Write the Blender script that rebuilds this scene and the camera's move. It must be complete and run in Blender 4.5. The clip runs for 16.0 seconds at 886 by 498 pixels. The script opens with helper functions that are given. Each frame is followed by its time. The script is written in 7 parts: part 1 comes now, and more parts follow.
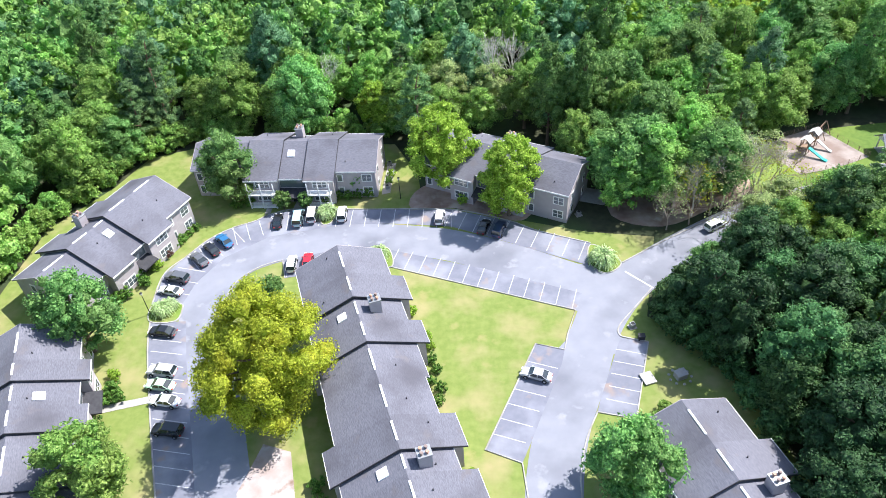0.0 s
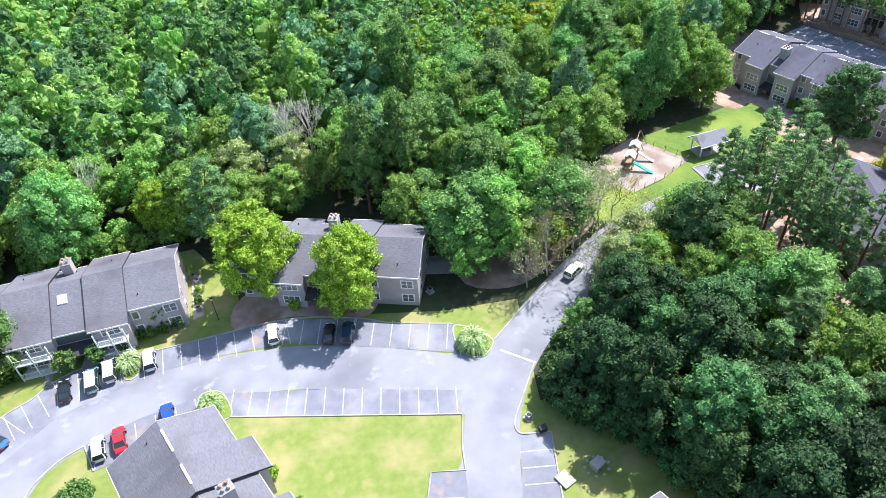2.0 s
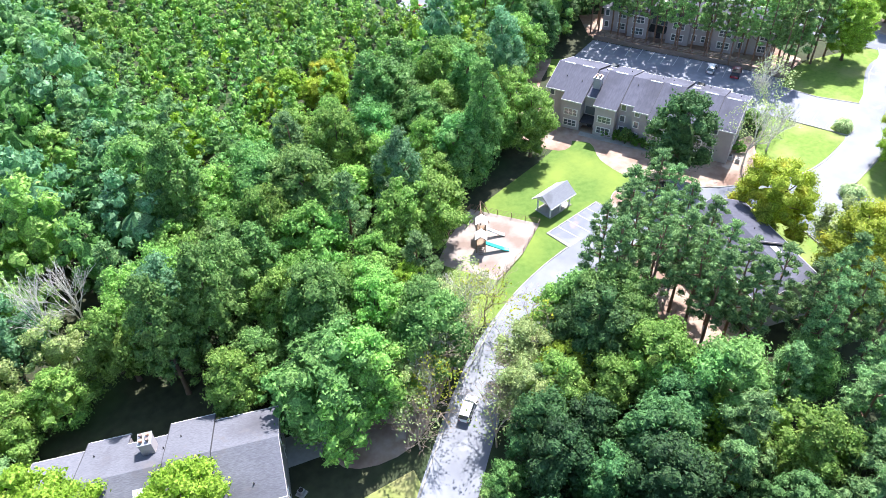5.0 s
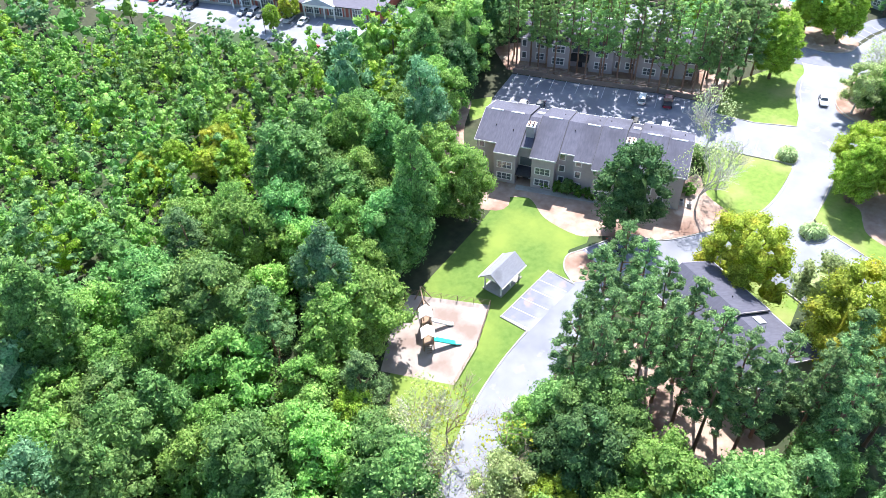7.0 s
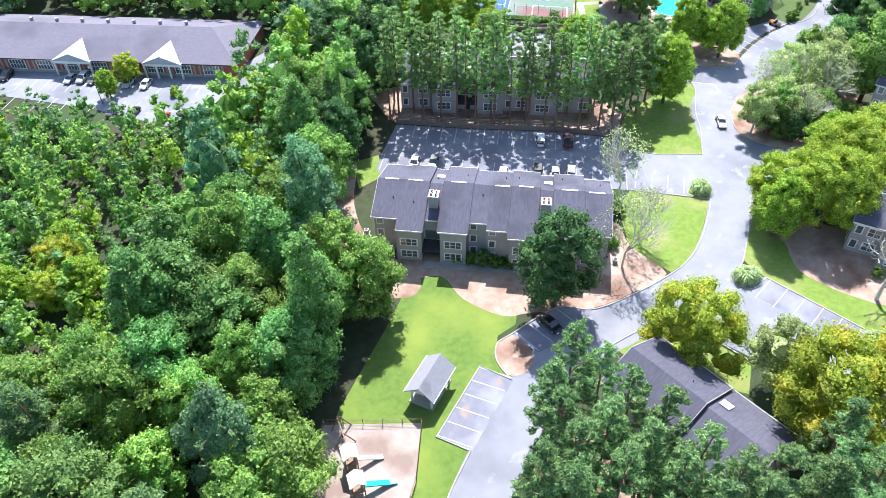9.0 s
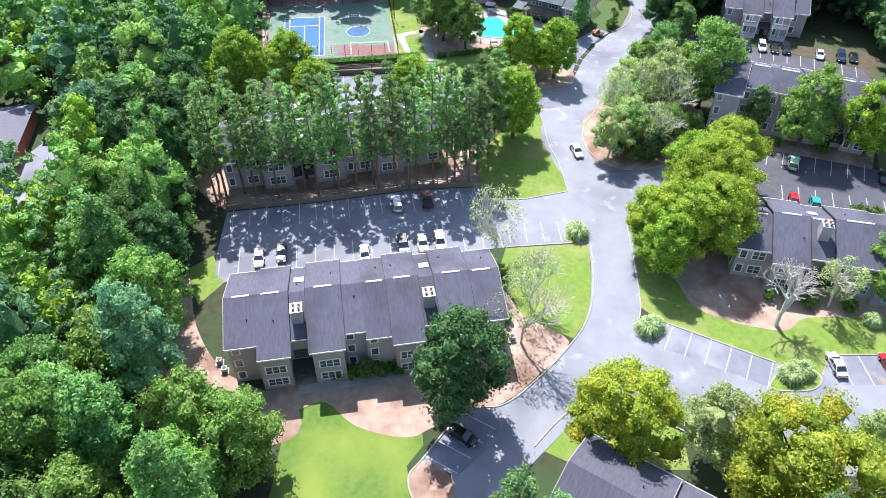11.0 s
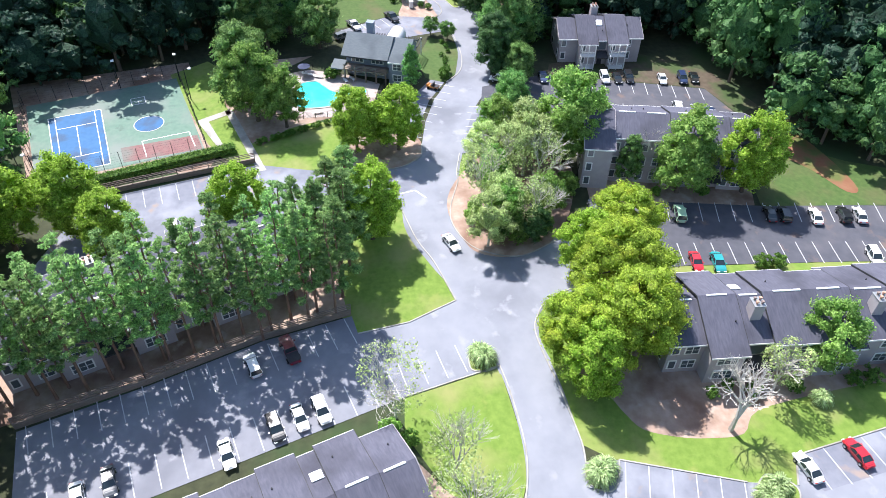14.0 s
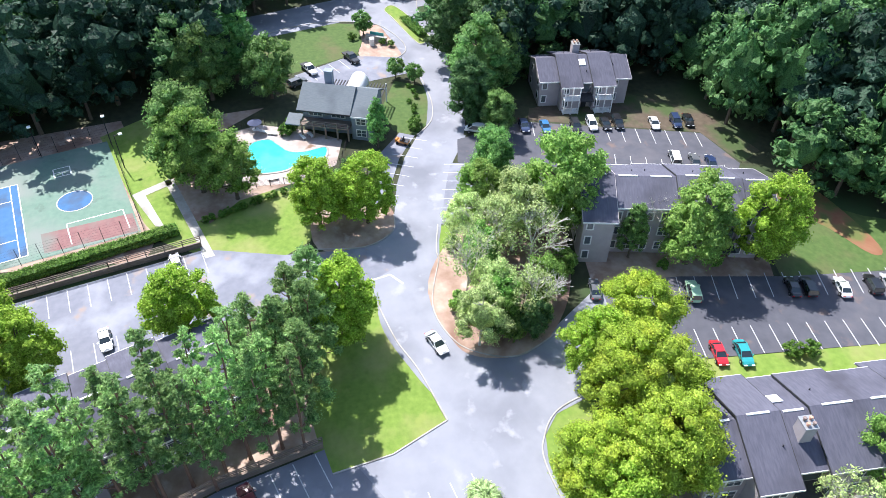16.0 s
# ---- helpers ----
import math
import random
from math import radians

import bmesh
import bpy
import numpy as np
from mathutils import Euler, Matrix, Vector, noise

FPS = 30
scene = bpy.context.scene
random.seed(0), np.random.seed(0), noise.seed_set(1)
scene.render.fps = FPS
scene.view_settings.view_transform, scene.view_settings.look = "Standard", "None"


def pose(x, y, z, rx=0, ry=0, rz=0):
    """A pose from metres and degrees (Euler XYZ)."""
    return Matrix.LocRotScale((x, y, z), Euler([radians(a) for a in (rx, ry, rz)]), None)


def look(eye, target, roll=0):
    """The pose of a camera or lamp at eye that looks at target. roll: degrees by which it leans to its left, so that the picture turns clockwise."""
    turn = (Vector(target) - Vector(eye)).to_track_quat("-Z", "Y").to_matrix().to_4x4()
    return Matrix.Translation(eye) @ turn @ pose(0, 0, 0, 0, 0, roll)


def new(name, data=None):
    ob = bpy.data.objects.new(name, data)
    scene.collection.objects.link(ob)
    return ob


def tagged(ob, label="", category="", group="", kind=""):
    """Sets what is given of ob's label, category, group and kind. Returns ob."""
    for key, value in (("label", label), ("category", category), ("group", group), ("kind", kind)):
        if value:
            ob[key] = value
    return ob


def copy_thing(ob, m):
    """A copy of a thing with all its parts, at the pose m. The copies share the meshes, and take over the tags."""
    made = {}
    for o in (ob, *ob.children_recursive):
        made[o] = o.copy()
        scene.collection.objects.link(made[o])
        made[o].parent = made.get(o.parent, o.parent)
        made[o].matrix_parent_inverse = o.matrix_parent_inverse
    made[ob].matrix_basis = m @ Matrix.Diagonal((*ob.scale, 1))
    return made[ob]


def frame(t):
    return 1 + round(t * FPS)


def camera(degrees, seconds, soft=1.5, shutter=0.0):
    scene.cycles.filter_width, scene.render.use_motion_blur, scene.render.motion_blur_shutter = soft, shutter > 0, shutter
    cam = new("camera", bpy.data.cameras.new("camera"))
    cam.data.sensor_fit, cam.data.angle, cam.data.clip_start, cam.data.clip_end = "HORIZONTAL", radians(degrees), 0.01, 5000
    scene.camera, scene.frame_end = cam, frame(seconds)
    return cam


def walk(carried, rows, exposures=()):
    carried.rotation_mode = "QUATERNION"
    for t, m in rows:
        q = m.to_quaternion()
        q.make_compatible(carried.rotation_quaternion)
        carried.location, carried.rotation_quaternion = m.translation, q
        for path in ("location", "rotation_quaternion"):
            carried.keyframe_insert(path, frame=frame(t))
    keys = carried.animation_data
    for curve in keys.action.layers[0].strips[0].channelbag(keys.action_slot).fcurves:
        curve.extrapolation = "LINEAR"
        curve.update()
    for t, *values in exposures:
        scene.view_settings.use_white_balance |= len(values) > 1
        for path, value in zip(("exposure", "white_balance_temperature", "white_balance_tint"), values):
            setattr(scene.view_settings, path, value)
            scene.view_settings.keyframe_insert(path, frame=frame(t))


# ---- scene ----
cam = camera(63.7, 16.0, soft=0.6)
METRES, EYE, TILT, LEAN, TURN = 168.0, 78.3, -41.05, 3.1, 0.0
ROWS = [
    (0.0, 0.0, 0.0, 0.0, -0.0, 0.0, -0.0),
    (0.5, -0.0058, 0.0275, 0.0223, -3.51, 0.05, 3.05),
    (1.0, -0.0096, 0.0542, 0.0436, -7.38, -0.11, 6.39),
    (1.5, -0.012, 0.0802, 0.0645, -11.65, -0.58, 9.98),
    (2.0, -0.0119, 0.1052, 0.0851, -15.59, -1.29, 13.2),
    (2.5, -0.0099, 0.1295, 0.1055, -19.67, -2.26, 16.36),
    (3.0, -0.0059, 0.1534, 0.1257, -23.43, -3.37, 19.08),
    (3.5, 0.0009, 0.1766, 0.1454, -26.84, -4.51, 21.4),
    (4.0, 0.01, 0.1992, 0.1648, -29.32, -5.46, 22.99),
    (6.5, 0.0849, 0.3034, 0.2547, -40.91, -10.57, 29.43),
    (7.0, 0.1047, 0.3221, 0.2708, -43.21, -11.7, 30.52),
    (7.5, 0.1259, 0.3399, 0.2865, -46.42, -13.3, 31.95),
    (8.0, 0.146, 0.3559, 0.3008, -49.56, -14.93, 33.19),
    (8.5, 0.1684, 0.3721, 0.3148, -52.29, -16.38, 34.2),
    (9.0, 0.1925, 0.3869, 0.3279, -56.47, -18.71, 35.66),
    (11.5, 0.3244, 0.4457, 0.3829, -82.74, -34.96, 40.53),
    (12.0, 0.3525, 0.4539, 0.3905, -88.17, -38.46, 40.75),
    (12.5, 0.3806, 0.4607, 0.3963, -92.61, -41.28, 40.73),
    (13.0, 0.4091, 0.4657, 0.4009, -95.79, -43.31, 40.58),
    (13.5, 0.438, 0.4689, 0.4045, -98.28, -44.93, 40.41),
    (14.0, 0.4675, 0.4711, 0.4062, -100.34, -46.22, 40.21),
    (14.5, 0.4977, 0.4719, 0.4076, -102.35, -47.51, 40.0),
    (15.0, 0.5285, 0.4716, 0.4078, -103.94, -48.52, 39.79),
    (15.5, 0.5597, 0.4705, 0.4067, -104.79, -49.03, 39.64),
    (16.0, 0.5909, 0.468, 0.405, -105.32, -49.38, 39.59),
]
walk(cam, [(t, pose(0, 0, EYE, TILT, LEAN, TURN) @ pose(METRES * x, METRES * y, METRES * z, 90 + pitch, roll, yaw)) for t, x, y, z, yaw, pitch, roll in ROWS],
     [(0.0, 0.98, 6440, 10), (2.0, 1.08, 6440, 10), (3.0, 1.2, 6420, 10), (4.0, 1.43, 6360, 10), (6.5, 1.43, 6340, 10), (7.5, 1.36, 6340, 10), (9.0, 1.17, 6360, 10), (11.5, 0.99, 6420, 10), (14.0, 0.98, 6440, 10), (16.0, 1.04, 6440, 10)])

# ---- daylight ----
SUN_TO = Vector((0.90, 0.42, 0.0)).normalized()
SUN_EL = radians(54.0)
sun_dir = Vector((SUN_TO.x * math.cos(SUN_EL), SUN_TO.y * math.cos(SUN_EL), math.sin(SUN_EL)))
world = bpy.data.worlds.new("sky")
scene.world = world
world.use_nodes = True
wn = world.node_tree
sky = wn.nodes.new("ShaderNodeTexSky")
sky.sky_type = "NISHITA"
sky.sun_disc = False
sky.sun_elevation = SUN_EL
sky.sun_rotation = math.atan2(SUN_TO.x, SUN_TO.y)
wn.nodes["Background"].inputs[1].default_value = 0.15
wn.links.new(sky.outputs[0], wn.nodes["Background"].inputs[0])
sun_data = bpy.data.lights.new("sun", "SUN")
sun_data.energy = 5.0
sun_data.angle = radians(0.53)
sun_data.color = (1.0, 0.965, 0.955)
sun = new("sun", sun_data)
sun.matrix_world = look(sun_dir * 300, (0, 0, 0))
scene.view_settings.exposure = 0.95


# ---- materials ----
def mix_color(nt, fac, a, b):
    m = nt.nodes.new("ShaderNodeMix")
    m.data_type = "RGBA"
    for sock, val in ((m.inputs[0], fac), (m.inputs[6], a), (m.inputs[7], b)):
        if isinstance(val, (int, float)):
            sock.default_value = val
        elif isinstance(val, tuple):
            sock.default_value = (*val, 1)
        else:
            nt.links.new(val, sock)
    return m.outputs[2]


def ramp(nt, src, lo, hi):
    n = nt.nodes.new("ShaderNodeMapRange")
    n.inputs[1].default_value, n.inputs[2].default_value = lo, hi
    nt.links.new(src, n.inputs[0])
    return n.outputs[0]


def noise_tex(nt, coord, scale, detail=4.0, stretch=None):
    if stretch:
        mp = nt.nodes.new("ShaderNodeMapping")
        mp.inputs["Scale"].default_value = stretch
        nt.links.new(coord, mp.inputs[0])
        coord = mp.outputs[0]
    n = nt.nodes.new("ShaderNodeTexNoise")
    n.inputs["Scale"].default_value = scale
    n.inputs["Detail"].default_value = detail
    nt.links.new(coord, n.inputs["Vector"])
    return n.outputs["Fac"]


def mat(name, base, alt=None, scale=2.0, patch=None, patch_scale=0.12, patch_range=(0.5, 0.65), rough=0.9, metal=0.0,
        spec=0.3, bump=0.0, stretch=None, where="Object", per_object=0.0, waves=None, stain=None):
    """A surface with grain (base to alt) and larger patches; waves: (axis, spacing, depth) for boards."""
    m = bpy.data.materials.new(name)
    m.use_nodes = True
    nt = m.node_tree
    b = nt.nodes["Principled BSDF"]
    b.inputs["Roughness"].default_value = rough
    b.inputs["Metallic"].default_value = metal
    b.inputs["Specular IOR Level"].default_value = spec
    if where == "World":
        co = nt.nodes.new("ShaderNodeNewGeometry").outputs["Position"]
    else:
        co = nt.nodes.new("ShaderNodeTexCoord").outputs["Object"]
    col = None
    grain = None
    if alt:
        grain = noise_tex(nt, co, scale, 5, stretch)
        col = mix_color(nt, ramp(nt, grain, 0.3, 0.7), base, alt)
    if patch:
        big = noise_tex(nt, co, patch_scale, 6)
        col = mix_color(nt, ramp(nt, big, *patch_range), col if col else base, patch)
    if stain:
        blot = noise_tex(nt, co, 0.31, 7)
        col = mix_color(nt, ramp(nt, blot, 0.60, 0.70), col if col else base, stain)
    if per_object:
        info = nt.nodes.new("ShaderNodeObjectInfo").outputs["Random"]
        hsv = nt.nodes.new("ShaderNodeHueSaturation")
        nt.links.new(ramp_to(nt, info, 1 - per_object, 1 + per_object), hsv.inputs["Value"])
        if col:
            nt.links.new(col, hsv.inputs["Color"])
        else:
            hsv.inputs["Color"].default_value = (*base, 1)
        col = hsv.outputs[0]
    if col:
        nt.links.new(col, b.inputs["Base Color"])
    else:
        b.inputs["Base Color"].default_value = (*base, 1)
    height = grain
    if waves:
        axis, spacing, depth = waves
        w = nt.nodes.new("ShaderNodeTexWave")
        w.bands_direction = axis
        w.wave_profile = "SAW"
        w.inputs["Scale"].default_value = 0.314 / spacing
        nt.links.new(co, w.inputs["Vector"])
        height, bump = w.outputs["Fac"], depth
    if bump and height:
        bp = nt.nodes.new("ShaderNodeBump")
        bp.inputs["Strength"].default_value = 0.6
        bp.inputs["Distance"].default_value = bump
        nt.links.new(height, bp.inputs["Height"])
        nt.links.new(bp.outputs[0], b.inputs["Normal"])
    return m


def ramp_to(nt, src, lo, hi):
    n = nt.nodes.new("ShaderNodeMapRange")
    n.inputs[3].default_value, n.inputs[4].default_value = lo, hi
    nt.links.new(src, n.inputs[0])
    return n.outputs[0]


def leaf_mat(name, dark, light, glow=0.3, spread=0.2, warm=None, drift=1.6):
    """Foliage: leaf to leaf and tree to tree variation, with light passing through the leaves."""
    m = bpy.data.materials.new(name)
    m.use_nodes = True
    nt = m.node_tree
    nt.nodes.remove(nt.nodes["Principled BSDF"])
    geo = nt.nodes.new("ShaderNodeNewGeometry")
    info = nt.nodes.new("ShaderNodeObjectInfo")
    col = mix_color(nt, ramp_to(nt, geo.outputs["Random Per Island"], -0.12, 1.1), dark, light)
    vor = nt.nodes.new("ShaderNodeTexVoronoi")
    vor.inputs["Scale"].default_value = 0.12
    nt.links.new(geo.outputs["Position"], vor.inputs["Vector"])
    sep = nt.nodes.new("ShaderNodeSeparateColor")
    nt.links.new(vor.outputs["Color"], sep.inputs[0])
    if warm:
        col = mix_color(nt, ramp(nt, noise_tex(nt, geo.outputs["Position"], 0.35, 3), 0.5, 0.72), col, warm)
    hsv = nt.nodes.new("ShaderNodeHueSaturation")
    nt.links.new(col, hsv.inputs["Color"])
    hue = nt.nodes.new("ShaderNodeMath")
    nt.links.new(ramp_to(nt, info.outputs["Random"], -0.010 * drift, 0.005 * drift), hue.inputs[0])
    nt.links.new(ramp_to(nt, sep.outputs[1], 0.5 - 0.010 * drift, 0.5 + 0.006 * drift), hue.inputs[1])
    nt.links.new(hue.outputs[0], hsv.inputs["Hue"])
    hsv.inputs["Saturation"].default_value = 1.0
    add = nt.nodes.new("ShaderNodeMath")
    add.operation = "MULTIPLY"
    nt.links.new(ramp_to(nt, info.outputs["Random"], 1 - spread, 1 + spread), add.inputs[0])
    nt.links.new(ramp_to(nt, sep.outputs[0], 1 - spread, 1 + spread), add.inputs[1])
    nt.links.new(add.outputs[0], hsv.inputs["Value"])
    speck = noise_tex(nt, geo.outputs["Position"], 4.2, 3)
    mul = nt.nodes.new("ShaderNodeMath")
    mul.operation = "MULTIPLY"
    nt.links.new(add.outputs[0], mul.inputs[0])
    spn = nt.nodes.new("ShaderNodeMapRange")
    for k, val in ((1, 0.35), (2, 0.65), (3, 0.6), (4, 1.4)):
        spn.inputs[k].default_value = val
    nt.links.new(speck, spn.inputs[0])
    nt.links.new(spn.outputs[0], mul.inputs[1])
    nt.links.new(mul.outputs[0], hsv.inputs["Value"])
    bmp = nt.nodes.new("ShaderNodeBump")
    bmp.inputs["Strength"].default_value = 1.0
    bmp.inputs["Distance"].default_value = 0.12
    nt.links.new(speck, bmp.inputs["Height"])
    d = nt.nodes.new("ShaderNodeBsdfPrincipled")
    nt.links.new(bmp.outputs[0], d.inputs["Normal"])
    d.inputs["Roughness"].default_value = 0.5
    d.inputs["Specular IOR Level"].default_value = 0.16
    t = nt.nodes.new("ShaderNodeBsdfTranslucent")
    nt.links.new(hsv.outputs[0], d.inputs["Base Color"])
    nt.links.new(hsv.outputs[0], t.inputs["Color"])
    mx = nt.nodes.new("ShaderNodeMixShader")
    mx.inputs[0].default_value = glow
    nt.links.new(d.outputs[0], mx.inputs[1])
    nt.links.new(t.outputs[0], mx.inputs[2])
    nt.links.new(mx.outputs[0], nt.nodes["Material Output"].inputs[0])
    return m


M_FOREST = mat("forest_floor", (0.030, 0.036, 0.018), (0.055, 0.060, 0.030), 0.8, (0.036, 0.066, 0.022), 0.06, where="World", bump=0.05)
M_GRASS = mat("lawn_grass", (0.112, 0.185, 0.028), (0.165, 0.245, 0.045), 1.1, (0.28, 0.26, 0.11), 0.13, (0.46, 0.78), where="World", bump=0.04, stain=(0.20, 0.245, 0.06))
M_DRYGRASS = mat("sunburnt_lawn_grass", (0.140, 0.190, 0.040), (0.190, 0.235, 0.062), 0.9, (0.31, 0.265, 0.13), 0.16, (0.46, 0.74), where="World", bump=0.04, stain=(0.24, 0.235, 0.085))
# playground lawn: shade put in as deeper green, with brighter large patches
M_SHADYLAWN = mat("shade_graded_lawn", (0.078, 0.142, 0.022), (0.118, 0.188, 0.036), 1.1, (0.175, 0.235, 0.042), 0.07, (0.46, 0.62), where="World", bump=0.04)
# eastern lawns: cloud and tree shade put into a darker grass colour
M_TURF = mat("shade_toned_lawn", (0.050, 0.092, 0.022), (0.076, 0.122, 0.033), 1.1, (0.12, 0.10, 0.052), 0.12, (0.5, 0.8), where="World", bump=0.04)
M_ASPHALT = mat("aged_asphalt", (0.210, 0.219, 0.254), (0.245, 0.254, 0.290), 0.35, (0.150, 0.157, 0.186), 0.09, (0.46, 0.68), rough=0.85, where="World", bump=0.004, stain=(0.285, 0.292, 0.322))
M_LOT = mat("parking_asphalt", (0.15, 0.158, 0.195), (0.18, 0.188, 0.228), 0.9, (0.25, 0.26, 0.30), 0.16, (0.48, 0.66), rough=0.85, where="World", stain=(0.26, 0.21, 0.19))
# worn asphalt below the pine row, toned down for the pines' shadow
M_LOTM = mat("worn_shade_toned_asphalt", (0.185, 0.192, 0.226), (0.220, 0.227, 0.262), 0.6, (0.15, 0.155, 0.185), 0.12, (0.46, 0.66), rough=0.85, where="World", stain=(0.27, 0.27, 0.30))
# eastern car parks: stained asphalt with the cloud shade put into its base colour
M_LOTD = mat("cloud_dimmed_parking_asphalt", (0.064, 0.066, 0.082), (0.084, 0.086, 0.104), 0.6, (0.115, 0.110, 0.124), 0.12, (0.5, 0.7), rough=0.85, where="World", stain=(0.14, 0.105, 0.097))
M_STRAW = mat("pine_straw", (0.31, 0.215, 0.165), (0.41, 0.31, 0.255), 0.9, (0.20, 0.120, 0.088), 0.16, (0.46, 0.66), where="World", bump=0.04, stain=(0.42, 0.34, 0.29))
M_SAND = mat("playground_sand", (0.29, 0.245, 0.22), (0.35, 0.30, 0.27), 0.7, (0.22, 0.165, 0.14), 0.22, (0.45, 0.65), where="World", bump=0.03)
# brown dirt and thin grass, darkened so the colour holds the tree shade
M_DIRT = mat("shade_toned_dirt", (0.070, 0.054, 0.038), (0.105, 0.082, 0.058), 0.9, (0.048, 0.076, 0.024), 0.16, (0.46, 0.62), where="World", bump=0.04)
M_CLAY = mat("red_clay", (0.19, 0.085, 0.045), (0.24, 0.12, 0.07), 0.5, (0.10, 0.12, 0.035), 0.25, (0.42, 0.6), where="World", bump=0.05)
M_CONC = mat("pale_concrete", (0.33, 0.315, 0.29), (0.39, 0.375, 0.35), 2.0, (0.26, 0.245, 0.22), 0.3, where="World", bump=0.005)
M_PAD = mat("stained_tan_concrete", (0.36, 0.31, 0.29), (0.42, 0.37, 0.35), 1.2, (0.30, 0.24, 0.21), 0.25, (0.45, 0.65), where="World", bump=0.005, stain=(0.19, 0.12, 0.08))
M_WHITE = mat("white_paint", (0.78, 0.78, 0.77), (0.70, 0.70, 0.69), 3.0, rough=0.6)
M_LINE = mat("worn_line_paint", (0.58, 0.58, 0.60), (0.36, 0.365, 0.39), 1.4, rough=0.8, where="World")
M_ROOF = mat("grey_shingles", (0.105, 0.106, 0.128), (0.165, 0.166, 0.194), 2.2, (0.082, 0.080, 0.094), 0.14, (0.46, 0.72), rough=0.95, bump=0.03, stretch=(1.0, 4.5, 1.0), per_object=0.07, stain=(0.135, 0.125, 0.135))
M_ROOFD = mat("dark_shingles", (0.075, 0.076, 0.103), (0.104, 0.104, 0.136), 1.3, (0.056, 0.056, 0.074), 0.18, (0.48, 0.7), rough=0.95, bump=0.03, stretch=(3.0, 0.5, 1.0), per_object=0.07)
M_ROOFP = mat("pale_grey_shingles", (0.20, 0.207, 0.235), (0.25, 0.257, 0.285), 2.0, (0.165, 0.17, 0.19), 0.4, rough=0.95, bump=0.02, stretch=(1.0, 4.5, 1.0))
M_ROOFG = mat("sage_shingles", (0.13, 0.15, 0.165), (0.16, 0.18, 0.195), 1.6, (0.10, 0.115, 0.13), 0.15, rough=0.95, bump=0.03, stretch=(1.0, 4.5, 1.0))
M_SIDING = mat("taupe_siding", (0.365, 0.330, 0.340), (0.41, 0.372, 0.382), 1.0, rough=0.7, waves=("Z", 0.2, 0.02), per_object=0.04)
M_SIDINGB = mat("blue_grey_siding", (0.20, 0.235, 0.29), (0.24, 0.27, 0.33), 1.0, rough=0.7, waves=("Z", 0.2, 0.02))
M_BRICK = mat("red_brick", (0.33, 0.09, 0.07), (0.42, 0.14, 0.11), 3.0, rough=0.9, bump=0.02)
M_DARK = mat("dark_trim", (0.03, 0.03, 0.035), (0.05, 0.05, 0.055), 2.0, rough=0.7)
M_GLASS = mat("window_glass", (0.09, 0.11, 0.125), rough=0.05, spec=1.0)
M_SKYLIGHT = mat("skylight_dome", (0.85, 0.86, 0.88), rough=0.25, spec=0.5)
M_BARK = mat("bark", (0.10, 0.075, 0.055), (0.16, 0.12, 0.09), 5.0, rough=0.95, bump=0.03, stretch=(1, 1, 0.2))
M_PINEBARK = mat("pine_bark", (0.16, 0.095, 0.065), (0.24, 0.15, 0.11), 5.0, rough=0.95, bump=0.03, stretch=(1, 1, 0.25))
M_GREYBARK = mat("grey_bark", (0.50, 0.46, 0.42), (0.60, 0.57, 0.52), 5.0, rough=0.95, bump=0.02, stretch=(1, 1, 0.25))
M_TWIG = mat("twig_bark", (0.26, 0.20, 0.15), (0.36, 0.29, 0.23), 5.0, rough=0.95, bump=0.02, stretch=(1, 1, 0.25))
M_WOOD = mat("weathered_wood", (0.22, 0.15, 0.10), (0.30, 0.21, 0.15), 3.0, rough=0.85, bump=0.01, stretch=(4, 4, 0.6))
M_TIMBER = mat("grey_timber", (0.17, 0.135, 0.11), (0.24, 0.19, 0.16), 2.0, rough=0.9, bump=0.02, stretch=(0.5, 4, 4))
M_METAL = mat("galvanised_metal", (0.30, 0.31, 0.32), (0.36, 0.37, 0.38), 4.0, rough=0.5, metal=0.6)
M_BLACKM = mat("black_metal", (0.02, 0.02, 0.022), rough=0.5, metal=0.3)
M_CLAYPOT = mat("clay_flue", (0.45, 0.25, 0.18), (0.52, 0.30, 0.22), 5.0)
M_FLUE = mat("smoky_flue", (0.20, 0.15, 0.135), (0.27, 0.21, 0.19), 5.0)
M_TYRE = mat("tyre_rubber", (0.015, 0.015, 0.016), rough=0.9)
M_RIM = mat("alloy_rim", (0.55, 0.56, 0.58), rough=0.3, metal=0.9)
M_CARGLASS = mat("tinted_car_glass", (0.02, 0.03, 0.035), rough=0.05, spec=0.9)
M_LAMPW = mat("lamp_lens", (0.85, 0.86, 0.88), rough=0.15, spec=0.7)
M_LAMPR = mat("tail_lens", (0.45, 0.02, 0.02), rough=0.15, spec=0.7)

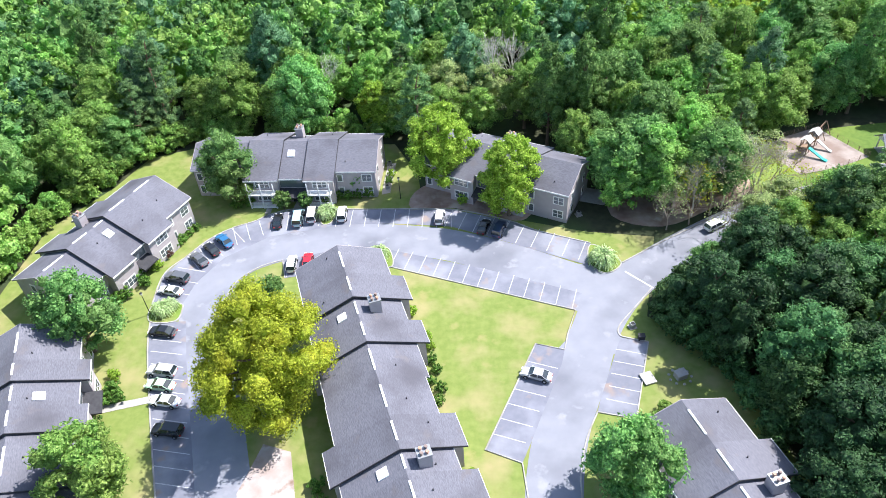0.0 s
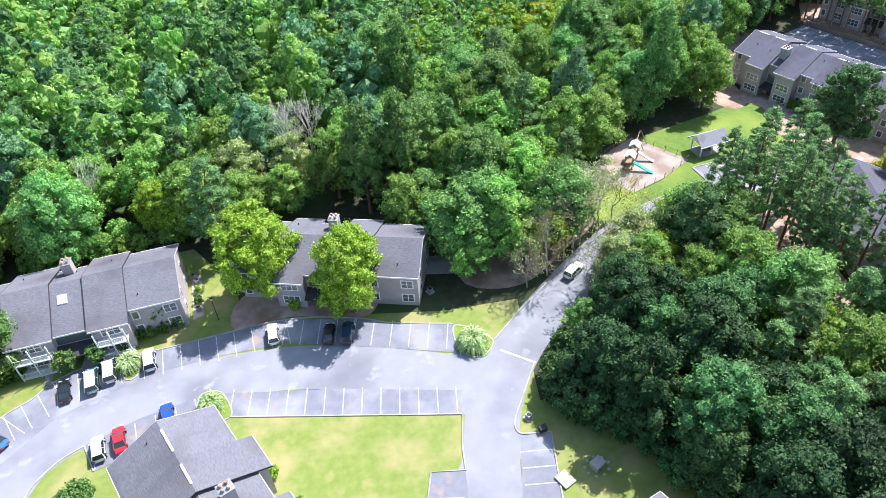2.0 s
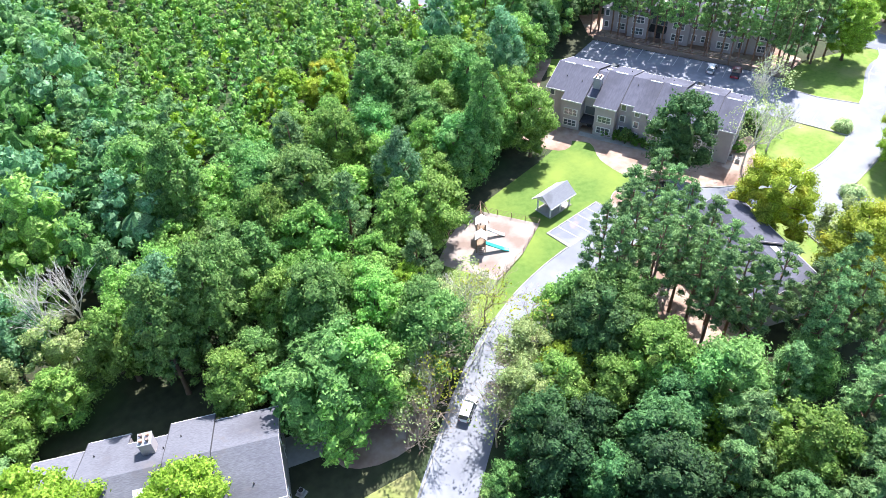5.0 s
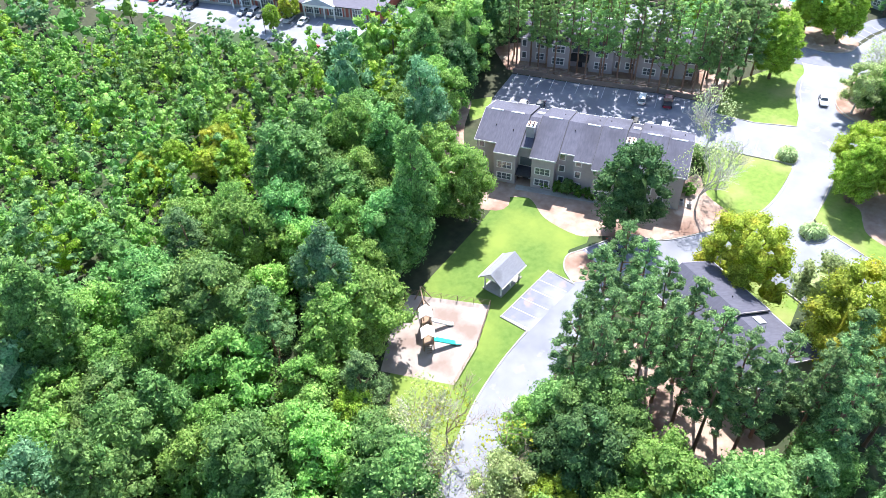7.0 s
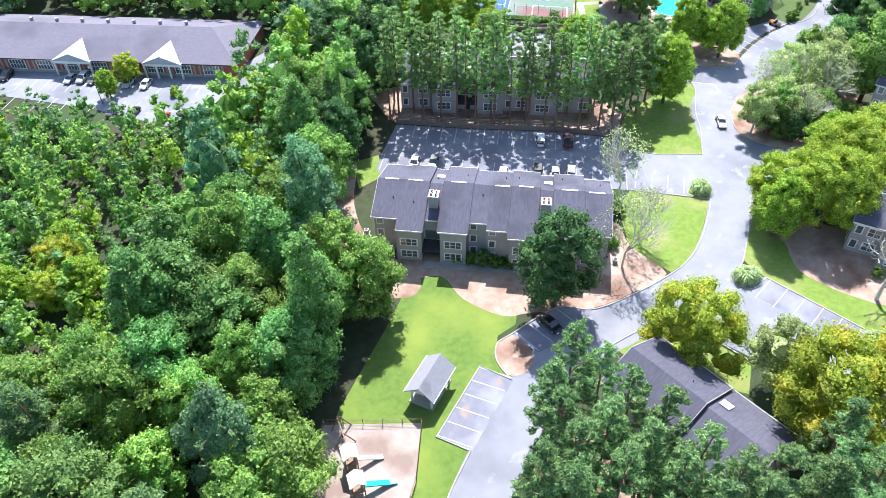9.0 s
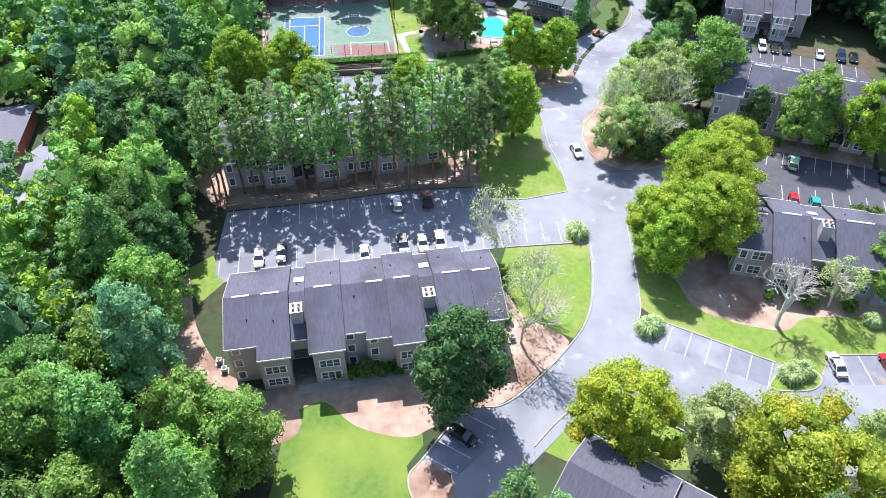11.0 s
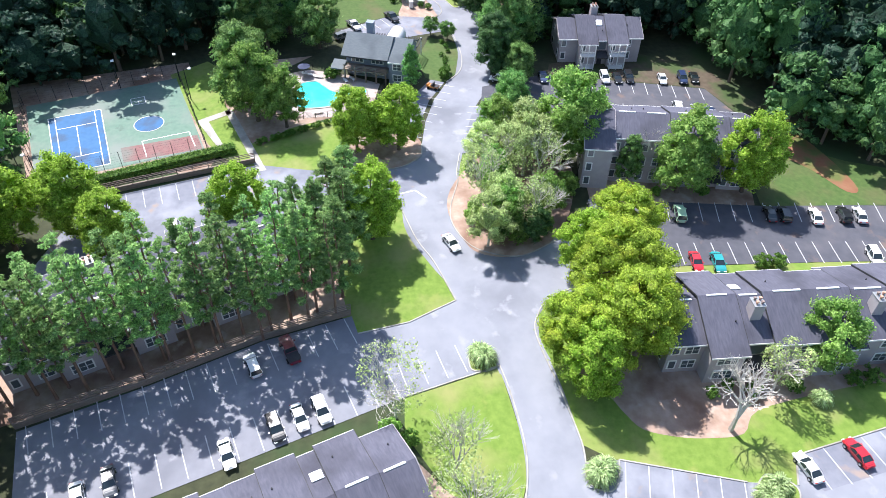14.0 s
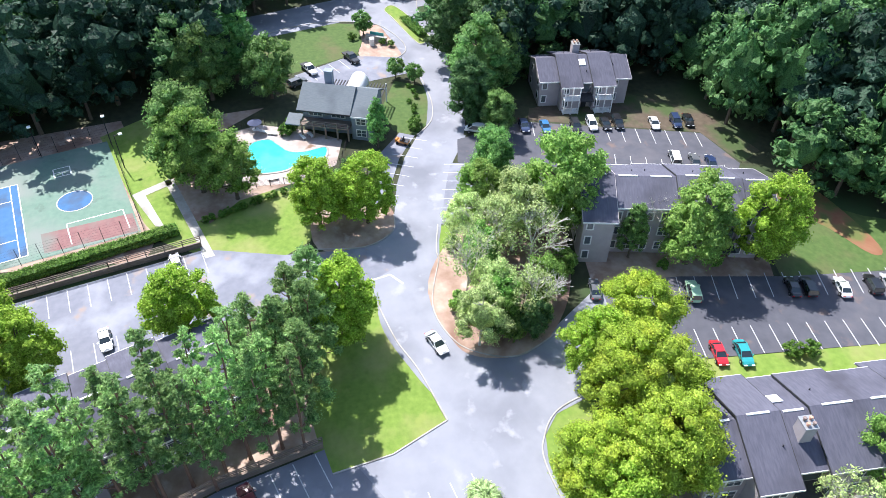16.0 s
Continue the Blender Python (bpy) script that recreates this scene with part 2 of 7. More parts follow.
LEAF = {
    "light": leaf_mat("light_green_leaves", (0.16, 0.31, 0.065), (0.34, 0.52, 0.14), 0.46),
    # far eastern woods: cloud shade and backlight are put into this dark colour
    "dark": leaf_mat("far_woods_shaded_leaves", (0.015, 0.041, 0.026), (0.038, 0.084, 0.050), 0.28, drift=0.8),
    "deep": leaf_mat("deep_green_leaves", (0.042, 0.108, 0.036), (0.115, 0.235, 0.080), 0.36),
    "mid": leaf_mat("green_leaves", (0.095, 0.225, 0.060), (0.235, 0.43, 0.13), 0.45),
    "fresh": leaf_mat("fresh_green_leaves", (0.135, 0.285, 0.060), (0.31, 0.51, 0.13), 0.48),
    "lime": leaf_mat("yellow_green_leaves", (0.185, 0.33, 0.032), (0.43, 0.60, 0.095), 0.5, 0.07, drift=0.2),
    "ash": leaf_mat("lime_gold_leaves", (0.185, 0.285, 0.028), (0.40, 0.53, 0.075), 0.46, 0.10, warm=(0.44, 0.50, 0.06), drift=0.25),
    "gold": leaf_mat("golden_green_leaves", (0.225, 0.31, 0.030), (0.46, 0.55, 0.080), 0.46, 0.12, warm=(0.54, 0.50, 0.055), drift=0.2),
    "olive": leaf_mat("olive_gold_leaves", (0.215, 0.27, 0.020), (0.41, 0.47, 0.050), 0.46, 0.08, warm=(0.45, 0.44, 0.04), drift=0.3),
    "pine": leaf_mat("pine_needles", (0.095, 0.20, 0.075), (0.245, 0.40, 0.155), 0.45, drift=1.0),
    # brighter copy of the pine needles: sunlight on the rows put into the colour
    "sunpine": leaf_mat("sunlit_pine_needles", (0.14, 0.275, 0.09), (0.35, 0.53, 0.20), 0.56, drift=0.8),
    "pale": leaf_mat("pale_grey_green_leaves", (0.28, 0.38, 0.14), (0.57, 0.67, 0.30), 0.52, drift=0.5),
    "blue": leaf_mat("blue_green_leaves", (0.085, 0.21, 0.095), (0.22, 0.39, 0.20), 0.42),
    "hedge": leaf_mat("hedge_leaves", (0.070, 0.165, 0.028), (0.17, 0.32, 0.060), 0.36, 0.1, drift=0.6),
    "silver": leaf_mat("silvery_grass_blades", (0.33, 0.46, 0.20), (0.60, 0.73, 0.38), 0.5, 0.08, drift=0.3),
    # leaf green darkened to hold the shade on the wood's near side
    "shade": leaf_mat("shaded_wood_edge_leaves", (0.022, 0.057, 0.022), (0.056, 0.122, 0.044), 0.28, drift=0.8),
    "maroon": leaf_mat("maroon_leaves", (0.06, 0.03, 0.025), (0.12, 0.06, 0.045), 0.2, 0.08, drift=0.3),
}


# ---- mesh helpers ----
def mesh_from(name, bm, material=None):
    me = bpy.data.meshes.new(name)
    bm.to_mesh(me)
    bm.free()
    if material:
        me.materials.append(material)
    return me


def part(name, bm, material, parent, label=""):
    """Links a bmesh as one mesh object under a thing or a part."""
    ob = new(name, mesh_from(name, bm, material))
    ob.parent = parent
    if label:
        tagged(ob, label)
    return ob


def thing(name, m, label, category, group="", kind=""):
    ob = new(name)
    ob.matrix_basis = m
    ob.empty_display_size = 0.3
    return tagged(ob, label, category, group, kind)


def at(x, y, z=0.0, deg=0.0):
    return pose(x, y, z, 0, 0, deg)


def box(bm, x0, x1, y0, y1, z0, z1):
    v = [bm.verts.new((x, y, z)) for z in (z0, z1) for y in (y0, y1) for x in (x0, x1)]
    for f in ((0, 2, 3, 1), (4, 5, 7, 6), (0, 1, 5, 4), (2, 6, 7, 3), (0, 4, 6, 2), (1, 3, 7, 5)):
        bm.faces.new([v[i] for i in f])
    return bm


def boxes(*specs, bevel=0.0):
    bm = bmesh.new()
    for s in specs:
        box(bm, *s)
    if bevel:
        bmesh.ops.bevel(bm, geom=bm.edges[:], offset=bevel, segments=1, affect="EDGES")
    return bm


def prism(profile, u0, u1):
    """A closed (y, z) profile drawn out along x."""
    bm = bmesh.new()
    a = [bm.verts.new((u0, y, z)) for y, z in profile]
    b = [bm.verts.new((u1, y, z)) for y, z in profile]
    n = len(profile)
    for i in range(n):
        bm.faces.new((a[i], a[(i + 1) % n], b[(i + 1) % n], b[i]))
    bm.faces.new(a[::-1])
    bm.faces.new(b)
    bmesh.ops.recalc_face_normals(bm, faces=bm.faces[:])
    return bm


def tube(bm, p, q, r0, r1, n=8, cap=True):
    p, q = Vector(p), Vector(q)
    ax = (q - p).normalized()
    side = ax.cross(Vector((0, 0, 1)) if abs(ax.z) < 0.9 else Vector((1, 0, 0))).normalized()
    other = ax.cross(side)
    rings = []
    for c, r in ((p, r0), (q, r1)):
        rings.append([bm.verts.new(c + side * r * math.cos(2 * math.pi * i / n) + other * r * math.sin(2 * math.pi * i / n)) for i in range(n)])
    for i in range(n):
        bm.faces.new((rings[0][i], rings[0][(i + 1) % n], rings[1][(i + 1) % n], rings[1][i]))
    if cap:
        bm.faces.new(rings[0][::-1])
        bm.faces.new(rings[1])
    return bm


def smooth(pts, closed=False, steps=6):
    """A Catmull-Rom curve through the points."""
    n = len(pts)
    out = []
    for i in range(n if closed else n - 1):
        p = [Vector(pts[(i + k) % n] if closed else pts[min(max(i + k, 0), n - 1)]) for k in (-1, 0, 1, 2)]
        for s in range(steps):
            t = s / steps
            out.append(0.5 * (2 * p[1] + (p[2] - p[0]) * t + (2 * p[0] - 5 * p[1] + 4 * p[2] - p[3]) * t * t + (3 * p[1] - p[0] - 3 * p[2] + p[3]) * t ** 3))
    if not closed:
        out.append(Vector(pts[-1]))
    return out


def area(name, pts, z, material, label, category="ground", rounded=False):
    """A level sheet of ground with that outline."""
    pts = smooth(pts, True, 4) if rounded else [Vector(p) for p in pts]
    bm = bmesh.new()
    f = bm.faces.new([bm.verts.new((p[0], p[1], z)) for p in pts])
    if f.calc_area() and f.normal.z < 0:
        f.normal_flip()
    f.normal_update()
    if f.normal.z < 0:
        f.normal_flip()
    bmesh.ops.triangulate(bm, faces=bm.faces[:])
    return tagged(new(name, mesh_from(name, bm, material)), label, category, kind="structure")


def ribbon(name, pts, width, z, material, label, category):
    """A road along a smooth line."""
    line = smooth(pts)
    bm = bmesh.new()
    last = None
    for i, p in enumerate(line):
        d = (line[min(i + 1, len(line) - 1)] - line[max(i - 1, 0)]).normalized()
        n = Vector((-d.y, d.x)) * width / 2
        pair = [bm.verts.new((*(p + n), z)), bm.verts.new((*(p - n), z))]
        if last:
            bm.faces.new((last[0], last[1], pair[1], pair[0]))
        last = pair
    return tagged(new(name, mesh_from(name, bm, material)), label, category, kind="structure")


def kerb(pts, rounded=True, closed=False, width=0.2, height=0.16):
    """A raised concrete kerb along a line."""
    line = smooth(pts, closed) if rounded else [Vector(p) for p in pts]
    if closed:
        line = line + [line[0]]
    bm = bmesh.new()
    last = None
    for i, p in enumerate(line):
        d = (line[min(i + 1, len(line) - 1)] - line[max(i - 1, 0)]).normalized()
        n = Vector((-d.y, d.x)) * width / 2
        ring = [bm.verts.new((*(p + n), 0)), bm.verts.new((*(p + n * 0.85), height)), bm.verts.new((*(p - n * 0.85), height)), bm.verts.new((*(p - n), 0))]
        if last:
            for k in range(3):
                bm.faces.new((last[k], last[k + 1], ring[k + 1], ring[k]))
        last = ring
    bmesh.ops.recalc_face_normals(bm, faces=bm.faces[:])
    return tagged(new("kerb", mesh_from("kerb", bm, M_CONC)), "pale concrete kerb along the asphalt", "kerb", kind="structure")


# ---- ground ----
bm = bmesh.new()
for x, y in ((-2500, -2500), (2500, -2500), (2500, 2500), (-2500, 2500)):
    bm.verts.new((x, y, 0))
bm.faces.new(bm.verts)
tagged(new("ground", mesh_from("ground", bm, M_FOREST)), "leaf-littered forest floor under the trees", "ground", kind="structure")

Z_BED, Z_LAWN, Z_DRIVE, Z_LOT, Z_WALK = 0.03, 0.015, 0.045, 0.06, 0.075
GRASS_LABEL = "mown green lawn with paler dry patches"
area("lawn", [(-66, 30), (-80, 60), (-77, 80), (-76, 100), (-68, 112), (-64, 122), (-55, 125), (-14, 123), (-9, 112), (-8, 103), (20, 93), (31, 91), (29, 84),
     (26, 73), (33, 68), (37, 63), (37, 55), (42, 35)], Z_LAWN, M_DRYGRASS, GRASS_LABEL, "lawn")
area("lawn", [(51, 102), (52, 110), (60, 117), (72, 121.5), (87, 123), (97, 124.5), (100, 119), (98.4, 108), (95, 107), (92, 108.4), (88, 107), (86, 103), (74, 103), (58, 101)], Z_LAWN, M_SHADYLAWN, GRASS_LABEL, "lawn")
area("lawn", [(134.6, 88.4), (123.1, 87.7), (118.2, 88.4), (114.6, 90), (117, 97), (126, 101.5), (131.3, 101)], Z_LAWN, M_GRASS, GRASS_LABEL, "lawn")
area("lawn", [(146.8, 92.2), (143.5, 99.2), (142.3, 106.2), (146, 108.5), (156, 108), (166, 104), (171.8, 99.8), (168.8, 98), (160.4, 96.3), (154.8, 94.2)], Z_LAWN, M_GRASS, GRASS_LABEL, "lawn")
area("lawn", [(178, 112), (181, 121), (186, 128), (191, 131), (217, 141), (222, 134), (208, 122), (197, 117), (195, 108), (189, 104), (182, 106)], Z_LAWN, M_GRASS, GRASS_LABEL, "lawn")
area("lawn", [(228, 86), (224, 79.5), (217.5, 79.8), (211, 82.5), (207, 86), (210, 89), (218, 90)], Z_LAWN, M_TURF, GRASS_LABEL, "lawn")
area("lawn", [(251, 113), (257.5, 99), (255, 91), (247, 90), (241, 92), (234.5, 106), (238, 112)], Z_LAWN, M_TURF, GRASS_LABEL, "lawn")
area("lawn", [(97, 94), (102.5, 90.3), (104.5, 86), (103.2, 80), (102, 76.5), (97, 76), (95, 88)], Z_LAWN, M_GRASS, GRASS_LABEL, "lawn")
area("lawn", [(119.5, 77.5), (114.8, 63.7), (113.5, 58), (117.3, 56.5), (119.5, 43.4), (121, 20), (130, 20), (130, 40), (130, 61), (131, 79), (122, 81)], Z_LAWN + 0.004, M_GRASS, GRASS_LABEL, "lawn")
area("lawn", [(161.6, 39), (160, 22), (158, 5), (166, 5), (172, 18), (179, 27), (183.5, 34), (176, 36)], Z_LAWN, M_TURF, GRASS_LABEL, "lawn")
area("lawn", [(213, 62), (209, 63.5), (199.5, 33), (189, 30), (192, 25), (206, 29), (216, 42)], Z_LAWN, M_DIRT, "brown dirt with thin grass beside the car park, tree shade in its colour", "ground")
area("lawn", [(182, 86), (176, 87.4), (172, 88), (176, 84), (182, 83)], Z_LAWN, M_GRASS, GRASS_LABEL, "lawn")
area("lawn", [(147.2, 73.6), (146.8, 76), (145.4, 79.1), (142.9, 81.2), (139.2, 82.2), (131, 81.3), (122, 81), (120, 78.5), (130, 76)], Z_LAWN, M_GRASS, GRASS_LABEL, "lawn")
area("lawn", [(112, 143), (117, 141), (122, 145), (118, 148)], Z_LAWN, M_GRASS, GRASS_LABEL, "lawn")

area("lawn", [(141, 74), (147.4, 73.4), (149.6, 58), (147.4, 31.5), (144, 4), (137, 4), (138, 66)], Z_LAWN, M_GRASS, GRASS_LABEL, "lawn")
STRAW_LABEL = "reddish pine straw mulch under the trees"
area("planting_bed", [(67, 94), (83, 95), (80, 84), (77, 72), (72, 70), (68, 80)], 0.012, M_STRAW, STRAW_LABEL, "mulch bed")
area("planting_bed", [(-10, 101.5), (-8, 108), (4, 112), (13, 106), (11, 98), (7, 97), (-2, 101)], Z_BED, M_STRAW, STRAW_LABEL, "mulch bed", True)
area("planting_bed", [(25, 97), (33, 93.5), (43, 98.2), (50.5, 102.6), (50.5, 111), (42, 106), (34, 104.5), (27, 106)], Z_BED, M_STRAW, STRAW_LABEL, "mulch bed", True)
area("planting_bed", [(96.8, 125), (99, 120.5), (96.2, 115.6), (95.7, 109.2), (98, 105.8), (102.6, 98.3), (108, 94), (114, 90.6), (117.5, 97), (122, 101), (113, 104), (108, 121), (103, 130)], Z_BED, M_STRAW, STRAW_LABEL, "mulch bed", True)
area("planting_bed", [(93, 123), (98, 124), (101, 134), (108, 141.5), (119, 148), (114, 151), (100, 145), (91, 133)], 0.02, M_STRAW, STRAW_LABEL, "mulch bed", True)
area("planting_bed", [(86.5, 104), (87.9, 106.7), (90.6, 107.9), (93, 106.6), (91.7, 103.4), (89, 102.2)], 0.085, M_STRAW, STRAW_LABEL, "mulch bed", True)
area("planting_bed", [(133, 149), (138, 134), (143.5, 119.5), (146.6, 107.5), (156, 109), (158, 122), (149, 150), (140, 158)], Z_BED, M_STRAW, STRAW_LABEL, "mulch bed")
area("planting_bed", [(130.4, 79), (128.6, 75.9), (125.7, 74.6), (123, 73), (121.4, 69), (120.8, 65.3), (120.9, 61.2), (123.8, 58), (125.3, 48.3), (125.8, 41), (126, 20), (136, 20), (136, 67), (134.4, 76)], Z_BED, M_STRAW, STRAW_LABEL, "mulch bed", True)
area("planting_bed", [(159, 89), (155.6, 86.5), (154.7, 81), (157.5, 75.5), (166, 70), (178, 68), (182, 80), (176, 87), (168, 90.5)], 0.085, M_STRAW, STRAW_LABEL, "mulch bed", True)
area("planting_bed", [(180, 105), (179.3, 98), (182, 93.5), (188, 93), (190, 99), (189, 105)], 0.085, M_STRAW, STRAW_LABEL, "mulch bed", True)
area("planting_bed", [(190, 123), (189, 121), (194, 116.5), (197, 108), (198.5, 115), (206, 120), (215, 120), (222, 112), (220, 130), (204, 129)], Z_BED, M_STRAW, STRAW_LABEL, "mulch bed")
area("planting_bed", [(165, 67), (163, 54), (162, 40), (168, 38), (173, 55), (172, 66)], Z_BED, M_STRAW, STRAW_LABEL, "mulch bed")
area("planting_bed", [(182.5, 27), (181, 22.4), (172.2, 20.4), (164.4, 20.2), (163.6, 22.6), (170, 25.4), (177, 29.4)], Z_BED, M_CLAY, "bare red clay bank with thin grass", "clay bank", True)
area("planting_bed", [(184, 160), (182, 130), (190, 128), (222, 138), (216, 172)], 0.01, M_STRAW, STRAW_LABEL, "mulch bed")
area("playground_sand", [(56.6, 115.8), (61.9, 119), (69.6, 122), (75.1, 111.2), (68, 108.2), (60.8, 106.6)], Z_BED, M_SAND, "pale worn sand of a fenced playground", "sand")

ribbon("road", [(-27, 30), (-29, 40), (-31.5, 46), (-35, 57), (-38, 67), (-40.6, 74.5), (-42, 80), (-41.2, 84.8), (-38.5, 88.9), (-34, 91.6), (-28, 93.2), (-20, 93.8), (-12, 93),
       (-3, 91), (7, 86.5), (15, 82), (23, 77.5)], 7.8, Z_DRIVE, M_ASPHALT, "pale aged asphalt road looping past the apartments", "road")
ribbon("road", [(9.2, 30), (8.9, 40), (9.2, 46), (11.2, 54), (15, 63), (18, 70.5), (22.5, 77.5), (28, 83), (35, 87.8), (43, 92.6), (51, 96.6), (60, 99.3), (68, 100.6), (76, 101), (86, 100.6), (93, 99),
       (100, 94.6), (107, 90), (113, 86.6), (119, 84.8), (126, 84.4), (134, 85), (141, 86.4)], 6.9, Z_DRIVE + 0.005, M_ASPHALT, "pale aged asphalt drive through the woods", "road")
ribbon("road", [(134, 85), (141, 86.4), (148, 88), (156, 91.6), (164, 94.3), (172, 93.2), (179, 90.4), (185, 88.6), (192, 86.6), (200, 83.8), (207, 80.2), (213, 78.4), (221, 77), (230, 77.4), (239, 79),
       (249, 80.8), (262, 84)], 7.2, Z_DRIVE + 0.01, M_ASPHALT, "pale aged asphalt main drive with tar seams", "road")
ribbon("public_road", [(246, 150), (252, 131), (256.5, 115), (262, 97), (268, 76), (275, 40)], 12.0, Z_DRIVE, M_ASPHALT, "two-lane public road beyond the entrance", "road")
area("drive_apron", [(118.4, 81.2), (122.3, 81), (130.3, 81.4), (139, 82), (148.5, 80), (157.5, 75), (154.7, 81), (156, 85.8), (159.1, 88.9), (165.6, 90.2), (174.5, 87.5), (182.3, 86), (197, 81), (206, 76.2), (212, 81.3),
     (207.6, 84.9), (201, 88.4), (193.3, 91), (186, 92.5), (182, 93.4), (179.2, 98), (176, 104), (171.8, 99.8), (168.8, 98.2), (160.4, 96.3), (154.8, 94.2), (146.8, 92.2), (140, 95), (134.6, 88.3), (130.5, 87.8), (123, 87.6),
     (117.7, 88.5), (113.4, 90.4), (107.6, 93.9), (102.4, 98.1), (97, 99), (104, 88), (110, 84)], Z_DRIVE - 0.006, M_ASPHALT, "pale aged asphalt where the drives meet", "road")
area("drive_apron", [(11, 66), (21.4, 66), (21.6, 71.4), (28, 78.8), (33, 84), (24.5, 85), (19.6, 84.6), (4, 88), (2, 82), (16, 74.6), (13.6, 69)], Z_DRIVE - 0.006, M_ASPHALT, "pale aged asphalt where the drives meet", "road")
area("drive_apron", [(148.4, 67), (146.9, 74), (145.2, 79), (142.4, 81.4), (139, 82.4), (146, 86), (155, 86), (154.7, 81), (158, 75.5), (165, 66)], Z_LOT - 0.004, M_ASPHALT, "pale aged asphalt where the drives meet", "road")
area("drive_apron", [(268.3, 89.4), (262.3, 84.4), (266, 74.8), (259.3, 75.5), (253.5, 74.2), (242.1, 72.7), (229.1, 74.2), (222, 79.6), (229.9, 80.4), (236.1, 85.8), (238.6, 82.7), (241.5, 81.4), (246.5, 82.1), (253.8, 85.9), (256.3, 91.4), (257.6, 97)], Z_DRIVE - 0.004, M_ASPHALT, "pale aged asphalt of the gated entrance", "road")
area("planting_bed", [(253.8, 86), (246.5, 82.3), (241.5, 81.6), (238.7, 83), (236.3, 86), (239.5, 91.6), (246, 90.4), (252, 90)], Z_BED, M_STRAW, STRAW_LABEL, "mulch bed", True)
for pts in ([(-28, 30.5), (-19, 30.5), (-14, -32), (-24, -32)], [(6, 30.5), (12.4, 30.5), (14.4, -32), (7.4, -32)], [(103, 22.5), (121, 22.5), (122, -32), (104, -32)]):
    area("drive_apron", pts, Z_DRIVE - 0.01, M_ASPHALT, "pale aged asphalt drive going on between the houses", "road")
area("drive_apron", [(134.8, 88.2), (132.4, 97.6), (142.8, 103.4), (143.5, 99.2), (146.8, 92.2), (141, 88)], 0.064, M_ASPHALT, "pale aged asphalt where the drives meet", "road")
LOT_LABEL = "dark asphalt car park with white stall lines"


def lot(pts, label=LOT_LABEL, z=Z_LOT, material=None):
    return area("car_park", pts, z, material or M_LOT, label, "car park")


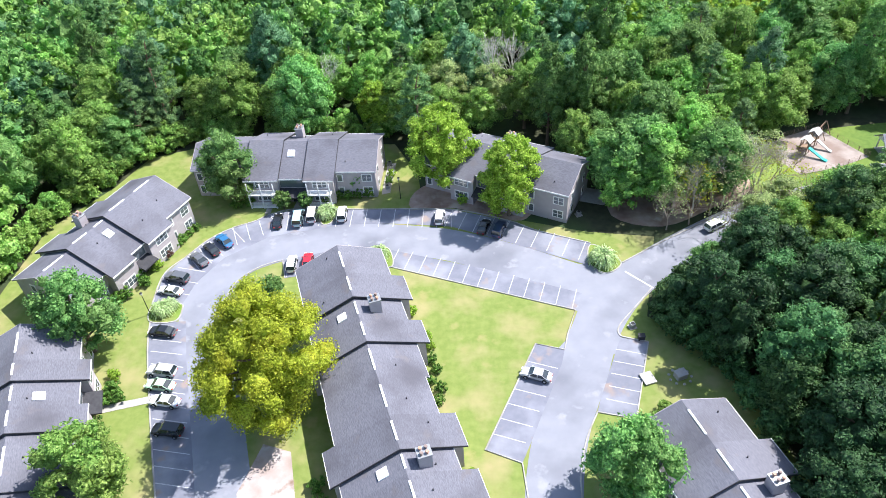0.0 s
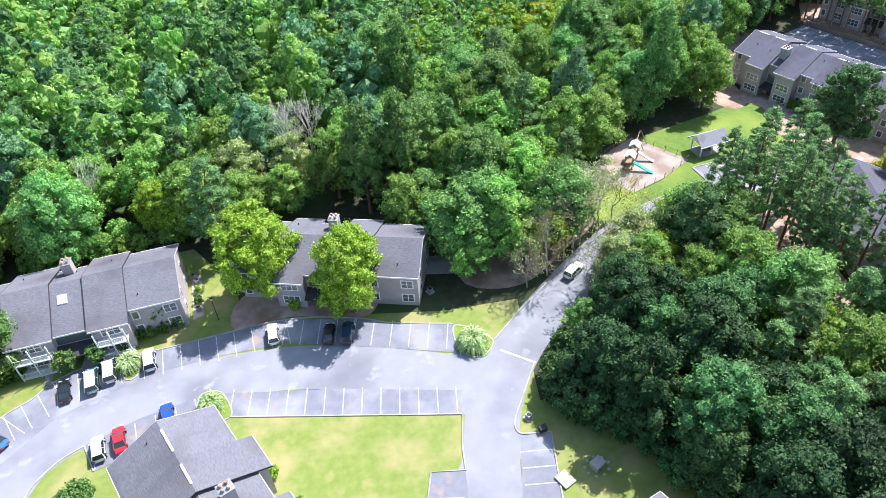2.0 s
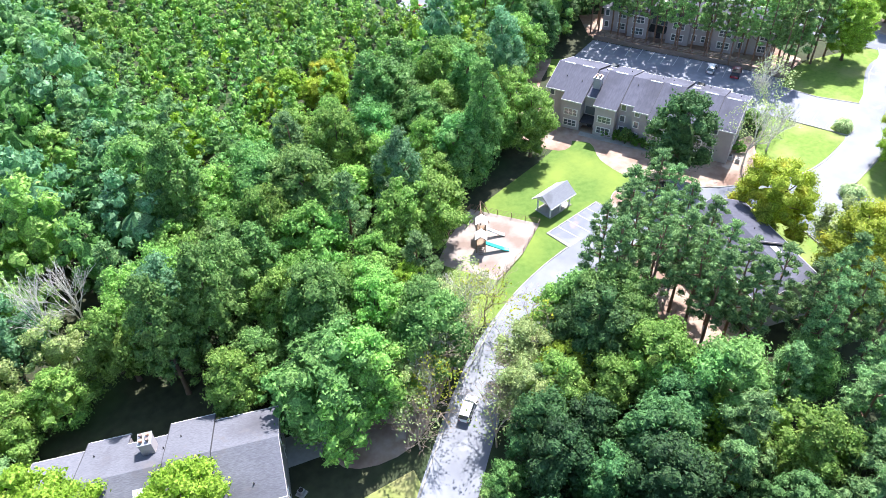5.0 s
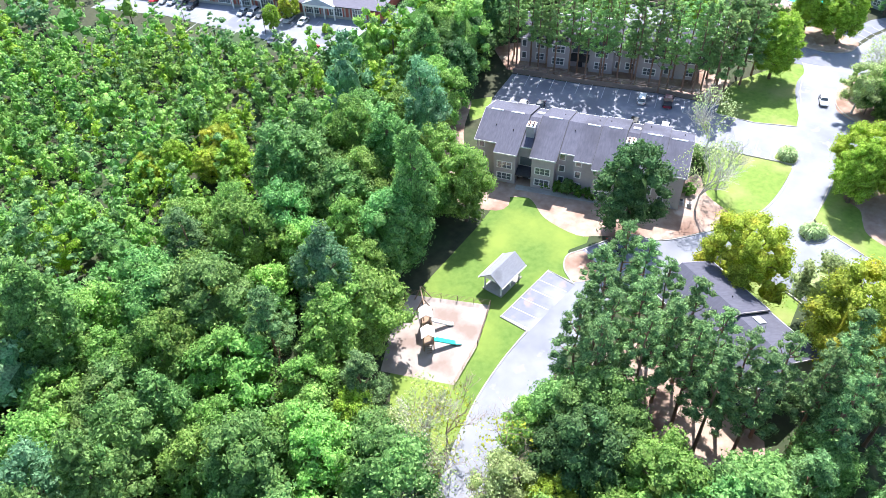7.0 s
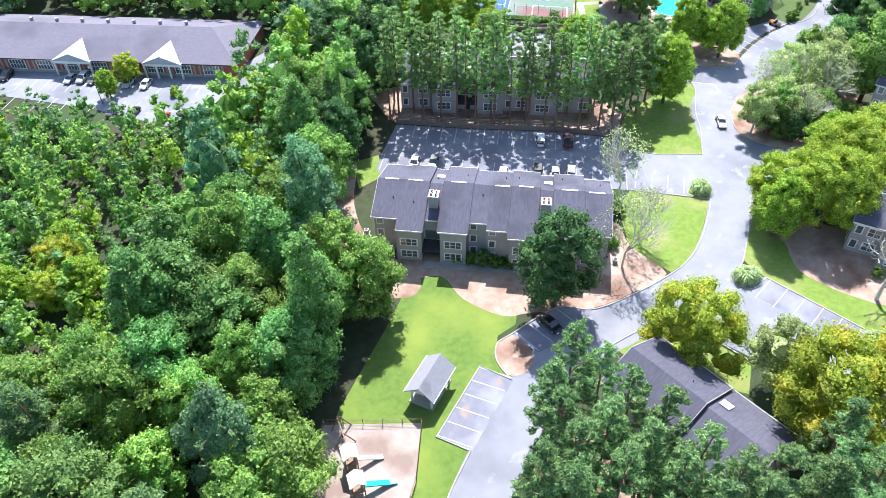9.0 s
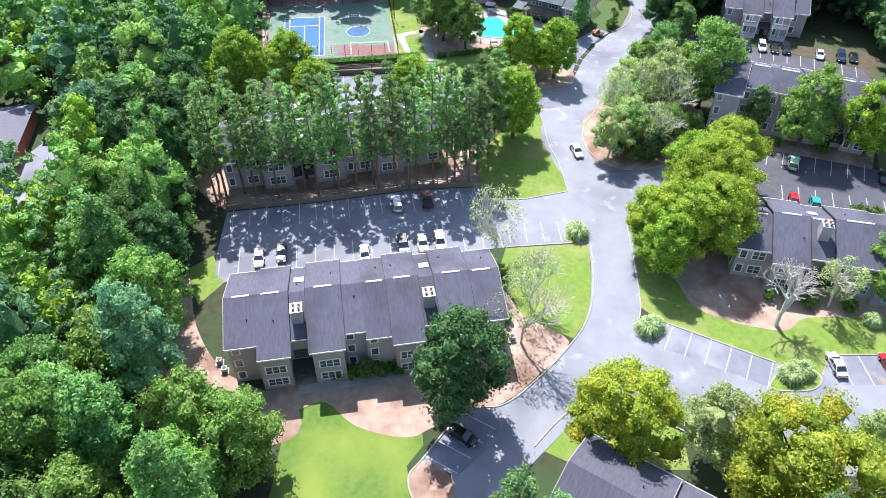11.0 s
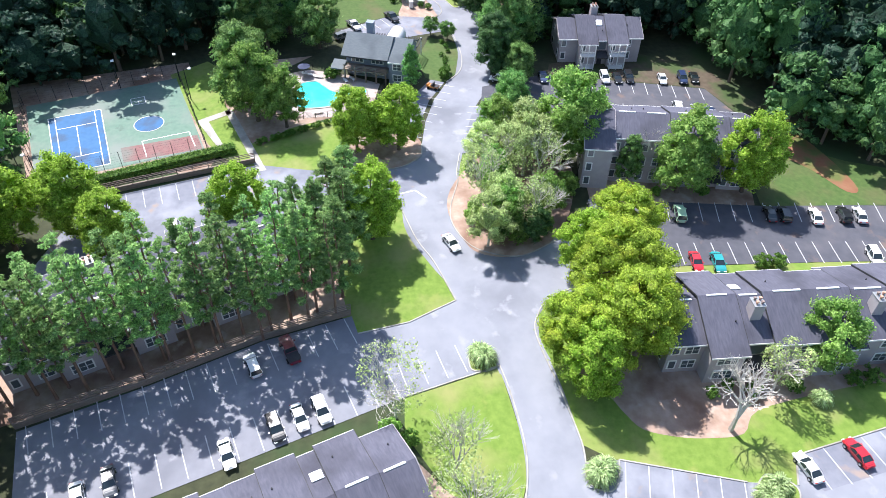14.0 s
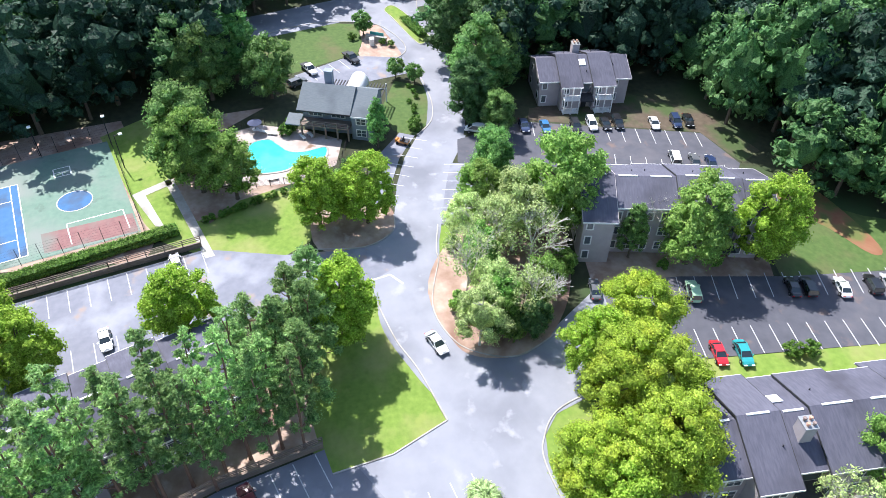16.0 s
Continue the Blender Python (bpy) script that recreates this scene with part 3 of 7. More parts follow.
LOTS = {
    "west": lot([(-33, 30), (-39.5, 45.8), (-47.4, 67.7), (-49.5, 75.5), (-43.9, 75.5), (-41.6, 67.5), (-34.5, 45.6), (-28, 30)]),
    "bend": lot([(-50.4, 79.4), (-50.6, 86.4), (-48, 90.7), (-45.2, 95), (-41.8, 97.9), (-38.1, 99.6), (-35.4, 101.5), (-30.4, 102.8), (-18.9, 101.8), (-2.6, 100.6), (7.2, 96.8), (11.8, 93.8), (20.3, 90),
                 (19, 84.6), (6.8, 91), (-2.7, 95.8), (-12.6, 97.3), (-21.6, 97.6), (-34.4, 95.2), (-41.3, 90), (-44.6, 84), (-45.5, 79.2)]),
    "inner": lot([(-12.9, 86.1), (15.7, 74.8), (17.2, 78.3), (2.7, 84.6), (-13.3, 90.4)]),
    "inner_west": lot([(-31, 88.9), (-30, 84.4), (-16, 86.5), (-16, 91), (-24, 90.5)]),
    "lot_a": lot([(9.1, 68.4), (1.1, 51.1), (5.6, 49.1), (7.4, 53), (12.4, 64.6), (13.1, 67.1)]),
    "lot_b": lot([(21.3, 69), (25.1, 68), (20.8, 55), (16, 56.3), (16.6, 58)]),
    "south_west": lot([(-21.6, 43), (-23.7, 51.7), (-27.5, 53), (-29.5, 46), (-24, 30), (-19, 30)], "stained tan concrete parking under a tree", Z_LOT, M_PAD),
    "gazebo": lot([(74.1, 108.7), (86.2, 108.4), (86, 103.6), (74.3, 104)]),
    "oak": lot([(91.6, 102.4), (93.1, 106.8), (100.4, 102.9), (102.4, 98.1), (97, 98.5)]),
    "three_storey": lot([(146.8, 92.2), (143.5, 99.2), (142.3, 106.2), (145.6, 106.9), (142.6, 118.7), (137, 132.6), (132.1, 146.9), (122.6, 144.7), (118.2, 143.1), (116.8, 141.2), (121.5, 130),
                         (131.3, 100.8), (134.8, 88.2)], LOT_LABEL, Z_LOT, M_LOTM),
    "tennis": lot([(160, 153), (176, 148.5), (183, 121.5), (179.6, 110), (179, 98), (174, 94), (171, 99.5), (169, 110), (166, 122), (161, 136), (156, 152)]),
    "terrace": lot([(165, 66), (164.5, 54), (161.6, 38.4), (159.9, 22.8), (157, 3), (144, 3), (147.4, 31.5), (149.6, 56.6), (149.4, 62), (148.4, 67)], LOT_LABEL, Z_LOT, M_LOTD),
    "far": lot([(208.6, 64.5), (199.1, 33), (188.9, 30.6), (183.7, 34.4), (189.5, 52), (193, 60), (194, 68.4), (198, 79.5), (205, 78)], LOT_LABEL, Z_LOT, M_LOTD),
    "plaza": lot([(108, 87), (119, 82), (119.4, 77.2), (114.8, 63.7), (113.7, 58.1), (117.3, 56.5), (119.5, 43.4), (121, 22), (103, 22), (99, 60), (103.4, 78), (105, 86)], "pale aged asphalt car park", Z_LOT - 0.004, M_ASPHALT),
    "verge_stalls": lot([(119.4, 77.2), (114.8, 63.7), (110.6, 65.2), (115.0, 78.5)], LOT_LABEL, Z_LOT + 0.003),
    "lawn_stalls": lot([(117.3, 56.5), (119.5, 43.4), (121, 22), (116, 22), (114.6, 43), (112.6, 55.6)], LOT_LABEL, Z_LOT + 0.003),
    "entrance": lot([(233.4, 105.8), (240, 93.6), (237.5, 82.5), (231, 81), (229.9, 85.4), (226, 101.7)]),
    "office": lot([(107.6, 256), (132.4, 190.4), (147, 188), (150, 184), (123.2, 179.5), (112.8, 187), (111.2, 206.6), (105.4, 234), (97, 254)], "sunlit pale asphalt car park of an office strip", Z_LOT, M_ASPHALT),
    "pool_side": lot([(186, 93.5), (193.3, 92), (201, 89.3), (207.6, 85.4), (209, 88), (201, 94), (190, 97)], LOT_LABEL, Z_LOT - 0.008),
    "drive_side": lot([(182.3, 86.2), (182.5, 80.6), (197.2, 77), (198.3, 82), (190, 85.5)], LOT_LABEL, Z_LOT - 0.008),
}


# ---- kerbs, walks and stall lines ----
kerb([(-33, 30), (-39.5, 45.8), (-47.4, 67.7), (-49.5, 75.5)])
kerb([(-50.4, 79.4), (-50.6, 86.4), (-48, 90.7), (-45.2, 95), (-41.8, 97.9), (-38.1, 99.6), (-35.4, 101.5), (-30.4, 102.8), (-18.9, 101.8), (-2.6, 100.6), (7.2, 96.8), (11.8, 93.8), (20.3, 90)])
kerb([(-37, 72.5), (-38.2, 76.5), (-38.7, 80), (-37.8, 84.1), (-34.7, 87.3), (-31.1, 88.8)])
kerb([(-31.1, 88.8), (-30, 84.4)], False)
kerb([(-12.9, 86.1), (15.7, 74.8), (13.9, 70), (13.1, 67.1), (9.1, 68.4), (1.1, 51.1), (5.6, 49.1), (5.9, 44.4), (6, 30)], False)
kerb([(28, 78.9), (24.5, 74.8), (21.6, 71.3), (21.3, 69.5), (22.6, 68.8), (25.1, 68)])
kerb([(25.1, 68), (20.8, 55), (16, 56.3)], False)
kerb([(16, 56.3), (13.6, 51.2), (12.2, 44.2), (12.4, 30)])
kerb([(24.6, 84.9), (29.6, 88.1), (36.8, 92.4), (44, 96.4), (52.5, 100.2), (60, 102.8), (68, 104), (74.2, 104.2)])
kerb([(74.2, 104.2), (74.1, 108.7), (86.2, 108.4), (86, 103.9)], False)
kerb([(86, 103.9), (87.9, 106.7), (90.6, 107.9), (93.1, 106.8), (100.4, 102.9), (102.4, 98.1), (107.6, 93.9), (113.4, 90.4), (117.7, 88.5), (123, 87.6), (130.5, 87.8), (134.6, 88.3)])
kerb([(134.6, 88.3), (131.3, 100.8)], False)
kerb([(142.3, 106.2), (143.5, 99.2), (146.8, 92.2)], False)
kerb([(146.8, 92.2), (154.8, 94.2), (160.4, 96.3), (168.8, 98.2), (171.8, 99.8)])
kerb([(119.4, 77.2), (114.8, 63.7)], False)
kerb([(113.7, 58.1), (117.3, 56.5), (119.5, 43.4), (121, 22)], False)
kerb([(148.6, 66), (147.3, 73), (146.8, 76), (145.4, 79.1), (142.9, 81.2), (139.2, 82.4), (130.3, 81.5), (122.3, 80.9), (118.4, 81.2), (115.7, 79.8), (116.7, 78.2), (119.4, 77.2)])
kerb([(174.5, 87.6), (165.6, 90.3), (159.1, 88.9), (156, 85.8), (154.7, 80.9), (157.5, 74.9)])
kerb([(180, 105.5), (179.2, 98), (182, 93.4), (186, 92.6)])
kerb([(207.6, 85), (211.8, 81.6), (217.7, 80.2), (224.1, 80.2), (229.5, 81), (231.5, 84)])
kerb([(182.3, 86.2), (177, 87.5), (174.5, 87.6)])
kerb([(251.5, 114.7), (255.5, 106), (257.0, 99), (256.3, 91.4), (253.8, 85.9), (246.5, 82.1), (241.5, 81.4), (238.6, 82.7), (236.1, 85.8)])
kerb([(266, 74.6), (259.3, 75.4), (253.5, 74.0)])
kerb([(97, 94), (102.5, 90.3), (105, 86.2), (103.5, 80), (102, 76)])
for outline in ([(110.4, 65), (113.4, 63.4), (115.4, 61), (113.4, 58.4), (111, 60)], [(-49.7, 75.8), (-45.6, 75.6), (-45.2, 78.4), (-46, 79.4), (-50, 79.6)],
                [(20.4, 89.6), (19.4, 85), (21.8, 82.6), (24.4, 85.2)], [(-23.8, 102.4), (-24, 98.4), (-25.8, 98.2), (-26.2, 102.4)],
                [(134.4, 88.8), (137.6, 88.9), (137.9, 91.5), (134.4, 92)], [(-12.6, 86.2), (-13.4, 90.6), (-16.2, 91), (-16.4, 86.6)],
                [(116, 80.2), (119, 78), (119.4, 81), (117.2, 81.6)], [(244, 78.6), (243.2, 76.8), (244.4, 75.2), (247.1, 75.4), (256.5, 77.8), (263.5, 80.8), (261.5, 83.2), (257, 82)]):
    kerb(outline, True, True)
    area("planting_island", outline, 0.13, M_GRASS, "kerbed grass island in the car park", "island", True)


def stalls(key, p0, p1, n, dx, dy, skip=()):
    """White lines between n stalls along p0 to p1, each line going from there by (dx, dy)."""
    p0, p1, d = Vector(p0), Vector(p1), Vector((dx, dy))
    length = d.length
    side = Vector((-d.y, d.x)).normalized() * 0.06
    bm = bmesh.new()
    quad = [Vector((0, 0)) + side, Vector((0, 0)) - side, d - side, d + side]
    bm.faces.new([bm.verts.new((q.x, q.y, 0)) for q in quad])
    me = mesh_from("stall_line", bm, M_LINE)
    for i in range(n + 1):
        if i in skip:
            continue
        p = p0.lerp(p1, i / n)
        ob = new("stall_line", me)
        ob.location = (p.x, p.y, Z_LOT + 0.008)
        ob.parent = LOTS[key]


stalls("west", (-38.6, 43), (-49.2, 74.5), 13, 5.0, -0.9)
for a, b, n, dx, dy in (((-50.5, 80), (-48, 90.7), 4, 5, -1.4), ((-47.8, 91), (-41.8, 97.9), 4, 3.2, -4), ((-41.6, 98), (-35.4, 101.4), 3, 1.8, -4.7), ((-35, 101.6), (-26.6, 102.6), 3, 0.4, -5),
                        ((-23, 102.2), (-2.6, 100.6), 8, -0.2, -5), ((-2.4, 100.4), (7.2, 96.8), 4, -1.6, -4.6), ((7.4, 96.6), (19.6, 90.4), 5, -1.9, -4.5)):
    stalls("bend", a, b, n, dx, dy)
stalls("inner", (-12.9, 86.3), (15.2, 75), 12, 1.3, 4.2)
stalls("inner_west", (-29.8, 84.6), (-16.6, 86.3), 5, -0.3, 4.6)
stalls("lot_a", (8.7, 67.6), (1.1, 51.1), 7, 4.1, -1.5, (0, 7))
stalls("lot_b", (25, 67.8), (20.8, 55), 6, -4.0, 1.2, (0, 6))
stalls("gazebo", (74.4, 108.6), (86, 108.3), 5, 0.3, -4.4)
stalls("oak", (93.6, 106.4), (100.2, 102.8), 3, -1.6, -4)
stalls("three_storey", (133.2, 146.2), (145.2, 108), 15, -4.6, -1.6)
stalls("three_storey", (118.2, 142.6), (131, 101.4), 15, 4.6, 1.5)
stalls("three_storey", (132.2, 100.4), (134.8, 90), 4, 4.6, 1)
stalls("tennis", (176, 147.8), (182.4, 122), 10, -4.6, -1.2)
stalls("tennis", (158, 150), (165.5, 123), 10, 4.6, 1.2)
stalls("terrace", (164.8, 57), (159.2, 12), 17, -4.8, 1.2)
stalls("terrace", (149.8, 57), (145, 12), 17, 4.8, -0.6)
stalls("far", (208.2, 63), (199.5, 34), 11, -4.6, 0.8)
stalls("far", (192.6, 58), (184.4, 35), 9, 4.6, -1.4)
stalls("plaza", (119.1, 76.6), (114.9, 64), 5, -4.5, 1.4)
stalls("plaza", (117.5, 55.5), (120.4, 34), 8, -4.8, -0.9)
stalls("entrance", (233.6, 105.4), (239.8, 94), 5, -4.2, -2)
stalls("pool_side", (190, 96.4), (207.5, 87.8), 7, -2, -4.2)
stalls("drive_side", (183, 80.8), (197, 77.4), 6, 0.9, 4.6)
stalls("office", (114, 228), (130, 189), 15, -4.5, -1.6)
stalls("office", (103, 222), (113, 197), 9, 4.5, 1.6)


def strip_line(a, b, width=0.32):
    a, b = Vector(a), Vector(b)
    s = (b - a).normalized()
    s = Vector((-s.y, s.x)) * width / 2
    bm = bmesh.new()
    bm.faces.new([bm.verts.new((q.x, q.y, 0.075)) for q in (a + s, a - s, b - s, b + s)])
    bmesh.ops.recalc_face_normals(bm, faces=bm.faces[:])
    tagged(new("stop_line", mesh_from("stop_line", bm, M_LINE)), "worn white stop line painted across the road", "road marking", kind="structure")


strip_line((24.6, 82.8), (28.2, 78.8))
strip_line((171.6, 99.4), (172.6, 95.2))
strip_line((172.6, 95.2), (170.4, 93.6))

WALK_LABEL = "pale concrete footpath across the lawn"
for pts in ([(-53, 58.2), (-44.6, 60.2), (-44.8, 61.4), (-53, 59.6)], [(-35.6, 101.5), (-35.2, 106), (-36.4, 106), (-36.6, 101.5)], [(-31.6, 102.6), (-31, 107), (-29.6, 107), (-30, 102.6)],
            [(99.5, 123.8), (106.8, 104.6), (108, 105), (100.8, 124.4)], [(181.3, 120), (201.8, 127.3), (201.6, 128.8), (181, 121.4)],
            [(200.4, 127.4), (202, 127.9), (198.5, 133.6), (189.8, 129.2), (189.4, 127.8), (198, 131.4)], [(20, 106), (26, 104), (28, 101.5), (24, 100), (20, 101.5)],
            [(-15.6, 106), (-14, 106.4), (-13.4, 116), (-15, 116)]):
    area("footpath", pts, Z_WALK, M_CONC, WALK_LABEL, "footpath")


# ---- apartment houses ----
PITCH = 0.42


def window(parent, u, v, z, w, h, side, cols=2):
    """A white-framed window on a wall facing local y (side -1 or 1) or local x (side -2 or 2), with its panes side by side."""
    def slab(c0, c1, z0, z1, depth):
        if abs(side) == 1:
            return boxes((c0, c1, *sorted((v - side * 0.02, v + side * depth)), z0, z1))
        return boxes((*sorted((u - side * 0.01, u + side / 2 * depth)), c0, c1, z0, z1))

    mid = u if abs(side) == 1 else v
    ob = part("window", slab(mid - w / 2 - 0.12, mid + w / 2 + 0.12, z - 0.12, z + h + 0.12, 0.07), M_WHITE, parent)
    rows = 2 if cols > 1 else 1
    for k in range(cols):
        c0 = mid - w / 2 + w * k / cols
        for r in range(rows):
            part("pane", slab(c0 + 0.06, c0 + w / cols - 0.06, z + h * r / rows + 0.05, z + h * (r + 1) / rows - 0.05, 0.085), M_GLASS, ob)
    return ob


def gable_profile(vn, vp, zr, drop, inset):
    """The roof's section from the lower eave to the upper one, sunk by drop."""
    return [(vn + inset, zr - PITCH * abs(vn + inset) - drop), (0.0, zr - drop), (vp - inset, zr - PITCH * abs(vp - inset) - drop)]


def chimney(parent, u, v, zr, pots=2, along=1.6, material=None):
    z0, z1 = zr - PITCH * abs(v) - 0.8, zr - PITCH * abs(v) + 2.1
    ob = part("chimney", boxes((u - 0.7, u + 0.7, v - along / 2, v + along / 2, z0, z1)), material or M_SIDING, parent)
    part("chimney_cap", boxes((u - 0.78, u + 0.78, v - along / 2 - 0.08, v + along / 2 + 0.08, z1 + 0.004, z1 + 0.12), bevel=0.02), M_METAL, ob, "grey metal chimney cap")
    for k in range(pots):
        for q in (-0.35, 0.35):
            y = v + (k - (pots - 1) / 2) * 0.7
            bm = tube(bmesh.new(), (u + q, y, z1 + 0.1), (u + q, y, z1 + 0.42), 0.15, 0.15, 10)
            tube(bm, (u + q, y, z1 + 0.44), (u + q, y, z1 + 0.56), 0.24, 0.18, 10)
            part("flue_cap", bm, M_FLUE if (k + (q > 0)) % 2 else M_CLAYPOT, ob, "round clay flue cap")
    return ob


def balcony(parent, u0, u1, v, side, depth, floors):
    """Stacked porches with white posts and rails in front of a wall."""
    y0, y1 = sorted((v, v + side * depth))
    for z in floors:
        ob = part("balcony", boxes((u0, u1, y0, y1, z - 0.16, z)), M_WHITE, parent, "white railed balcony")
        yr = v + side * depth
        part("balcony_rail", boxes((u0, u1, yr - 0.04, yr + 0.04, z + 0.95, z + 1.05), (u0, u1, yr - 0.04, yr + 0.04, z + 0.1, z + 0.18),
             *[(u0 + 0.3 * k, u0 + 0.3 * k + 0.05, yr - 0.025, yr + 0.025, z + 0.15, z + 0.98) for k in range(1, int((u1 - u0) / 0.3))]), M_WHITE, ob)
    for x in (u0 + 0.1, (u0 + u1) / 2, u1 - 0.1):
        part("balcony_post", boxes((x - 0.08, x + 0.08, v + side * depth - 0.08, v + side * depth + 0.08, 0, floors[-1] + 2.5)), M_WHITE, parent)


def apartment(x, y, deg, strips, storeys, front, label, chimneys=(), skylights=(), porches=(), entries=(), roof=None, siding=None, extra_vents=True, name="apartment_building", gw=True, vents=True):
    """A staggered gabled row. strips: (u0, u1, lower v, upper v, ridge z), side by side along local x; a change of ridge makes a step."""
    roof, siding = roof or M_ROOF, siding or M_SIDING
    house = thing(name, at(x, y, 0, deg), label, "building")
    rng = random.Random(int(x * 7 + y))
    n = len(strips)
    for i, (u0, u1, vn, vp, zr) in enumerate(strips):
        lo = i == 0 or abs(strips[i - 1][4] - zr) > 0.05
        hi = i == n - 1 or abs(strips[i + 1][4] - zr) > 0.05
        higher_lo = i == 0 or strips[i - 1][4] < zr
        higher_hi = i == n - 1 or strips[i + 1][4] < zr
        e0, e1 = u0 - (0.3 if lo and higher_lo else 0), u1 + (0.3 if hi and higher_hi else 0)
        top = gable_profile(vn, vp, zr, 0.0, 0.0)
        low = gable_profile(vn, vp, zr, 0.2, 0.0)
        part("roof", prism(top + low[::-1], e0, e1), roof, house)
        w = gable_profile(vn, vp, zr, 0.22, 0.5)
        part("wall", prism([(w[0][0], -0.3), *w, (w[2][0], -0.3)], u0 + 0.004 * (i % 2), u1 - 0.004 * (i % 2)), siding, house)
        for v in (vn, vp):
            ze = zr - PITCH * abs(v)
            s = 1 if v > 0 else -1
            part("fascia", boxes((e0, e1, *sorted((v, v + s * 0.055)), ze - 0.24, ze + 0.01)), M_WHITE, house)
        for edge, is_end, higher, sg in ((e0, lo, higher_lo, -1), (e1, hi, higher_hi, 1)):
            if is_end and higher:
                t, b = gable_profile(vn, vp, zr, -0.02, 0.0), gable_profile(vn, vp, zr, 0.24, 0.0)
                # boards at inner roof steps are dark to draw the shadow line there
                part("rake_board", prism(t + b[::-1], *sorted((edge, edge + sg * 0.07))), M_SIDING if (i in (0, n - 1)) else M_DARK, house)
        length = u1 - u0
        c = (u0 + u1) / 2
        if length > 3 and vents:
            l = min(length * 0.6, 4.2) / 2
            part("ridge_vent", prism([(-0.15, zr - 0.05), (-0.12, zr + 0.04), (0.12, zr + 0.04), (0.15, zr - 0.05)], c - l, c + l), M_WHITE, house)
        if extra_vents:
            for _ in range(1):
                v = rng.uniform(0.25, 0.7) * (vp if rng.random() < 0.6 else vn)
                u = rng.uniform(u0 + 0.6, u1 - 0.6)
                zz = zr - PITCH * abs(v)
                part("vent_pipe", tube(bmesh.new(), (u, v, zz - 0.1), (u, v, zz + 0.28), 0.08, 0.08, 8), M_DARK, house)
        for sd, vw in ((-1, vn + 0.5), (1, vp - 0.5)):
            for k in range(storeys):
                z = 0.9 + 2.75 * k
                if length < 2.2:
                    continue
                if z + 1.5 > zr - PITCH * abs(vw) - 0.2:
                    continue
                if any(a - 0.3 < c < b + 0.3 for a, b in entries) and sd == front:
                    continue
                bump = abs(vw) > 7
                if bump:
                    window(house, c, vw, z, min(2.5, length - 1.2), 1.45, sd, 3)
                else:
                    window(house, u0 + 0.9, vw, z, 0.9, 1.4, sd, 1)
                    if length > 4.5:
                        window(house, u1 - 1.6, vw, z, 1.7, 1.4, sd, 2)
    for end, sd in ((strips[0][0], -2), (strips[-1][1], 2)):
        if gw:
            for k in range(storeys):
                for v in (-3.2, 2.6):
                    window(house, end, v, 1.0 + 2.75 * k, 0.9, 1.3, sd, 1)
    for u, v, pots in chimneys:
        zr = next((s[4] for s in strips if s[0] <= u <= s[1]), strips[0][4])
        chimney(house, u, v, zr, pots)
    for u, v in skylights:
        zr = next((s[4] for s in strips if s[0] <= u <= s[1]), strips[0][4])
        s = 1 if v > 0 else -1
        pr = [(v + q, zr - PITCH * abs(v + q) + h) for q, h in ((-0.65, -0.1), (-0.65, 0.18), (0.65, 0.18), (0.65, -0.1))]
        part("skylight", prism(pr, u - 0.65, u + 0.65), M_SKYLIGHT, house, "white domed skylight")
    for u0, u1, v, depth, floors in porches:
        balcony(house, u0, u1, v, front, depth, floors)
    for a, b in entries:
        st = next(s for s in strips if s[0] <= (a + b) / 2 <= s[1])
        v = st[2] + 0.5 if front < 0 else st[3] - 0.5
        part("entry_canopy", prism([(v, 2.9), (v, 3.1), (v + front * 2.3, 2.55), (v + front * 2.3, 2.35)], a + 0.05, b - 0.05), M_DARK, house, "dark shingled entry canopy")
        part("door", boxes(((a + b) / 2 - 0.5, (a + b) / 2 + 0.5, *sorted((v, v + front * 0.06)), 0, 2.05)), M_DARK, house)
        part("entry_opening", boxes((a + 0.3, b - 0.3, *sorted((v, v + front * 0.05)), 3.3, 5.2)), M_GLASS, house)
    return house


def heading(dx, dy):
    return math.degrees(math.atan2(dy, dx))


ROW = "two-storey taupe sided apartment row with stepped grey shingle roof"
apartment(-19.4, 80.3, heading(0.3, -0.954), [(-0.8, 5.3, -6.9, 6.5, 9.2), (5.3, 10.2, -6.9, 8.3, 9.2), (10.2, 14.3, -7, 6.6, 8.6), (14.3, 18.4, -8.4, 8.4, 8.6), (18.4, 24.6, -7, 6.6, 8.1), (24.6, 30.6, -7.1, 6.1, 8.1),
          (30.6, 35.3, -8.7, 8.1, 8.1), (35.3, 38.5, -7.6, 6.3, 7.5), (38.5, 43.3, -7.6, 8.3, 7.5), (43.3, 52, -7.6, 6.6, 7.0)], 2, 1, ROW, [(12.4, 2.6, 2), (37.2, 2.4, 2)], [(12.6, -2.2), (37, -2.6)])
apartment(-49.6, 113.3, heading(1, -0.06), [(0, 10.4, -5.6, 6.0, 8.4), (10.4, 16.2, -8.2, 7.4, 8.9), (16.2, 21.4, -7.6, 5.5, 8.6), (21.4, 26.4, -8.3, 7.4, 8.9), (26.4, 33.8, -6.4, 6.3, 8.7)], 2, -1,
          "two-storey taupe sided apartment row with white railed balconies", [(18.6, 3.8, 2)], [(18.2, -2.6)], [(10.8, 15.8, -7.7, 1.5, (0.3, 3.0)), (21.8, 26, -7.8, 1.5, (0.3, 3.0))], [(16.2, 21.4)], vents=False)
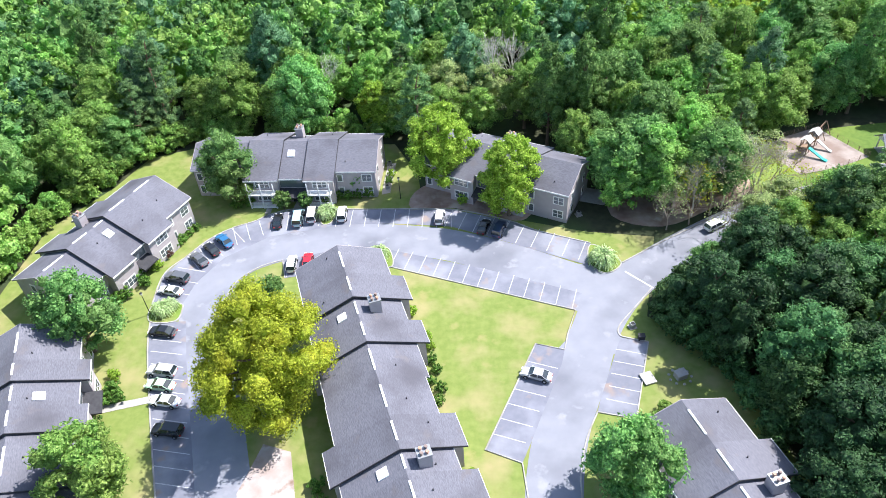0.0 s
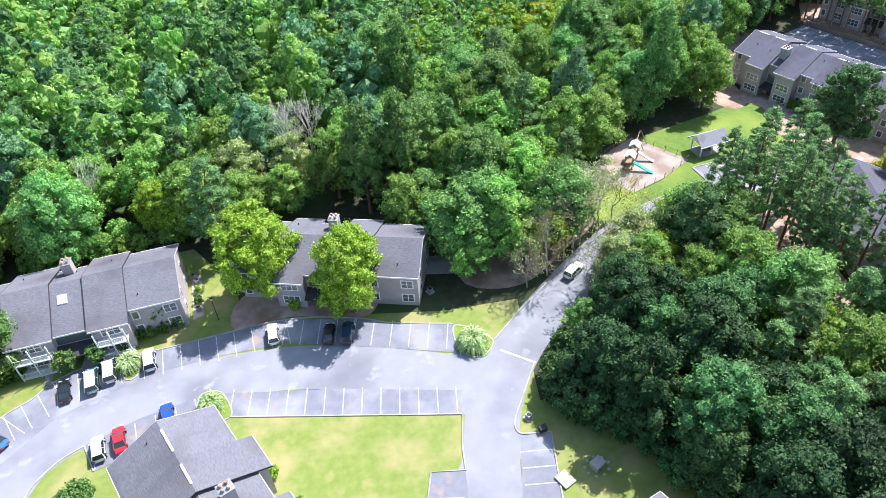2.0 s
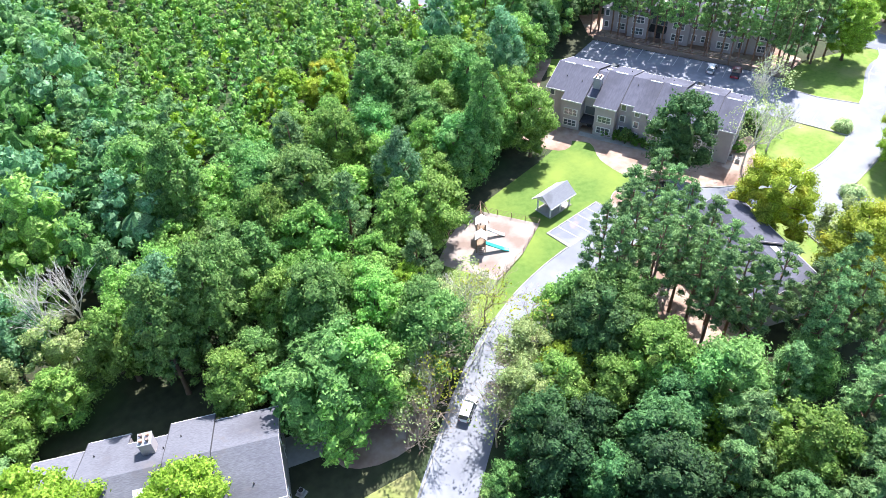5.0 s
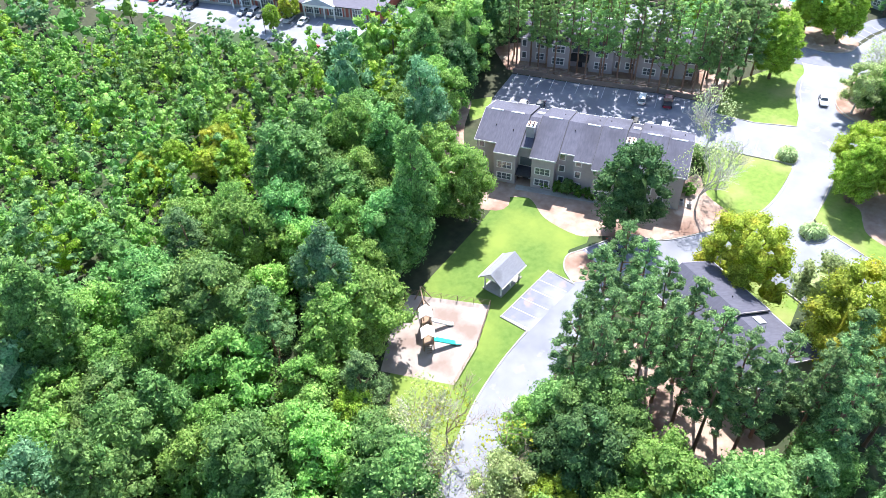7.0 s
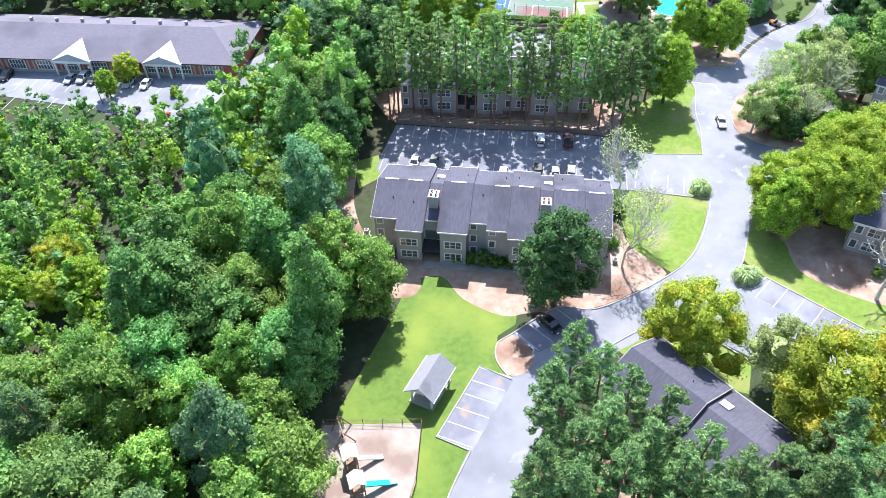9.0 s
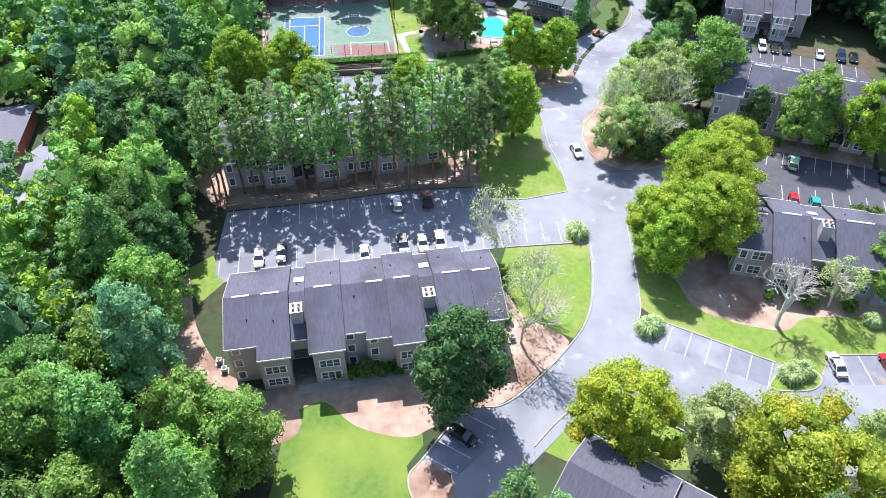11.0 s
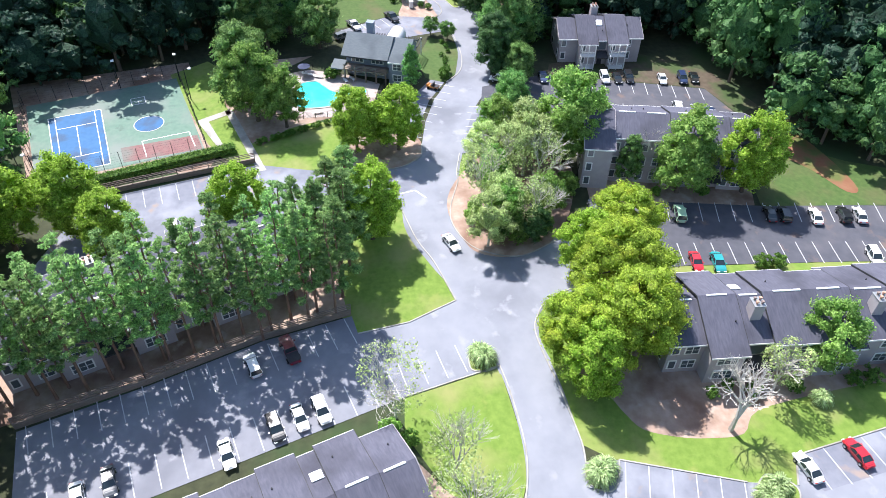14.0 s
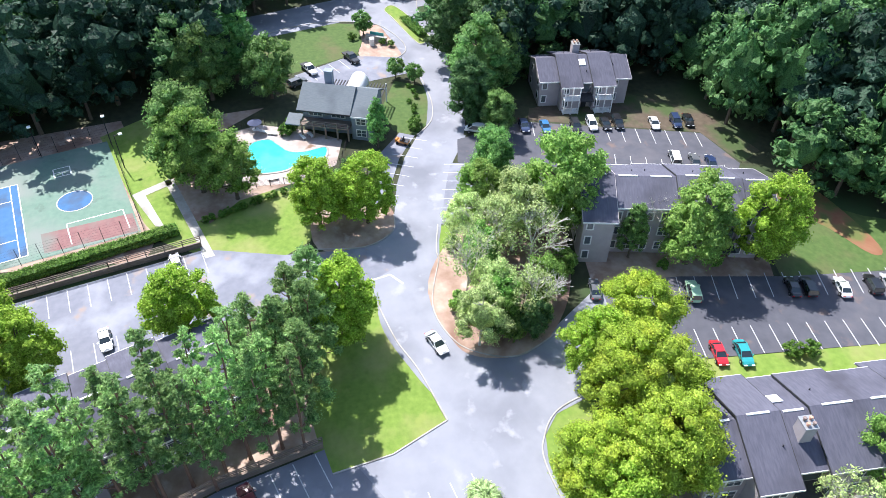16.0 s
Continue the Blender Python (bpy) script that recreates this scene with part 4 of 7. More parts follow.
apartment(-64.9, 79.4, heading(0.424, 0.906), [(-1, 5.4, -6.5, 6.9, 7.9), (5.4, 10.2, -8.2, 9.3, 8.5), (10.2, 13.4, -7.2, 7, 8.5), (13.4, 19, -8.3, 9.2, 9.1), (19, 25, -7, 6.9, 9.1)], 2, -1, ROW, [(12.0, 4.6, 2)], [(11.2, -2.4)], (), [(10.2, 13.4)])
apartment(-62, 66.3, heading(0.32, -0.947), [(-1, 5.5, -7, 7.2, 9.0), (5.5, 8.9, -7, 8.4, 9.0), (8.9, 13, -7, 7.2, 8.5), (13, 17, -7, 8.2, 8.5), (17, 25, -7.4, 7.6, 8.0), (25, 36, -7, 8.2, 7.6)], 2, 1, ROW, (), [(11.6, 3.0)], (), [(8.9, 13)])
apartment(24.3, 50.7, heading(0.313, -0.95), [(-0.3, 5.6, -6, 6.6, 8.9), (5.6, 10.2, -6, 8.6, 8.9), (10.2, 14, -6, 6.6, 8.3), (14, 24, -6.4, 8.4, 8.3)], 2, 1, ROW, [(11.6, 4.0, 2)], [(12.5, -2.5)])
apartment(4.0, 108.3, heading(0.89, -0.456), [(-10, -4, -6, 6.4, 8.2), (-4, 0.5, -7.6, 7.4, 8.6), (0.5, 5.5, -6.2, 5.4, 8.6), (5.5, 10, -7.4, 7.2, 8.9), (10, 17.4, -6, 6, 8.7)], 2, -1, ROW, [(3.4, 3.2, 2)], [(2.6, -2.6)], (), [(0.5, 5.5)], vents=False)
TALL = "three-storey taupe sided apartment block with stepped grey roof"
tall_block = apartment(105.8, 134.5, heading(0.322, -0.947), [(0.2, 3.8, -6.6, 6.8, 11.0), (3.8, 7.6, -8.4, 7.4, 11.0), (7.6, 10.4, -6.2, 7.0, 10.6), (10.4, 14.3, -8.4, 7.4, 11.2), (14.3, 17.2, -6.4, 6.8, 11.0), (17.2, 20.7, -7.4, 6.9, 11.0),
          (20.7, 24.3, -8.6, 7.4, 11.2), (24.3, 27, -6.4, 7.0, 10.7), (27, 31, -8.2, 7.4, 11.1), (31, 35, -6.9, 6.0, 10.9)], 3, -1, TALL, [(9.0, -3.4, 2), (25.6, -3.4, 2)], [(9.2, 3.2), (25.8, 3.2)], (), [(7.6, 10.4), (24.3, 27)], roof=M_ROOFD)
tall_block.scale = (1.0, 1.0, 0.85)
apartment(144.6, 148.4, heading(0.37, -0.93), [(-3, 3, -6.6, 6.6, 8.5), (3, 8, -7.8, 7.2, 8.8), (8, 12, -6.2, 6.8, 8.4), (12, 17, -7.8, 7.2, 8.8), (17, 22, -6.4, 6.8, 8.5), (22, 27, -7.8, 7.2, 8.8), (27, 34, -6.4, 6.6, 8.4)], 2, -1, ROW, [(10, 3, 2)], [(10, -3)], (), [(8, 12)], roof=M_ROOFD)
apartment(90.2, 90.0, heading(-0.4, -0.915), [(-0.4, 9.5, -5.2, 6, 8.7), (9.5, 18, -5.2, 6.4, 8.2)], 2, 1, ROW, (), [(11, 2.6)], roof=M_ROOFD, vents=False)
apartment(136, 67.5, heading(-0.05, -0.998), [(0, 4.6, -5.6, 7, 8.1), (4.6, 9, -7.6, 7.2, 8.7), (9, 13, -6, 6.6, 8.4), (13, 19, -6.6, 6.4, 8.8), (19, 24, -7.6, 5.6, 8.8), (24, 30, -6.4, 7, 8.4), (30, 38, -7.4, 7, 8.7), (38, 52, -6.6, 7, 8.3)], 2, -1, ROW,
          [(11.0, -2.4, 2), (27, -2.6, 2)], [(10.2, 2.2)], (), [(9, 13)], roof=M_ROOFD)
apartment(177.0, 66, heading(-0.22, -0.975), [(0, 4.4, -7.4, 6.6, 11.2), (4.4, 9, -5, 6.4, 11.0), (9, 14, -5, 7.4, 11.0), (14, 19, -5.5, 6.6, 11.3), (19, 23, -5, 7.2, 11.0), (23, 27.6, -5.6, 6.6, 10.8)], 3, -1, TALL, (), (), (), [(19, 23)], roof=M_ROOFD)
apartment(218.4, 59.6, heading(-0.1, -0.995), [(0, 3.8, -5.4, 5.6, 7.7), (3.8, 7.4, -7.4, 6, 8.3), (7.4, 10, -6.2, 6, 8.1), (10, 13.8, -7.4, 6, 8.4), (13.8, 17.2, -5.4, 5.6, 7.9)], 2, -1, "two-storey taupe sided apartment house with white balconies",
          [(8.2, 3.2, 2)], [(8.4, -1.8)], [(4.1, 7.1, -6.9, 1.4, (0.3, 3.0)), (10.3, 13.5, -6.9, 1.4, (0.3, 3.0))], [(7.4, 10)], vents=False, roof=M_ROOFD)


# ---- trees ----
ICO_Z = 1 / math.sqrt(5)
ICO = np.array([(0, 0, 1)] + [(2 * ICO_Z * math.cos(k * math.pi / 2.5), 2 * ICO_Z * math.sin(k * math.pi / 2.5), ICO_Z) for k in range(5)]
               + [(2 * ICO_Z * math.cos((k + 0.5) * math.pi / 2.5), 2 * ICO_Z * math.sin((k + 0.5) * math.pi / 2.5), -ICO_Z) for k in range(5)] + [(0, 0, -1)])
ICO_FACES = np.array([f for k in range(5) for f in ((0, 1 + k, 1 + (k + 1) % 5), (1 + k, 6 + k, 1 + (k + 1) % 5), (6 + k, 6 + (k + 1) % 5, 1 + (k + 1) % 5), (11, 6 + (k + 1) % 5, 6 + k))])


def clump_cores(rng, L, size):
    """The dense inside of every clump: a rough faceted body that the leaf sprays cover."""
    n = len(L)
    turn = rng.uniform(0, 6.283, n)
    c, sn = np.cos(turn)[:, None], np.sin(turn)[:, None]
    v = np.repeat(ICO[None], n, 0)
    v = np.stack([v[:, :, 0] * c - v[:, :, 1] * sn, v[:, :, 0] * sn + v[:, :, 1] * c, v[:, :, 2]], 2)
    v = v * (L[:, None, 3:4] * size * rng.uniform(0.72, 1.16, (n, 12, 1)))
    v[:, :, 2] *= L[:, None, 4]
    v = v + L[:, None, :3]
    return v[:, ICO_FACES].reshape(-1, 3)


def leaf_cloud(rng, lobes, count, size, flat=0.0, droop=0.0, needle=False, core=0.80):
    """Leaf sprays over the outer side of a set of clumps (x, y, z, radius, squash) and the clumps' dense insides, three corners a face."""
    L = np.array(lobes)
    w = L[:, 3] ** 2
    w[L[:, 3] > 1.7 * np.median(L[:, 3])] *= 0.15
    pick = rng.choice(len(L), count, p=w / w.sum())
    d = rng.normal(size=(count, 3))
    out = L[pick, :3].copy()
    out[:, 2] -= L[:, 2].mean()
    out /= np.linalg.norm(out, axis=1, keepdims=True) + 1e-6
    d = d / np.linalg.norm(d, axis=1, keepdims=True) + out * 0.6 + np.array([0, 0, 0.4])
    d /= np.linalg.norm(d, axis=1, keepdims=True)
    r = L[pick, 3] * (rng.uniform(0.74, 1.10, count) + (rng.random(count) < 0.18) * rng.uniform(0.0, 0.42, count))
    p = L[pick, :3] + d * np.stack([r, r, r * L[pick, 4]], 1)
    nrm = d + rng.normal(size=(count, 3)) * (0.85 if needle else 0.75) + np.array([0, 0, 0.2 + flat])
    nrm /= np.linalg.norm(nrm, axis=1, keepdims=True)
    a = np.cross(nrm, rng.normal(size=(count, 3)))
    a /= np.linalg.norm(a, axis=1, keepdims=True)
    b = np.cross(nrm, a)
    s = size * rng.uniform(0.6, 1.35, (count, 1))
    k = rng.uniform(0.15, 0.28, (count, 1)) if needle else rng.uniform(0.5, 0.85, (count, 1))
    s = s * 1.6 if needle else s
    j = rng.uniform(-0.35, 0.35, (count, 1))
    tri = np.stack([p + a * s * 0.58, p + (b * k - a * (0.35 + j)) * s * 0.62, p - (b * k + a * (0.35 - j)) * s * 0.62 - nrm * s * droop], 1)
    tri = tri.reshape(-1, 3)
    return np.concatenate([tri, clump_cores(rng, L, core)]) if core else tri


def broad_lobes(rng, r, h0, h1, n=26, cone=0.22, squash=0.9):
    """Clumps over an egg-shaped, uneven crown between heights h0 and h1."""
    mid, half = (h0 + h1) / 2, (h1 - h0) / 2
    out = [(0, 0, mid - 0.12 * half, r * (0.66 - 0.2 * cone), half / r * 1.05)]
    n = int(n * 2.0) if r > 3 else n
    p2, p3, p5 = rng.uniform(0, 6.283, 3)
    for i in range(n):
        z = 1 - 1.86 * (i + 0.5) / n
        ang = i * 2.39996 + rng.uniform(-0.45, 0.45)
        ring = math.sqrt(max(0.0, 1 - z * z)) * (1 - cone * max(0, (z + 1) / 2))
        ring *= 1 + 0.13 * math.sin(2 * ang + p2) + 0.10 * math.sin(3 * ang + p3 + 2 * z) + 0.06 * math.sin(5 * ang + p5 - 3 * z)
        k = rng.uniform(0.64, 0.88)
        lr = r * (rng.uniform(0.17, 0.32) * min(1.0, math.sqrt(62 / n)) if r > 3 else rng.uniform(0.25, 0.4)) * (1 - 0.3 * cone * (z + 1) / 2)
        out.append((r * ring * k * math.cos(ang), r * ring * k * math.sin(ang), mid + half * z * k * 1.08, lr, squash * rng.uniform(0.75, 1.05)))
    return out


def pine_lobes(rng, r, h0, h1, n=30):
    """Flat tufts round a tall stem, narrower towards the top."""
    out = []
    for i in range(n):
        t = (i + 0.5) / n
        z = h0 + (h1 - h0) * t
        reach = r * (1.0 - 0.72 * t ** 1.5) * rng.uniform(0.35, 0.9)
        ang = i * 2.39996 + rng.uniform(-0.5, 0.5)
        out.append((reach * math.cos(ang), reach * math.sin(ang), z + rng.uniform(-0.4, 0.4), r * rng.uniform(0.15, 0.27) * (1 - 0.3 * t), 0.5))
    out.append((0, 0, h1 - 0.3, r * 0.2, 0.9))
    return out


def cloud_mesh(name, pts, material):
    n = len(pts) // 3
    me = bpy.data.meshes.new(name)
    me.vertices.add(3 * n)
    me.vertices.foreach_set("co", pts.astype(np.float32).ravel())
    me.loops.add(3 * n)
    me.loops.foreach_set("vertex_index", np.arange(3 * n, dtype=np.int32))
    me.polygons.add(n)
    me.polygons.foreach_set("loop_start", np.arange(0, 3 * n, 3, dtype=np.int32))
    for m in (material if isinstance(material, list) else [material]):
        me.materials.append(m)
    me.update(calc_edges=True)
    return me


def limb(bm, pts, r0, r1, n=7):
    k = len(pts) - 1
    for i in range(k):
        tube(bm, pts[i], pts[i + 1], r0 + (r1 - r0) * i / k, r0 + (r1 - r0) * (i + 1) / k, n, False)


def trunk_mesh(rng, lobes, top, r, material, limbs=7, lean=0.3):
    bm = bmesh.new()
    stem = [Vector((0, 0, -0.4))]
    for i in range(1, 6):
        stem.append(Vector((rng.uniform(-lean, lean) * i / 5, rng.uniform(-lean, lean) * i / 5, top * i / 5)))
    limb(bm, [Vector((0, 0, -0.4)), Vector((0, 0, 0.5))], r * 1.5, r * 1.05, 9)
    limb(bm, [Vector((0, 0, 0.45))] + stem[1:], r * 1.05, r * 0.25, 9)
    order = sorted(lobes, key=lambda q: q[2])
    for q in order[::max(1, len(order) // max(1, limbs))]:
        zb = max(0.25 * top, min(q[2] - 1.2, top * 0.85))
        a = Vector((0, 0, zb))
        e = Vector(q[:3])
        limb(bm, [a, a.lerp(e, 0.5) + Vector((0, 0, -0.25)), e], r * 0.45, r * 0.10, 5)
    return mesh_from("trunk", bm, material)


KINDS = {}


def make_kind(key, name, label, count, size, lobes_of, top, r, leaf, bark, variants=3, limbs=7, flat=0.0, category="tree"):
    for v in range(variants):
        rng = np.random.default_rng(abs(hash_of(key)) + v)
        lobes = lobes_of(rng)
        crown = cloud_mesh("crown", leaf_cloud(rng, lobes, count, size, flat, 0.0, "pine" in key), LEAF[leaf])
        trunk = trunk_mesh(rng, lobes, top, r, bark, limbs) if bark else None
        KINDS.setdefault(key, []).append((name, label, category, crown, trunk))


def hash_of(text):
    h = 7
    for c in text:
        h = (h * 31 + ord(c)) % 100003
    return h


TREE_COUNT = {}


def tree(key, x, y, s=1.0, label="", group="", z=0.0, sz=None, variant=None):
    """Plants one tree or shrub of that kind."""
    kinds = KINDS[key]
    i = TREE_COUNT[key] = TREE_COUNT.get(key, 0) + 1
    name, lab, category, crown, trunk = kinds[(i if variant is None else variant) % len(kinds)]
    ob = thing(name, at(x, y, z, (i * 137.5) % 360), label or lab, category, group)
    ob.scale = (s, s, sz or s)
    for nm, me in (("trunk", trunk), ("crown", crown)):
        if me:
            c = new(nm, me)
            c.parent = ob
    return ob


NEAR, LEAFSIZE = 4300, 0.34
make_kind("oak", "oak_tree", "broad green oak tree with a full crown", NEAR, LEAFSIZE, lambda g: broad_lobes(g, 5.2, 0.9, 13.0, 30), 9, 0.32, "mid", M_BARK, 4)
make_kind("deep", "oak_tree", "dark green broadleaf tree with a dense crown", NEAR, LEAFSIZE, lambda g: broad_lobes(g, 4.8, 0.9, 14.0, 30), 10, 0.30, "deep", M_BARK, 4)
make_kind("shade", "oak_tree", "broadleaf tree at the wood edge, shade put into its dark leaves", NEAR, LEAFSIZE, lambda g: broad_lobes(g, 4.8, 0.5, 14.0, 30), 10, 0.30, "shade", M_BARK, 2)
make_kind("fresh", "maple_tree", "fresh green broadleaf tree in full leaf", NEAR, LEAFSIZE, lambda g: broad_lobes(g, 4.6, 0.9, 12.0, 28), 8, 0.28, "fresh", M_BARK, 4)
make_kind("lime", "ash_tree", "bright yellow-green broadleaf tree", 8000, 0.28, lambda g: broad_lobes(g, 4.6, 1.0, 12.0, 58), 8, 0.26, "lime", M_BARK, 3)
make_kind("gold", "sycamore_tree", "golden yellow-green sycamore with a dense round crown", 12000, 0.25, lambda g: broad_lobes(g, 6.2, 1.0, 14.0, 44, 0.1), 9, 0.35, "gold", M_BARK, 1)
make_kind("ash", "ash_tree", "broad yellow-green ash tree with a dense crown", 12000, 0.25, lambda g: broad_lobes(g, 6.2, 1.0, 14.0, 48, 0.1), 9, 0.35, "ash", M_BARK, 2)
make_kind("olive", "sycamore_tree", "olive and gold sycamore with a dense round crown", 20000, 0.22, lambda g: broad_lobes(g, 6.2, 1.0, 14.0, 44, 0.1), 9, 0.35, "olive", M_BARK, 1)
make_kind("tulip", "tulip_tree", "tall pointed green tulip tree", NEAR, LEAFSIZE, lambda g: broad_lobes(g, 4.2, 1.0, 17.0, 34, 0.55), 13, 0.28, "mid", M_BARK, 3)
make_kind("blue", "magnolia_tree", "blue-green broadleaf tree with glossy foliage", NEAR, LEAFSIZE, lambda g: broad_lobes(g, 4.4, 1.0, 15.5, 32, 0.4), 11, 0.28, "blue", M_BARK, 2)
make_kind("pine", "pine_tree", "tall loblolly pine with a bare trunk and tufted crown", 3200, 0.34, lambda g: pine_lobes(g, 3.5, 7.4, 19.5, 56), 19, 0.24, "pine", M_PINEBARK, 4, 9, 0.2)
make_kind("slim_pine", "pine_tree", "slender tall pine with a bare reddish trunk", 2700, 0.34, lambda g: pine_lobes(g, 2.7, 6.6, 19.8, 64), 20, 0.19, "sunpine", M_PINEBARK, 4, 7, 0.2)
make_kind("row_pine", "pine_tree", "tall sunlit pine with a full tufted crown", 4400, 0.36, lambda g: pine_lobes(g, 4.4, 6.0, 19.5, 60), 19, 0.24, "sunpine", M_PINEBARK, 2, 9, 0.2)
make_kind("low_pine", "pine_tree", "bushy young pine at the wood edge", 4400, 0.36, lambda g: pine_lobes(g, 4.2, 3.0, 14.0, 60), 13, 0.22, "pine", M_PINEBARK, 3, 6, 0.2)
make_kind("pale", "river_birch", "thin pale grey-green tree with an open crown", 3600, 0.34, lambda g: broad_lobes(g, 4.8, 2.0, 12.6, 15), 10.5, 0.22, "pale", M_GREYBARK, 2, 9)
make_kind("myrtle", "crape_myrtle", "small crape myrtle with an airy crown", 1100, 0.36, lambda g: broad_lobes(g, 1.9, 1.2, 4.4, 18), 3.2, 0.09, "mid", M_BARK, 2, 9)
make_kind("bush", "shrub", "clipped round green shrub", 620, 0.17, lambda g: broad_lobes(g, 0.85, 0.05, 1.35, 14), 0.8, 0.05, "hedge", M_BARK, 3, 3, 0, "shrub")
make_kind("limebush", "shrub", "bright yellow-green rounded shrub", 620, 0.17, lambda g: broad_lobes(g, 0.85, 0.05, 1.35, 14), 0.8, 0.05, "lime", M_BARK, 2, 3, 0, "shrub")
make_kind("maroonbush", "shrub", "rounded shrub with maroon leaves", 620, 0.17, lambda g: broad_lobes(g, 0.85, 0.05, 1.35, 14), 0.8, 0.05, "maroon", M_BARK, 2, 3, 0, "shrub")
make_kind("thicket", "shrub", "untidy green shrub at the edge of the woods", 1200, 0.42, lambda g: broad_lobes(g, 2.2, 0.1, 4.2, 20), 2.4, 0.08, "fresh", M_BARK, 3, 4, 0, "shrub")


def bare_mesh(seed, height, r, spread, levels=6):
    """A leafless tree: a trunk that forks again and again."""
    rng = random.Random(seed)
    bm = bmesh.new()

    def fork(p, d, length, rad, depth):
        q = p + d * length
        tube(bm, p, q, rad, rad * 0.7, 5 if depth < 3 else 3, False)
        if depth >= levels or rad < 0.006:
            return
        for _ in range(3 if depth < 4 else 2):
            nd = (d + Vector((rng.uniform(-1, 1), rng.uniform(-1, 1), rng.uniform(-0.3, 0.55))) * spread).normalized()
            fork(q, nd, length * rng.uniform(0.62, 0.86), rad * 0.64, depth + 1)

    fork(Vector((0, 0, -0.3)), Vector((0.05, 0.02, 1)).normalized(), height * 0.27, r, 0)
    return bm


def bare_tree(x, y, height, label, seed, leaf="", count=0, r=0.2, spread=0.62, bark=None, levels=6):
    ob = thing("bare_tree", at(x, y, 0, seed * 40), label, "tree")
    part("trunk", bare_mesh(seed, height, r, spread, levels), bark or M_GREYBARK, ob)
    if count:
        rng = np.random.default_rng(seed)
        c = new("crown", cloud_mesh("crown", leaf_cloud(rng, broad_lobes(rng, height * 0.33, height * 0.35, height, 26), count, 0.3, core=0), LEAF[leaf]))
        c.parent = ob
    return ob


def grass_clump(x, y, s=1.0, z=0.1):
    """Fountain grass: arching blades from one crown."""
    rng = random.Random(int(x * 13 + y * 7))
    g = np.random.default_rng(int(x * 13 + y * 7) % 9973)
    lobes = [(0, 0, 0.5, 0.75, 0.9)] + [(0.6 * math.cos(k), 0.6 * math.sin(k), 0.45, 0.55, 0.9) for k in (0.3, 1.5, 2.6, 3.9, 5.2)]
    bm = bmesh.new()
    bm.from_mesh(cloud_mesh("blades", leaf_cloud(g, lobes, 160, 0.26, 0.0, 0.3, True, 0.55), LEAF["silver"]))
    for i in range(380):
        a, lean, h = rng.uniform(0, 6.283), rng.uniform(0.1, 1.0) ** 0.7, rng.uniform(0.8, 1.5)
        d = Vector((math.cos(a), math.sin(a), 0))
        n = Vector((-d.y, d.x, 0)) * 0.045
        base = d * 0.3 * rng.random()
        pts = [base, base + d * lean * 0.55 + Vector((0, 0, h * 0.85)), base + d * lean * 1.05 + Vector((0, 0, h * 0.95 - lean * 0.25)), base + d * lean * 1.45 + Vector((0, 0, h * 0.8 - lean * 0.65))]
        v = [[bm.verts.new(p + n * k), bm.verts.new(p - n * k)] for p, k in zip(pts, (1.0, 1.2, 0.9, 0.25))]
        for j in range(3):
            bm.faces.new((v[j][0], v[j][1], v[j + 1][1], v[j + 1][0]))
    ob = new("ornamental_grass", mesh_from("ornamental_grass", bm, LEAF["silver"]))
    ob.matrix_basis = at(x, y, z) @ Matrix.Scale(s, 4)
    return tagged(ob, "fountain of tall pale green ornamental grass in an island", "grass clump")


